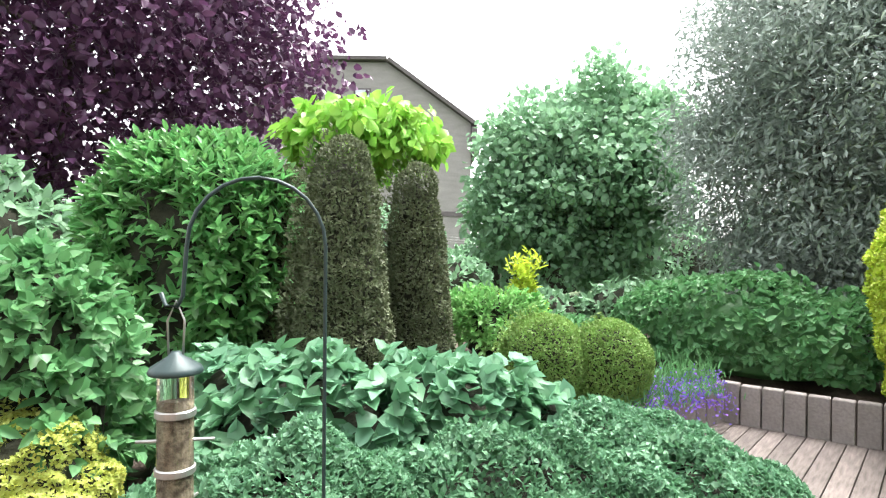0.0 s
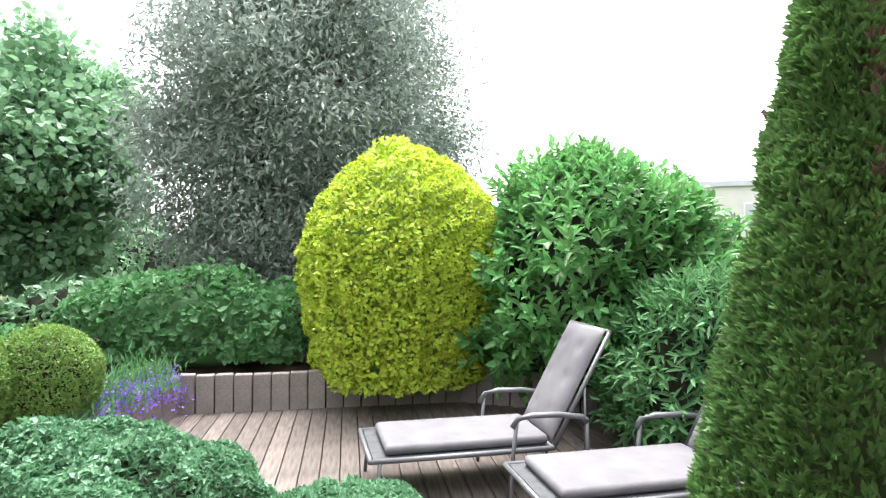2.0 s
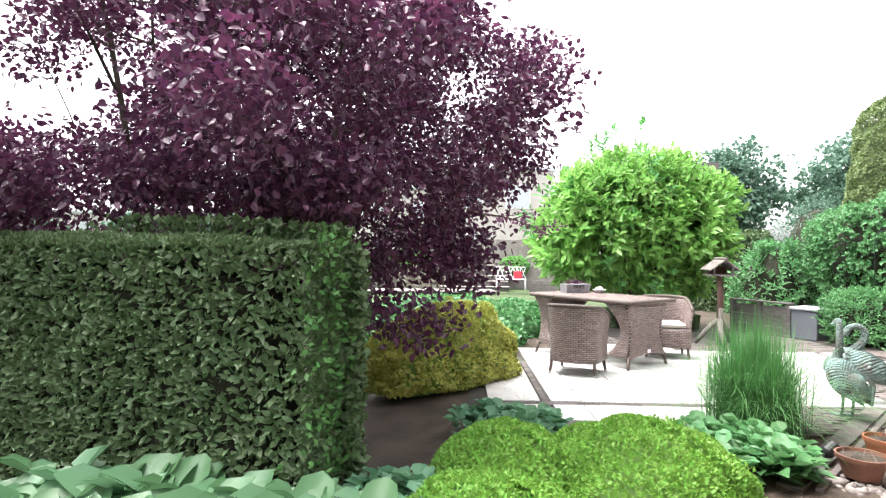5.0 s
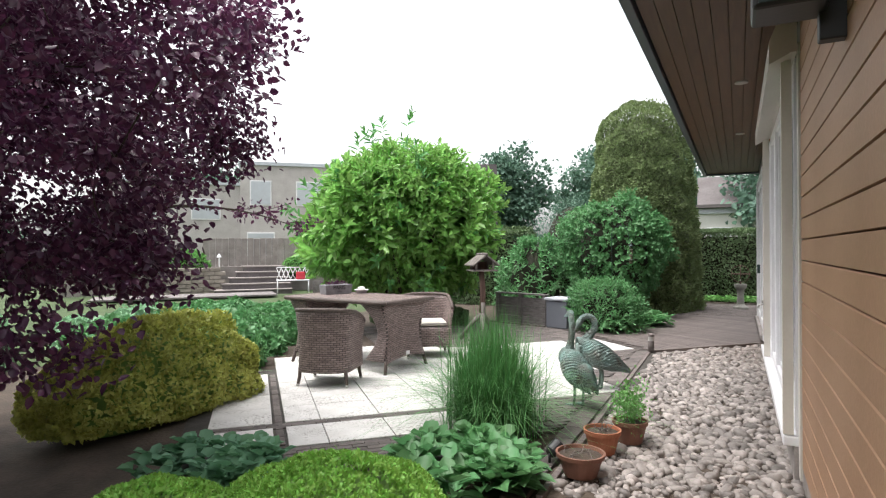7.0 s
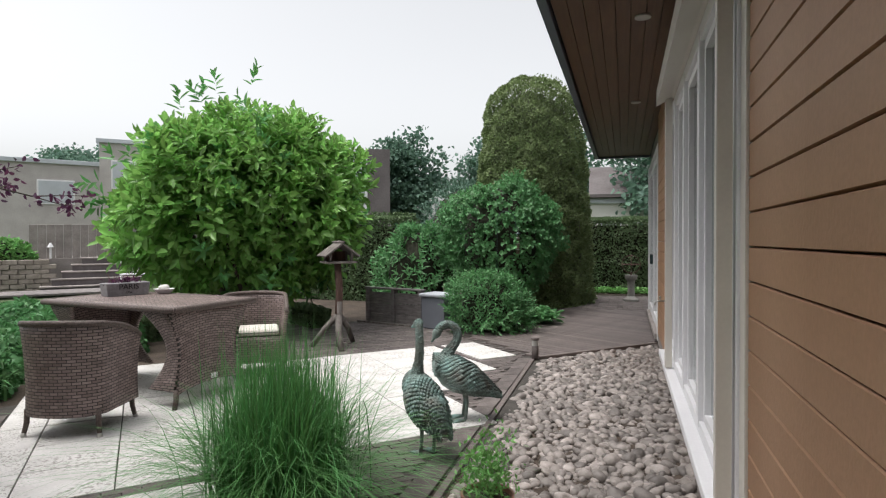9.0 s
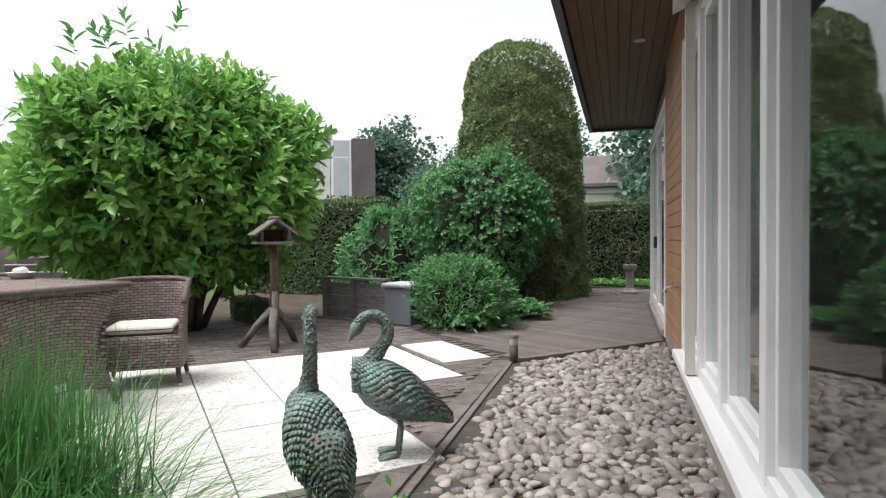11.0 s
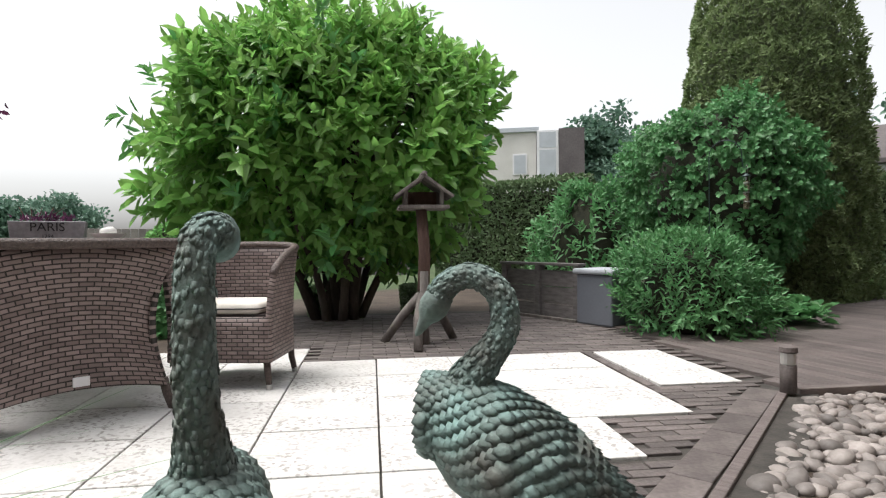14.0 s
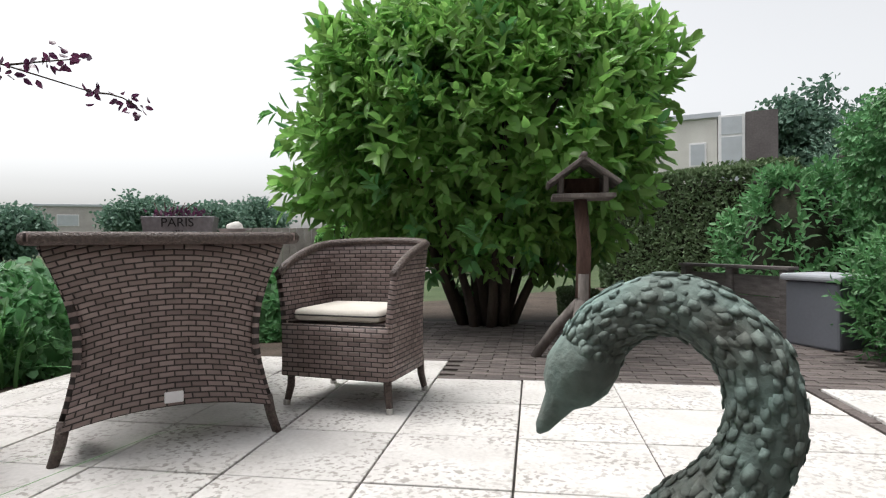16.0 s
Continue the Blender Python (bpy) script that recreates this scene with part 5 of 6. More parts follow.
def wicker_chair(m, cushion=True):
    """A tub chair: seat box, one bent sheet for back and arms, rolled rim, four legs; x across, back at +y."""
    top = thing("wicker_chair", m, "brown woven rattan garden armchair with a cream seat cushion" if cushion else "brown woven rattan garden armchair seen from behind", "chair", "chairs round the table")
    w, d, seat, h = 0.58, 0.56, 0.42, 0.83
    path = []
    n = 26
    for i in range(n):
        f = i / (n - 1)
        if f < 0.3:
            q = (-w / 2, -d / 2 + d * 0.72 * f / 0.3)
        elif f > 0.7:
            q = (w / 2, -d / 2 + d * 0.72 * (1 - f) / 0.3)
        else:
            a = math.pi * (1 - (f - 0.3) / 0.4)
            q = (w / 2 * math.cos(a), -d / 2 + d * 0.72 + d * 0.28 * math.sin(a))
        path.append(q)
    rows = []
    for k in range(9):
        g = k / 8
        row = []
        for i, (x, y) in enumerate(path):
            back = math.sin(math.pi * i / (n - 1)) ** 0.7
            hi = 0.66 + (h - 0.66) * back
            z = 0.16 + (hi - 0.16) * g
            flare = 1.0 + 0.10 * (g ** 2) - 0.03 * math.sin(math.pi * g)
            row.append((x * flare, y * (1.0 + 0.08 * g ** 2) if y > 0 else y, z))
        rows.append(row)
    wicker_panel("backrest", rows, top, thick=0.03)
    tubes("rim", [([rows[-1][i] for i in range(n)], 0.024)], "wicker_rim", top, 8)
    front = [[(-w / 2 + w * i / 6, -d / 2 - 0.005, 0.16 + (seat - 0.16) * k / 4) for i in range(7)] for k in range(5)]
    wicker_panel("apron", front, top, thick=0.025)
    seat_g = [[(-w / 2 + 0.02 + (w - 0.04) * i / 4, -d / 2 + 0.01 + (d * 0.86) * k / 4, seat) for i in range(5)] for k in range(5)]
    wicker_panel("seat", seat_g, top, thick=0.02)
    for x in (-1, 1):
        for y in (-1, 1):
            yy = -d / 2 + 0.03 if y < 0 else d / 2 - 0.09
            tubes("leg", [([(x * (w / 2 - 0.025), yy, 0.2), (x * (w / 2 - 0.02), yy, 0.1), (x * (w / 2 - 0.005), yy + 0.015 * y, 0.015)], [0.021, 0.02, 0.017])], "wicker_rim", top, 8)
            part("foot", lathe_bm([(0.018, 0.0), (0.019, 0.004), (0.019, 0.03), (0.016, 0.032)], 10, None, (x * (w / 2 - 0.005), yy + 0.015 * y, 0)), "steel", top)
    if cushion:
        bm = box_bm((-w / 2 + 0.05, -d / 2 + 0.0, seat + 0.012), (w / 2 - 0.05, d / 2 - 0.12, seat + 0.075), 0.028)
        part("cushion", bm, "cream_cloth", top, "cream seat cushion with dark piping", True)
        zz = seat + 0.045
        xx, y0, y1 = w / 2 - 0.049, -d / 2 - 0.002, d / 2 - 0.119
        tubes("piping", [([(-xx + 0.02, y0, zz), (xx - 0.02, y0, zz), (xx, y0 + 0.02, zz), (xx, y1 - 0.02, zz), (xx - 0.02, y1, zz), (-xx + 0.02, y1, zz), (-xx, y1 - 0.02, zz), (-xx, y0 + 0.02, zz), (-xx + 0.02, y0, zz)], 0.004)], "black", top)
    return top


M["wicker_rim"] = varied("wicker_strand", (0.085, 0.06, 0.052), (0.16, 0.115, 0.10), 60, 0.5, 0.8, 120)
wicker_chair(pose(-4.22, 8.50, 0.0, 0, 0, 35))
wicker_chair(pose(-4.38, 6.55, 0.0, 0, 0, 197) @ Matrix.Diagonal((0.97, 1.0, 1.0, 1)), False)


def wicker_table():
    """A woven table with concave ends and a thick top; x along its length."""
    L, W, H = 1.75, 0.95, 0.86
    top = thing("wicker_table", pose(-4.75, 7.62, 0.0, 0, 0, 173), "large brown woven rattan dining table with concave ends", "table")
    for e in (-1, 1):
        rows = []
        for k in range(13):
            g = k / 12
            half = W * (0.40 - 0.085 * math.sin(math.pi * min(1, g * 1.05)) + 0.06 * g)
            row = []
            for i in range(11):
                f = i / 10 * 2 - 1
                zlow = 0.12 + 0.05 * (1 - f * f)
                row.append((e * (L / 2 - 0.10 - 0.05 * math.sin(math.pi * g)), half * f * e, zlow + (H - 0.04 - zlow) * g))
            rows.append(row)
        wicker_panel("end_panel", rows, top, thick=0.04)
        for s in (-1, 1):
            tubes("leg", [([(e * (L / 2 - 0.11), s * W * 0.39, 0.16), (e * (L / 2 - 0.10), s * W * 0.405, 0.08), (e * (L / 2 - 0.09), s * W * 0.43, 0.0)], [0.024, 0.022, 0.02])], "wicker_rim", top, 8)
            side = [[(e * (L / 2 - 0.10 - 0.02 - 0.30 * i / 6 * (1 - 0.55 * math.sin(math.pi * k / 8))), s * W * (0.40 - 0.085 * math.sin(math.pi * k / 8) + 0.06 * k / 8), 0.14 + (H - 0.18) * k / 8) for i in range(7)] for k in range(9)]
            wicker_panel("side_panel", side, top, thick=0.03)
    tg = [[(-L / 2 + L * i / 10, -W / 2 + W * k / 6, H - 0.012) for i in range(11)] for k in range(7)]
    wicker_panel("tabletop", tg, top, thick=0.03)
    c = 0.04
    ring = [(-L / 2 + c, -W / 2), (L / 2 - c, -W / 2), (L / 2, -W / 2 + c), (L / 2, W / 2 - c), (L / 2 - c, W / 2), (-L / 2 + c, W / 2), (-L / 2, W / 2 - c), (-L / 2, -W / 2 + c), (-L / 2 + c, -W / 2)]
    tubes("rim", [([(x, y, H - 0.016) for x, y in ring], 0.026)], "wicker_rim", top, 8)
    part("tag", box_bm((-L / 2 + 0.065, -0.035, 0.19), (-L / 2 + 0.074, 0.035, 0.235), 0.004), "white", top, "small white maker's tag")


wicker_table()


def goose(name, m, neck, beak, label, seed):
    """A bronze goose as one mesh: swept body, neck and head rings, wing feathers, legs and webbed feet."""
    vs, fs = [], []

    def add(v, f):
        o = len(vs)
        vs.extend([tuple(q) for q in v])
        fs.extend([tuple(i + o for i in q) for q in f])

    def sweep(pts, rw, rh, n=22):
        p = np.asarray(pts, float)
        t = unit(np.gradient(p, axis=0))
        side = np.tile(np.array([0, 1.0, 0]), (len(p), 1))
        side = unit(side - t * np.sum(side * t, 1)[:, None])
        up = np.cross(t, side)
        ang = np.linspace(0, 2 * math.pi, n, endpoint=False)
        ring = p[:, None] + side[:, None] * (np.asarray(rw)[:, None, None] * np.cos(ang)[None, :, None]) + up[:, None] * (np.asarray(rh)[:, None, None] * np.sin(ang)[None, :, None])
        k = len(p)
        f = [(i * n + j, i * n + (j + 1) % n, (i + 1) * n + (j + 1) % n, (i + 1) * n + j) for i in range(k - 1) for j in range(n)]
        f += [tuple(range(n))[::-1], tuple((k - 1) * n + j for j in range(n))]
        add(ring.reshape(-1, 3), f)

    body = [(-0.30, 0, 0.20), (-0.26, 0, 0.225), (-0.19, 0, 0.26), (-0.10, 0, 0.305), (0.0, 0, 0.345), (0.08, 0, 0.385), (0.14, 0, 0.43), (0.165, 0, 0.48)]
    sweep(body, [0.02, 0.05, 0.095, 0.135, 0.145, 0.125, 0.09, 0.06], [0.015, 0.03, 0.075, 0.12, 0.135, 0.12, 0.085, 0.06])
    k = len(neck)
    tt = np.linspace(0, 1, 40)
    smooth_neck = np.stack([np.interp(tt, np.linspace(0, 1, k), [q[i] for q in neck]) for i in range(3)], 1)
    for _ in range(7):
        smooth_neck[1:-1] = (smooth_neck[:-2] + 2 * smooth_neck[1:-1] + smooth_neck[2:]) / 4
    rad = np.interp(tt, [0, 0.12, 0.35, 0.75, 1], [0.10, 0.062, 0.034, 0.028, 0.030])
    sweep(smooth_neck, rad, rad, 18)
    e = smooth_neck[-1]
    hd = unit(np.array([beak], float))[0]
    head = [e + hd * s for s in (-0.02, 0.0, 0.022, 0.042, 0.056, 0.075, 0.092, 0.10)]
    sweep(head, [0.028, 0.033, 0.034, 0.026, 0.016, 0.013, 0.010, 0.004], [0.028, 0.034, 0.035, 0.028, 0.017, 0.012, 0.008, 0.003], 16)
    # feathers: small overlapping scales on the neck and breast, longer ones on the wings
    r = np.random.default_rng(seed)
    P, D, N, L, W = [], [], [], [], []
    for i in [v / 2 for v in range(4, 77)]:
        ii, i = i, int(i)
        ring = max(13, int(rad[i] * 380))
        t = unit(np.array([smooth_neck[min(39, i + 1)] - smooth_neck[i - 1]]))[0]
        s = unit(np.array([np.cross(t, [0.02, 1, 0.03])]))[0]
        b = np.cross(t, s)
        for j in range(ring):
            a = 6.283 * (j + 0.5 * (int(2 * ii) % 2) + r.uniform(-0.38, 0.38)) / ring
            nn = s * math.cos(a) + b * math.sin(a)
            P.append(smooth_neck[i] * (1 - ii + i) + smooth_neck[i + 1] * (ii - i) + nn * (rad[i] + r.uniform(-0.003, 0.001)) + t * r.uniform(0.004, 0.014))
            D.append(-t + nn * 0.01 + b * r.uniform(-0.2, 0.2))
            N.append(nn)
            L.append((0.012 + 0.2 * rad[i] ** 1.2) * r.uniform(0.7, 1.3))
            W.append((0.008 + 0.14 * rad[i] ** 1.2) * r.uniform(0.7, 1.3))
    for i in range(1, 32):
        x = 0.19 - 0.48 * i / 32
        half = np.interp(x, [-0.30, -0.19, -0.10, 0.0, 0.08, 0.14], [0.02, 0.095, 0.135, 0.145, 0.125, 0.09])
        hh = np.interp(x, [-0.30, -0.19, -0.10, 0.0, 0.08, 0.14], [0.015, 0.075, 0.12, 0.135, 0.12, 0.085])
        zc = np.interp(x, [-0.30, -0.19, -0.10, 0, 0.08, 0.14], [0.20, 0.26, 0.305, 0.345, 0.385, 0.43])
        for j in range(21):
            a = -0.75 + (math.pi + 1.5) * (j + 0.5 * (i % 2)) / 21
            nn = unit(np.array([[0.1, math.cos(a) / half, math.sin(a) / hh]]))[0]
            wing = math.sin(a) > -0.35
            P.append(np.array([x + 0.03, half * math.cos(a) * (1.05 if wing else 1.0), zc + hh * math.sin(a) * (1.24 if math.sin(a) > 0 else 1.05)]))
            D.append(np.array([-1.0, r.uniform(-0.1, 0.1), -0.42]) + nn * 0.05)
            N.append(nn)
            ln = 0.034 + (0.055 * max(0, (0.05 - x)) / 0.3 if wing else 0.0)
            L.append(ln)
            W.append(0.029 + 0.006 * wing)
    P, D, N, L, W = map(np.array, (P, D, N, L, W))
    d = unit(D)
    s = unit(np.cross(d, N))
    nn = np.cross(s, d)
    for q in range(len(P)):
        ring = [P[q] + d[q] * L[q] * f + s[q] * W[q] * 0.5 * w + nn[q] * h * min(1.0, L[q] / 0.045) for f, w, h in ((0, 0.8, 0.0), (0.6, 1, 0.0015), (0.9, 0.6, 0.003), (1, 0, 0.0035), (0.9, -0.6, 0.003), (0.6, -1, 0.0015), (0, -0.8, 0.0))]
        ring.append(P[q] + d[q] * L[q] * 0.55 + nn[q] * 0.0045 * min(1.0, L[q] / 0.03))
        ring += [P[q] + d[q] * L[q] * 0.5 - nn[q] * 0.004]
        add(ring, [(i, (i + 1) % 7, 7) for i in range(7)] + [((i + 1) % 7, i, 8) for i in range(7)])
    for sy in (-1, 1):
        v, f = tube_arrays([(-0.03, sy * 0.05, 0.26), (-0.05, sy * 0.052, 0.15), (-0.035, sy * 0.055, 0.02)], [0.022, 0.014, 0.014], 8)
        add(v, f)
        for a in (-0.45, 0, 0.45):
            v, f = tube_arrays([(-0.035, sy * 0.055, 0.014), (0.03 * math.cos(a) + 0.0, sy * 0.055 + 0.05 * math.sin(a), 0.012), (0.075 * math.cos(a), sy * 0.055 + 0.09 * math.sin(a), 0.008)], [0.012, 0.011, 0.006], 7)
            add(v, f)
        add([(-0.03, sy * 0.055, 0.012), (0.07, sy * 0.055 - 0.04, 0.007), (0.075, sy * 0.055, 0.007), (0.07, sy * 0.055 + 0.04, 0.007), (-0.03, sy * 0.055, 0.004), (0.07, sy * 0.055 - 0.04, 0.001), (0.075, sy * 0.055, 0.001), (0.07, sy * 0.055 + 0.04, 0.001)],
            [(0, 1, 2), (0, 2, 3), (4, 6, 5), (4, 7, 6), (1, 5, 6, 2), (2, 6, 7, 3)])
    ob = link_mesh(name, vs, fs, "bronze", None, True)
    ob.matrix_world = m
    tagged(ob, label, "statue", "bronze geese")
    return ob


goose("goose_statue", pose(-1.715, 6.82, 0.0, 0, 0, 136) @ Matrix.Diagonal((0.9, 0.88, 0.975, 1)), [(0.11, 0, 0.39), (0.15, 0, 0.47), (0.115, 0, 0.56), (0.085, 0, 0.66), (0.085, 0, 0.76), (0.095, 0, 0.85), (0.125, -0.012, 0.872), (0.145, -0.025, 0.865)], (0.8, 0.2, -0.35), "verdigris bronze goose statue with an upright neck", 1)
goose("goose_statue", pose(-1.69, 7.57, 0.0, 0, 0, 205), [(0.11, 0, 0.39), (0.135, 0, 0.47), (0.075, 0, 0.55), (0.01, 0, 0.63), (0.02, 0, 0.72), (0.09, 0, 0.765), (0.155, 0, 0.735), (0.17, 0, 0.70)], (0.5, 0, -0.8), "verdigris bronze goose statue with a bowed head", 2)


def bird_house():
    top = thing("bird_table", pose(-4.08, 10.12, 0.0, 0, 0, 45) @ Matrix.Diagonal((1.2, 1.2, 0.97, 1)), "rustic wooden bird table with a pitched roof on a branch post", "bird table")
    tubes("post", [([(0, 0, 0.45), (0.01, 0, 0.8), (-0.01, 0.0, 1.14)], [0.042, 0.04, 0.038])], "redwood", top, 10)
    tubes("post", [([(0, -0.01, 0.0), (0.0, -0.01, 0.3), (0.005, -0.012, 0.62)], [0.038, 0.036, 0.034])], "oldwood", top, 10, "pale split branch foot")
    for a in (0.6, 2.6, 4.4):
        tubes("branch_leg", [([(0.02 * math.cos(a), 0.02 * math.sin(a), 0.42), (0.16 * math.cos(a), 0.16 * math.sin(a), 0.24), (0.30 * math.cos(a + 0.1), 0.30 * math.sin(a + 0.1), 0.0)], [0.036, 0.034, 0.03])], "oldwood", top, 9)
    part("tray", box_bm((-0.17, -0.15, 1.14), (0.17, 0.15, 1.17), 0.006), "oldwood", top)
    for x in (-0.12, 0.12):
        for y in (-0.1, 0.1):
            part("corner_post", box_bm((x - 0.014, y - 0.014, 1.17), (x + 0.014, y + 0.014, 1.30), 0.003), "oldwood", top)
    part("back_panel", box_bm((-0.12, 0.088, 1.17), (0.12, 0.10, 1.30), 0.002), "redwood", top)
    for s in (-1, 1):
        m = Matrix.Translation((0, 0, 1.425)) @ Matrix.Rotation(s * radians(42), 4, "Y")
        bm = box_bm((0 if s > 0 else -0.27, -0.17, -0.022), (0.27 if s > 0 else 0, 0.17, 0.0), 0.004, None, m)
        part("roof_panel", bm, "oldwood", top)
    tubes("ridge", [([(0, -0.18, 1.425), (0, 0, 1.43), (0, 0.18, 1.425)], 0.02)], "oldwood", top)


def low_fence():
    top = thing("low_fence", frame_of((-4.72, 12.46, -0.05), (1.1, -0.32)), "low fence of grey horizontal planks between posts", "fence")
    for k in range(3):
        part("post", box_bm((k * 0.56 - 0.035, -0.05, 0), (k * 0.56 + 0.035, 0.045, 0.62), 0.006), "grey_plank", top)
    for k in range(2):
        for j in range(3):
            part("plank", box_bm((k * 0.56 + 0.037, -0.018, 0.02 + j * 0.185), (k * 0.56 + 0.523, 0.018, 0.197 + j * 0.185), 0.004), "grey_plank", top)
    part("cap", box_bm((-0.06, -0.06, 0.621), (1.18, 0.06, 0.65), 0.005), "grey_plank", top)
    part("ground_board", box_bm((-0.1, -0.20, 0.0), (1.25, -0.16, 0.08), 0.004), "oldwood", top)


def storage_box():
    top = thing("storage_box", pose(-3.30, 12.06, 0.0, 0, 0, -16), "grey plastic garden storage box with a pale lid", "storage box")
    part("body", box_bm((-0.22, -0.2, 0), (0.22, 0.2, 0.50), 0.02), "boxgrey", top)
    bm = box_bm((-0.25, -0.23, 0.505), (0.25, 0.23, 0.555), 0.018)
    for v in bm.verts:
        if v.co.z > 0.53:
            v.co.z += 0.04 * (1 - abs(v.co.x) / 0.25)
    part("lid", bm, "lidgrey", top)


def bollard():
    top = thing("bollard_light", pose(-1.47, 10.06, 0.0), "short brown bollard garden light with a frosted band", "garden light")
    part("post", lathe_bm([(0.035, 0.0), (0.042, 0.005), (0.042, 0.15), (0.036, 0.155)], 16), "deck_dark", top, smooth=True)
    part("lens", lathe_bm([(0.036, 0.155), (0.038, 0.16), (0.038, 0.215), (0.036, 0.22)], 16), "steel", top)
    part("cap", lathe_bm([(0.045, 0.22), (0.047, 0.225), (0.046, 0.25), (0.02, 0.262)], 16), "deck_dark", top)


def sundial():
    top = thing("armillary_sundial", pose(-0.32, 17.05, 0.0), "open metal armillary sundial on a stone baluster", "sundial")
    part("pedestal", lathe_bm([(0.17, 0), (0.17, 0.05), (0.13, 0.07), (0.085, 0.12), (0.075, 0.3), (0.085, 0.46), (0.13, 0.52), (0.14, 0.56), (0.14, 0.6)], 20), "verdigris_stone", top, smooth=False)
    rings = []
    for axis in range(3):
        pts = []
        for i in range(33):
            a = 6.2832 * i / 32
            q = [(0, 0.2 * math.cos(a), 0.2 * math.sin(a)), (0.2 * math.cos(a), 0, 0.2 * math.sin(a)), (0.2 * math.cos(a), 0.2 * math.sin(a), 0)][axis]
            pts.append((q[0], q[1] + 0.0, q[2] + 0.84))
        rings.append((pts, 0.008))
    tubes("rings", rings, "redwood", top, 6)
    tubes("gnomon", [([(0, -0.22, 0.68), (0, 0.22, 1.0)], 0.006)], "steel", top)
    tubes("stem", [([(0, 0, 0.6), (0, 0, 0.66)], 0.02)], "redwood", top)


def hook_and_feeder(name_pole, m, h, reach, mat, feeder_drop, label):
    top = thing(name_pole, m, label, "hook")
    pts = [(0, 0, 0)] + [(0, 0, h * f) for f in (0.3, 0.6, 1.0)]
    for i in range(1, 13):
        a = math.pi * i / 12
        pts.append((reach / 2 - reach / 2 * math.cos(a), 0, h + reach * 0.52 * math.sin(a)))
    pts += [(reach + 0.005, 0, h - 0.07), (reach + 0.008, 0, h - 0.12), (reach + 0.02, 0, h - 0.145), (reach + 0.045, 0, h - 0.14), (reach + 0.055, 0, h - 0.11)]
    tubes("pole", [(pts, 0.005)], mat, top, 8)


def feeder(m, label):
    top = thing("bird_feeder", m, label, "bird feeder")
    part("cap", lathe_bm([(0.045, -0.012), (0.046, -0.008), (0.042, 0.0), (0.014, 0.018), (0.008, 0.026)], 24), "darkmetal", top, smooth=True)
    ob = part("tube", lathe_bm([(0.030, -0.36), (0.0305, -0.35), (0.0305, -0.012), (0.030, -0.011)], 24), "clear", top, smooth=True)
    ob.visible_shadow = False
    part("seed_fill", lathe_bm([(0.0285, -0.355), (0.0288, -0.34), (0.0288, -0.075), (0.015, -0.06)], 20), "seed", top)
    for z in (-0.08, -0.18, -0.28):
        part("ring", lathe_bm([(0.0315, z - 0.008), (0.034, z - 0.006), (0.034, z + 0.004), (0.0315, z + 0.006)], 24), "steel", top)
    for z, a in ((-0.13, 0.0), (-0.25, 1.2)):
        tubes("perch", [([(-0.065 * math.cos(a), -0.065 * math.sin(a), z), (0, 0, z), (0.065 * math.cos(a), 0.065 * math.sin(a), z)], 0.003)], "steel", top)
    tubes("hanger", [([(-0.012, 0, 0.02), (-0.014, 0, 0.08), (0, 0, 0.115), (0.014, 0, 0.08), (0.012, 0, 0.02)], 0.002)], "steel", top)


def pots():
    def pot(m, r, h, mat, label, plant=None):
        top = thing("plant_pot", m, label, "plant pot", "pots on the gravel edge")
        part("pot", lathe_bm([(r * 0.62, 0), (r * 0.66, 0.005), (r * 0.93, h * 0.82), (r * 1.0, h * 0.83), (r * 1.02, h), (r * 0.93, h), (r * 0.9, h * 0.85), (0.01, h * 0.84)], 30), mat, top)
        part("soil", lathe_bm([(r * 0.89, h * 0.86), (r * 0.7, h * 0.89), (0.02, h * 0.9)], 24), "soil", top)
        return top
    a = pot(pose(-1.28, 5.18, 0.0), 0.155, 0.15, "terracotta_dark", "wide brown clay bowl with bare soil")
    b = pot(pose(-1.24, 5.66, 0.0), 0.13, 0.17, "terracotta", "orange terracotta pot with dry twigs")
    c = pot(pose(-1.10, 5.98, 0.0), 0.13, 0.17, "terracotta_dark", "brown clay pot with a small green herb")
    r = np.random.default_rng(2)
    tubes("twigs", [limb((r.uniform(-0.06, 0.06), r.uniform(-0.06, 0.06), 0.12), (r.uniform(-0.12, 0.12), r.uniform(-0.12, 0.12), 0.22), 0.003, 0.001, 0.02, k) for k in range(14)], "oldwood", b)
    tubes("twigs", [limb((r.uniform(-0.1, 0.1), r.uniform(-0.1, 0.1), 0.12), (r.uniform(-0.12, 0.12), r.uniform(-0.12, 0.12), 0.17), 0.003, 0.001, 0.02, 40 + k) for k in range(10)], "oldwood", a)
    n = 900
    p = r.normal(size=(n, 3)) * np.array([0.06, 0.06, 0.09]) + np.array([0, 0, 0.27])
    leaf_object("herb", [small_arrays(p, unit(r.normal(size=(n, 3)) + np.array([0, 0, 0.8])), r.normal(size=(n, 3)), np.full(n, 0.035), np.full(n, 0.014))], "fresh", c)
    lamp = thing("spot_lamp", pose(-1.52, 5.30, 0.0, 0, 0, 60), "small black garden spotlight on the soil", "garden light")
    bm = lathe_bm([(0.03, 0), (0.045, 0.02), (0.05, 0.1), (0.04, 0.11)], 16)
    bm.transform(Matrix.Translation((0, 0, 0.06)) @ Matrix.Rotation(radians(60), 4, "Y"))
    part("head", bm, "black", lamp)
    tubes("spike", [([(0, 0, 0), (0, 0, 0.07)], 0.01)], "black", lamp)


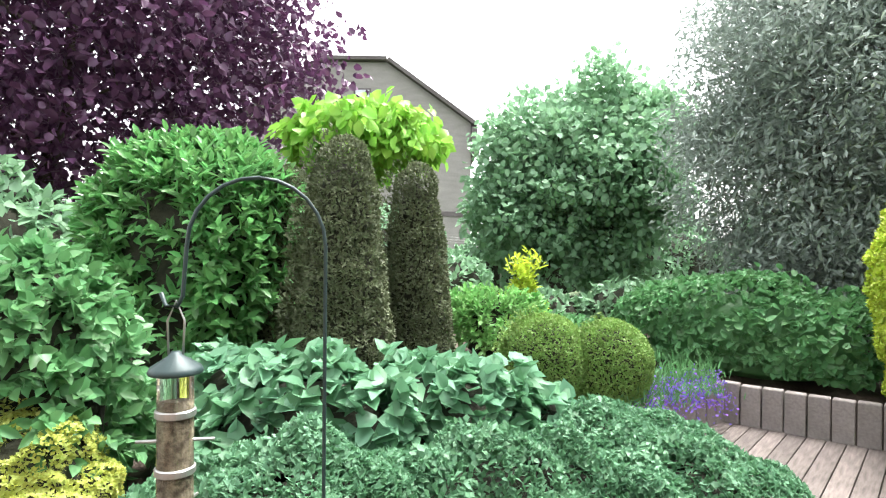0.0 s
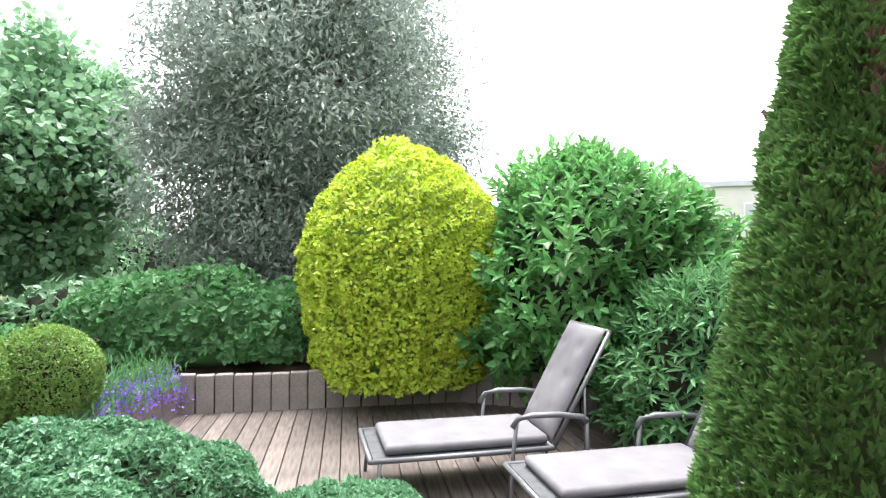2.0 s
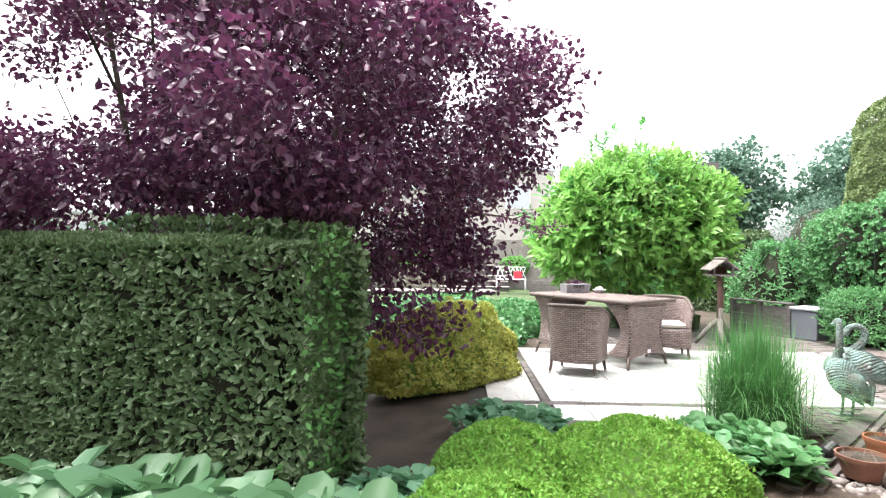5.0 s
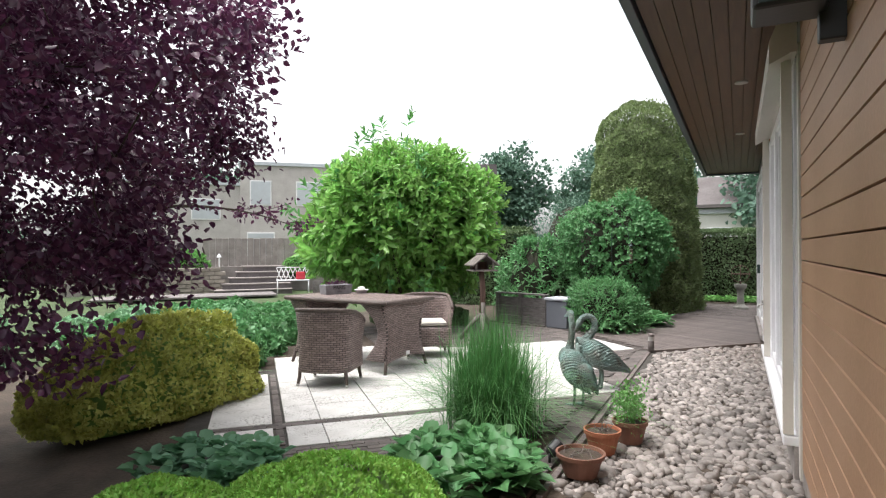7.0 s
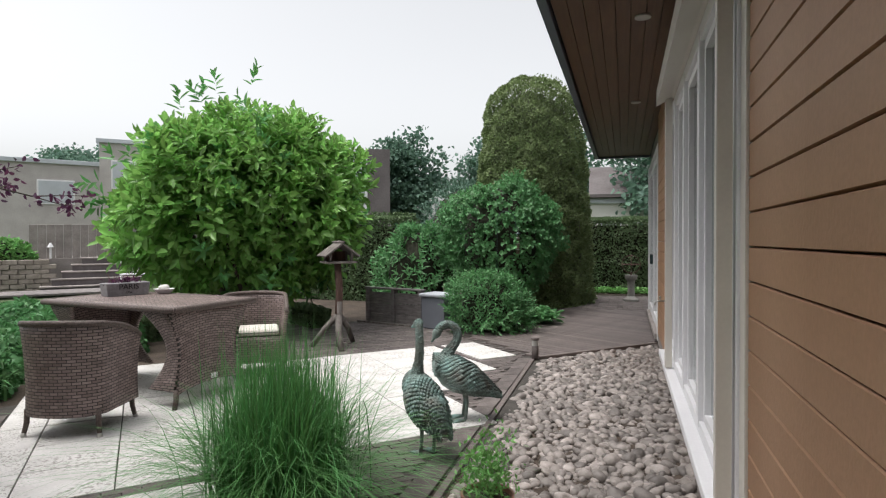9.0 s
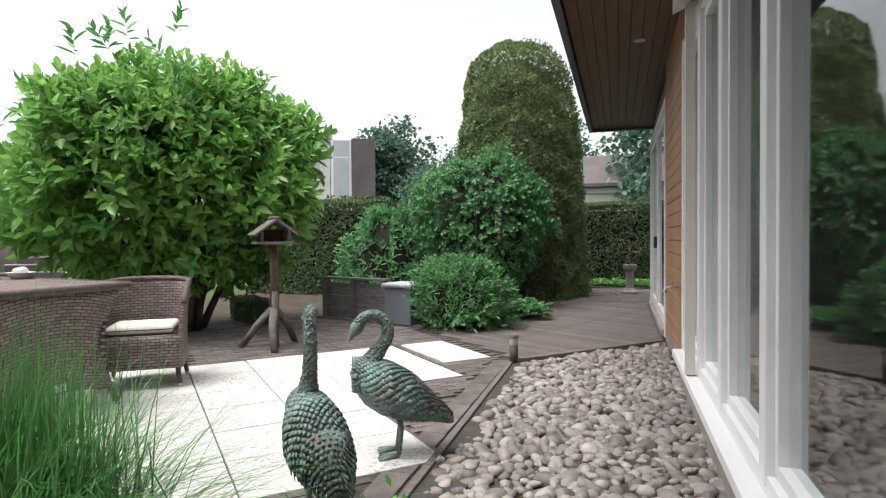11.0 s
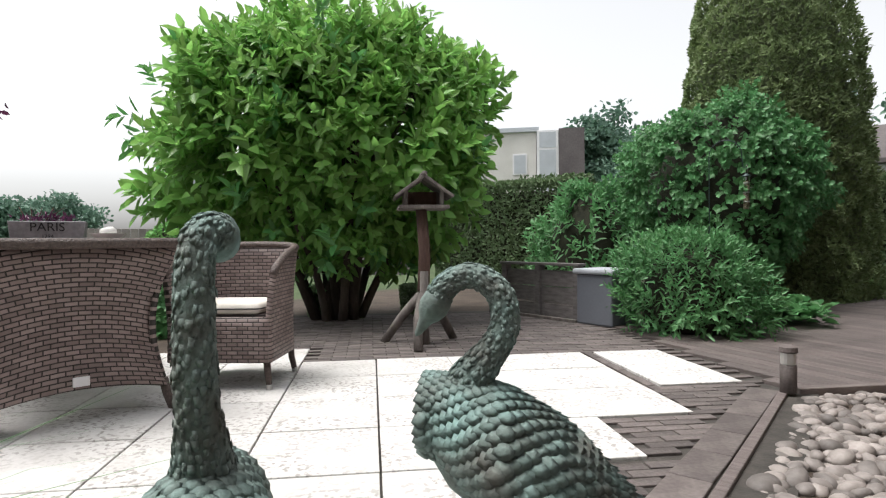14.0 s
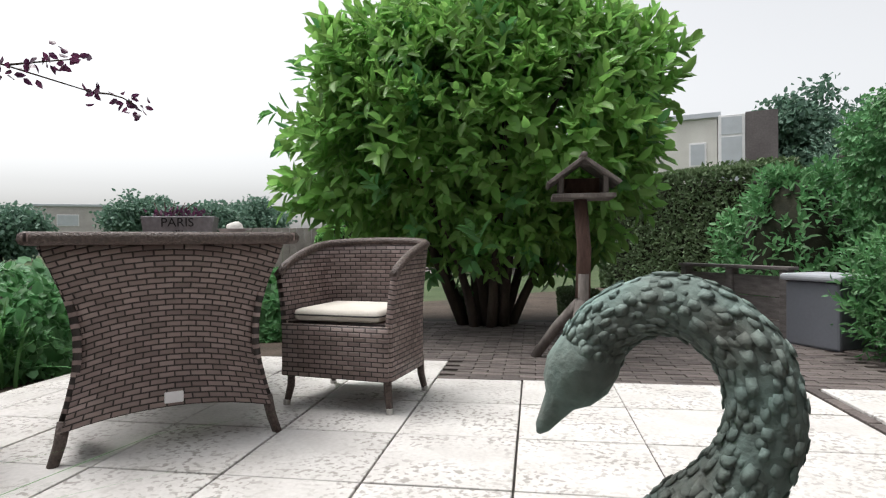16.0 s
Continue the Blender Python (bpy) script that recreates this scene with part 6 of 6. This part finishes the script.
def lounger(m, label):
    """A reclining lounger: x from the foot to the head, y across; feet on z = 0."""
    top = thing("sun_lounger", m, label, "lounger", "sun loungers")
    w, L = 0.64, 1.22
    z = 0.30
    tubes("frame", [([(0, -w / 2, z), (L, -w / 2, z + 0.0)], 0.017), ([(0, w / 2, z), (L, w / 2, z)], 0.017), ([(0, -w / 2, z), (0, w / 2, z)], 0.017), ([(L, -w / 2, z), (L, w / 2, z)], 0.017)], "grey_frame", top, 8)
    part("sling", box_bm((0.02, -w / 2 + 0.02, z - 0.004), (L, w / 2 - 0.02, z + 0.008), 0.003), "sling", top)
    for x, dx in ((0.06, -0.02), (0.92, -0.06)):
        for s in (-1, 1):
            pts = [(x, s * w / 2, z), (x + dx, s * (w / 2 + 0.005), 0.0)] if x < 0.5 else [(x - 0.02, s * (w / 2 + 0.022), 0.0), (x + 0.03, s * (w / 2 + 0.022), 0.5)]
            tubes("leg", [(pts, 0.014)], "grey_frame", top, 8)
    for s in (-1, 1):
        y = s * (w / 2 + 0.022)
        pts = [(0.92, y, 0.46), (0.955, y, 0.515), (1.05, y, 0.535), (1.25, y, 0.53), (1.42, y, 0.505), (1.45, y, 0.47)]
        tubes("armrest", [(pts, 0.02)], "grey_frame", top, 8)
        tubes("leg", [([(1.45, y, 0.5), (1.47, y, 0.0)], 0.014)], "grey_frame", top, 8)
    tilt = radians(62)
    bx, bl = L + 0.02, 0.86
    ex, ez = bx + bl * math.cos(tilt), z + bl * math.sin(tilt)
    tubes("back_frame", [([(bx, s * (w / 2 - 0.03), z), (ex, s * (w / 2 - 0.03), ez)], 0.015) for s in (-1, 1)] + [([(ex, -w / 2 + 0.03, ez), (ex, w / 2 - 0.03, ez)], 0.015)], "grey_frame", top, 8)
    for s in (-1, 1):
        tubes("brace", [([(bx + 0.22, s * (w / 2 - 0.03), z + 0.42), (1.46, s * (w / 2 + 0.0), 0.12)], 0.009)], "grey_frame", top, 7)
    bm = box_bm((0.10, -w / 2 + 0.045, z + 0.01), (L - 0.01, w / 2 - 0.045, z + 0.075), 0.028)
    part("seat_cushion", bm, "cushion", top, "pale lilac-grey seat cushion", True)
    m2 = Matrix.Translation((bx, 0, z)) @ Matrix.Rotation(-tilt, 4, "Y")
    bm = bmesh.new()
    nx, ny = 26, 16
    grid = []
    for i in range(nx + 1):
        for j in range(ny + 1):
            u, v = i / nx, j / ny
            h = 0.05 * (1 - abs(2 * u - 1) ** 8) * (1 - abs(2 * v - 1) ** 6)
            for tu in (0.2, 0.5, 0.8):
                for tv in (0.25, 0.75):
                    h -= 0.018 * math.exp(-(((u - tu) * 0.84) ** 2 + ((v - tv) * 0.52) ** 2) / 0.0016)
            grid.append(bm.verts.new((0.02 + 0.84 * u, -0.26 + 0.52 * v, 0.022 + h)))
    for i in range(nx):
        for j in range(ny):
            k = i * (ny + 1) + j
            bm.faces.new((grid[k], grid[k + ny + 1], grid[k + ny + 2], grid[k + 1]))
    rim = [grid[i * (ny + 1)] for i in range(nx + 1)] + [grid[nx * (ny + 1) + j] for j in range(1, ny + 1)] + [grid[i * (ny + 1) + ny] for i in range(nx - 1, -1, -1)] + [grid[j] for j in range(ny - 1, 0, -1)]
    low = [bm.verts.new((v.co.x, v.co.y, 0.0165)) for v in rim]
    for i in range(len(rim)):
        k = (i + 1) % len(rim)
        bm.faces.new((rim[i], low[i], low[k], rim[k]))
    bm.faces.new(low)
    bmesh.ops.recalc_face_normals(bm, faces=bm.faces)
    bm.transform(m2)
    part("back_cushion", bm, "cushion", top, "pale lilac-grey tufted back cushion", True)


def table_box():
    top = thing("planter_box", pose(-5.27, 7.83, 0.862, 0, 0, 66), "small zinc box lettered PARIS on the table", "planter")
    bm = box_bm((-0.19, -0.09, 0), (0.19, 0.09, 0.13), 0.006)
    for v in bm.verts:
        v.co.x *= 1 + v.co.z * 0.6
        v.co.y *= 1 + v.co.z * 0.6
    part("box", bm, "zincbox", top)
    for text, size, z in (("PARIS", 0.075, 0.068), ("1794", 0.032, 0.024)):
        cu = bpy.data.curves.new("lettering", "FONT")
        cu.body, cu.size, cu.align_x, cu.extrude = text, size, "CENTER", 0.0008
        tmp = new("tmp", cu)
        me = bpy.data.meshes.new_from_object(tmp.evaluated_get(bpy.context.evaluated_depsgraph_get()))
        bpy.data.objects.remove(tmp)
        me.materials.clear()
        me.materials.append(M["ink"])
        ob = new("lettering", me)
        ob.parent = top
        ob.matrix_local = Matrix.Translation((0, -0.0955 - z * 0.055, z)) @ Matrix.Rotation(radians(93.2), 4, "X")
    r = np.random.default_rng(6)
    n = 170
    p = r.normal(size=(n, 3)) * np.array([0.08, 0.03, 0.015]) + np.array([0, 0, 0.14])
    tagged(leaf_object("succulent", [leaf_arrays(p, unit(r.normal(size=(n, 3)) + np.array([0, 0, 1.0])), r.normal(size=(n, 3)), np.full(n, 0.035), np.full(n, 0.012))], "plum", top, "reddish succulents"), kind="stuff")
    tubes("twigs", [limb((-0.12 + 0.03 * k, 0, 0.12), (-0.16 + 0.06 * k, 0.02, 0.22), 0.004, 0.002, 0.01, k) for k in range(5)], "redwood", top)
    shell = thing("shell_dish", pose(-5.02, 8.08, 0.862, 0, 0, 20), "small white ceramic dish with shells on the table", "dish")
    part("dish", lathe_bm([(0.05, 0), (0.06, 0.004), (0.10, 0.05), (0.105, 0.052), (0.095, 0.05), (0.055, 0.012), (0.005, 0.01)], 24), "white", shell, smooth=True)
    bm = bmesh.new()
    bmesh.ops.create_icosphere(bm, subdivisions=2, radius=0.045)
    for v in bm.verts:
        v.co = Vector((v.co.x * 1.3, v.co.y, v.co.z * 0.8 + 0.06)) * (1 + 0.1 * noise.noise(v.co * 40))
    part("shell", bm, "stucco", shell, smooth=True)


bird_house()
low_fence()
storage_box()
bollard()
sundial()
pots()
table_box()
hook_and_feeder("shepherd_hook", pose(-0.211, -1.434, 0.0, 0, 0, 7.7), 1.45, 0.325, "darkmetal", 0, "dark green shepherd's hook pole stuck in the planting")
feeder(pose(0.133, -1.388, 1.165) @ Matrix.Scale(1.35, 4), "clear tube bird feeder full of seed hanging from a hook")
hook_and_feeder("shepherd_hook", pose(-2.62, 13.30, 0.0, 0, 0, 10), 1.75, 0.32, "darkmetal", 0, "thin dark shepherd's hook pole in front of the climber")
feeder(pose(-2.26, 13.36, 1.52), "clear tube bird feeder hanging from a thin hook")
ax_ = math.degrees(math.atan2(0.61, -0.79))
wx_, wy_ = 0.61, 0.79
lounger(START @ pose(-1.25 + wx_ * 0.31, -2.42 + wy_ * 0.31, DECK_Z, 0, 0, ax_), "grey reclining sun lounger with pale cushions on the deck")
lounger(START @ pose(-1.42 + wx_ * 0.31 + 0.05, -1.22 + wy_ * 0.31 - 0.04, DECK_Z, 0, 0, ax_), "grey reclining sun lounger with pale cushions beside the conifer")


# ---- beyond the garden ----
def gable_house():
    top = thing("gable_house", START @ pose(0, -29.2, 1.5), "grey brick house with a hipped gable and a roof window", "house")
    ys = (0, -9)
    prof = [(-0.3, -2.2), (-0.3, 6.0), (4.05, 9.1), (7.3, 9.1), (11.5, 6.0), (11.5, -2.2)]
    vs = [(x, y, z) for y in ys for x, z in prof]
    fs = [(5, 4, 3, 2, 1, 0), (6, 7, 8, 9, 10, 11)] + [(i, (i + 1) % 6, (i + 1) % 6 + 6, i + 6) for i in range(6)]
    link_mesh("wall", vs, fs, "greybrick", top)
    bm = bmesh.new()
    for a, b in (((-0.55, 5.82), (4.05, 9.12)), ((4.05, 9.12), (7.3, 9.12)), ((7.3, 9.12), (11.8, 5.8))):
        d = Vector((b[0] - a[0], 0, b[1] - a[1]))
        m = Matrix.Translation((a[0], 0, a[1])) @ Matrix.Rotation(-math.atan2(d.z, d.x), 4, "Y")
        box_bm((0, -9.3, 0.02), (d.length, 0.35, 0.2), 0, bm, m)
    part("roof", bm, "tile", top)
    part("gutter", box_bm((-0.62, -9.3, 4.4), (-0.32, 0.3, 5.8), 0.02), "cladding", top)
    win = part("window", box_bm((4.85, 0.0, 7.0), (5.75, 0.06, 7.75), 0.02), "cladding", top)
    part("pane", box_bm((4.95, 0.065, 7.1), (5.65, 0.075, 7.65)), "zinc", win)
    part("band", box_bm((-0.3, 0.0, 1.2), (11.5, 0.05, 1.45)), "cladding", top)


def flat_house(m, w, d, h, label, windows, mat="stucco", name="flat_house"):
    top = thing(name, m, label, "house")
    part("wall", box_bm((0, 0, 0), (w, d, h)), mat, top)
    part("roof", box_bm((-0.15, -0.15, h), (w + 0.15, d + 0.15, h + 0.25), 0.02), "zinc", top)
    for x0, x1, z0, z1 in windows:
        f = part("window", box_bm((x0, -0.06, z0), (x1, 0.0, z1), 0.02), "white", top)
        part("pane", box_bm((x0 + 0.08, -0.075, z0 + 0.08), (x1 - 0.08, -0.062, z1 - 0.08)), "zinc", f)
    return top


gable_house()


# ---- beyond the terrace: steps, walls, houses, far trees ----
def far_terrace():
    base = frame_of((-15.7, 15.1, -0.05), (0.64, 0.77))
    steps = thing("garden_steps", base, "flight of broad dark-nosed stone garden steps", "steps")
    for i in range(5):
        lo = 0.35 * i
        x0 = 0.25 * i
        s = part("step", box_bm((x0 - 0.1, lo, 0), (2.4, lo + 0.6, 0.19 * (i + 1) - 0.03)), "cladding", steps, "dark riser")
        part("tread", box_bm((x0 - 0.13, lo - 0.03, 0.19 * (i + 1) - 0.028), (2.42, lo + 0.6, 0.19 * (i + 1) + 0.012), 0.008), "concrete", s)
    wall = thing("stone_wall", base, "low curved wall of stacked pale stones", "wall", kind="structure")
    r = np.random.default_rng(12)
    for j in range(7):
        for i in range(5):
            x = -1.7 + i * 0.36 + (j % 2) * 0.17
            y = 0.45 + 0.12 * ((x + 0.9) ** 2) * -0.3 + 0.25 * i / 8
            part("stone", box_bm((x + 0.006, y + r.uniform(-0.02, 0.02), j * 0.135 + 0.004), (x + 0.35, y + 0.3, j * 0.135 + 0.128), 0.015), "stone", wall)
    part("upper_ground", box_bm((-3.2, 1.75, 0), (6, 5.5, 0.94)), "concrete", wall)
    fence = thing("concrete_fence", frame_of((-17.6, 16.1, 0.85), (0.64, 0.77)), "tall fence of upright grey concrete planks", "fence")
    for i in range(22):
        part("plank", box_bm((i * 0.22 + 0.006, r.uniform(-0.015, 0.015), 0), (i * 0.22 + 0.214, 0.06, 1.08 + r.uniform(-0.01, 0.01)), 0.012), "concrete", fence)
    fence2 = thing("concrete_fence", frame_of((-19.6, 12.2, 0.0), (0.45, 0.89)), "lower fence of upright grey concrete planks", "fence")
    for i in range(18):
        part("plank", box_bm((i * 0.22 + 0.006, r.uniform(-0.015, 0.015), 0), (i * 0.22 + 0.214, 0.06, 1.35), 0.012), "concrete", fence2)
    shrub("wall_shrub", "rounded green shrub on the stone wall", base @ pose(-1.2, 1.3, 0.9), "mound", (0.95, 0.5, 0.65), 900, (0.14, 0.08), "fresh", big=True)
    shrub("wall_shrub", "rounded green shrub beside the steps", base @ pose(2.9, 1.6, 0.5), "ball", (0.6, 0.5, 0.8), 900, (0.12, 0.08), "fresh", big=True)
    dock = thing("garden_dock", base @ pose(-3.5, -1.6, 0), "low grey timber landing below the steps", "deck")
    for i in range(9):
        part("board", box_bm((0, i * 0.16, 0.08), (5.2, i * 0.16 + 0.15, 0.13), 0.004), "grey_plank", dock)
    bench = thing("garden_bench", base @ pose(1.75, -0.95, 0.13, 0, 0, -8), "white ornate metal garden bench with a red cushion", "bench")
    runs = []
    for k in range(7):
        runs.append(([(k * 0.15, 0.2, 0.42), (k * 0.15 + 0.15, 0.24, 0.80)], 0.012))
        runs.append(([(k * 0.15 + 0.15, 0.2, 0.42), (k * 0.15, 0.24, 0.80)], 0.012))
    runs.append(([(0, 0.24, 0.82), (1.05, 0.24, 0.82)], 0.016))
    tubes("backrest", runs, "white", bench, 5)
    part("seat", box_bm((0, -0.2, 0.39), (1.05, 0.2, 0.42), 0.008), "white", bench)
    for x in (0.03, 1.02):
        for y in (-0.18, 0.18):
            tubes("leg", [([(x, y, 0.4), (x, y * 1.15, 0.0)], 0.018)], "white", bench, 6)
    part("cushion", box_bm((0.62, 0.0, 0.425), (0.92, 0.16, 0.68), 0.04), "red", bench, "red cushion")
    lamp = thing("garden_lamp", base @ pose(0.1, 1.9, 0.92), "white garden lamp on a short post", "garden light")
    part("post", lathe_bm([(0.03, 0), (0.03, 0.35), (0.09, 0.36), (0.02, 0.5)], 10), "white", lamp)
    planter = thing("timber_planter", base @ pose(3.0, -0.6, 0.0, 0, 0, -12), "long low weathered timber planter", "planter")
    for j in range(3):
        part("plank", box_bm((0, 0, 0.02 + j * 0.15), (2.6, 0.05, 0.16 + j * 0.15), 0.006), "grey_plank", planter)
    part("soil", box_bm((0.02, 0.05, 0.02), (2.58, 0.6, 0.40)), "soil", planter)


far_terrace()
flat_house(frame_of((-34.6, 23.6, 0.3), (0.6, 0.8)), 8.6, 8.0, 5.5, "pale brick terraced house with a flat roof", ((1.0, 2.6, 3.2, 4.6), (4.6, 6.4, 3.2, 4.6)), "brickwall", "terraced_house")
flat_house(frame_of((-29.9, 29.6, 0.3), (0.72, 0.69)), 7.0, 8.0, 6.9, "pale brick terraced house with white windows", ((0.6, 2.0, 4.2, 5.9), (0.4, 2.2, 0.8, 2.4), (3.6, 5.4, 4.2, 5.9)), "brickwall", "terraced_house")
flat_house(frame_of((-72.0, 8.0, -0.1), (0.35, 0.94)), 22.0, 8.0, 5.0, "pale brick terraced house with a flat roof", ((2, 4, 3.0, 4.2), (6, 8, 3.0, 4.2), (10, 12, 3.0, 4.2), (2, 4, 0.6, 2.2), (9, 11, 0.6, 2.2)), "brickwall", "terraced_house")
flat_house(START @ frame_of((-24.6, -9.6, -0.2), (-0.25, 0.97)), 9.0, 7.0, 4.1, "pale rendered house with a flat roof", ((1.0, 2.2, 2.2, 3.4), (2.8, 3.8, 2.2, 3.4), (5.0, 7.0, 2.2, 3.4)), "stucco", "flat_house")
white = flat_house(frame_of((-21.0, 30.05, -0.2), (0.885, 0.465)), 6.2, 8.0, 6.7, "white rendered house with a glazed stair tower", ((2.2, 3.5, 4.3, 5.7), (5.0, 5.75, 4.5, 5.6)))
part("tower_wall", box_bm((7.35, -0.5, 0), (8.6, 7.6, 6.75)), "cladding", white, "dark clad tower side")
tw = part("tower_window", box_bm((6.25, -0.45, 2.0), (7.34, 0.3, 6.7), 0.02), "white", white)
for z0, z1 in ((2.1, 3.5), (3.62, 5.7), (5.82, 6.6)):
    part("pane", box_bm((6.38, -0.47, z0), (7.2, -0.452, z1)), "zinc", tw)
far_h = flat_house(frame_of((-2.0, 30.0, -0.2), (1.0, 0.05)), 7.0, 6.0, 3.2, "white house with a dark tiled roof", ((0.4, 1.4, 1.4, 2.6),))
bm = bmesh.new()
box_bm((-0.4, -0.5, 3.46), (7.4, 6.5, 3.6), 0, bm)
for v in box_bm((0, 0, 3.6), (7.0, 6.0, 5.2), 0, bm).verts:
    if v.co.z > 5:
        v.co.y = 3.0
part("roof_slope", bm, "tile", far_h)
for x, y, h, rr in ((-14.0, 38.0, 8.4, 2.3), (-8.6, 41.0, 8.6, 2.6), (-4.5, 40.0, 8.8, 2.4), (2.2, 31.0, 7.0, 2.6), (-25.0, 46.0, 9.0, 3.6), (-41.0, 38.0, 8.5, 3.6), (-48.0, 22.0, 4.6, 2.6), (-46.0, 14.0, 4.4, 2.4), (-36.0, 33.0, 7.5, 2.6), (5.5, 27.0, 6.8, 2.4), (-44.0, 6.0, 3.2, 2.2), (-42.0, 0.5, 3.9, 2.2), (-45.0, 18.0, 3.8, 2.6)):
    tree("far_tree", "distant round green tree", pose(x, y, -0.2), h * 0.4, (0, 0, h * 0.62), (rr, rr, h * 0.38), 150, 60, (0.30, 0.22), "far_leaf", 0.45, trunk_r=0.16)
for x, y, rx, h in ((-9.0, -14.5, 2.6, 2.6), (-4.6, -15.5, 2.4, 2.0), (-0.6, -15.0, 2.0, 1.7), (3.4, -15.5, 2.4, 2.2), (7.5, -15.0, 2.6, 3.0), (-8.5, -8.5, 2.2, 2.4), (-9.5, -5.0, 2.0, 1.6), (1.4, -9.4, 0.9, 1.2), (-2.0, -9.2, 1.2, 0.8), (-0.2, -9.0, 0.8, 0.6), (6.2, -5.0, 1.3, 2.2), (4.9, -2.6, 0.8, 1.4), (-9.5, 2.2, 1.3, 1.0), (-9.8, 4.9, 1.4, 0.9), (-8.6, 7.0, 1.2, 0.7)):
    shrub("boundary_shrub", "dense mid-green garden shrub", START @ pose(x, y, -0.2) if y < 2 else pose(x, y, -0.15), "bush", (rx, rx * 0.75, h), 900, (0.16, 0.09), "plane", big=True, bumps=0.2, depth=0.2, wild=0.9, cover=1.8)
for x, y in ((-5.6, 11.9), (-6.6, 11.2), (-7.4, 10.2)):
    shrub("low_hedge", "low dark clipped edging hedge", frame_of((x, y, -0.05), (1, -0.8)), "slab", (0.62, 0.2, 0.34), 900, (0.05, 0.03), "hedge", "hedge", power=8)


def washing_line():
    top = thing("rotary_dryer", START @ pose(-0.05, -13.6, -0.1), "folded rotary clothes dryer with a navy cover", "clothes dryer")
    tubes("pole", [([(0, 0, 0), (0, 0, 1.35)], 0.025)], "steel", top)
    part("cover", box_bm((-0.5, -0.12, 0.95), (0.55, 0.12, 1.25), 0.05), "bluecloth", top, "navy fabric cover")
    tubes("lines", [([(-2.2, 0.0, 1.35 + 0.06 * k), (0, 0, 1.28 + 0.06 * k), (2.2, 0, 1.4 + 0.06 * k)], 0.006) for k in range(3)], "steel", top, 5)


washing_line()
pavers()
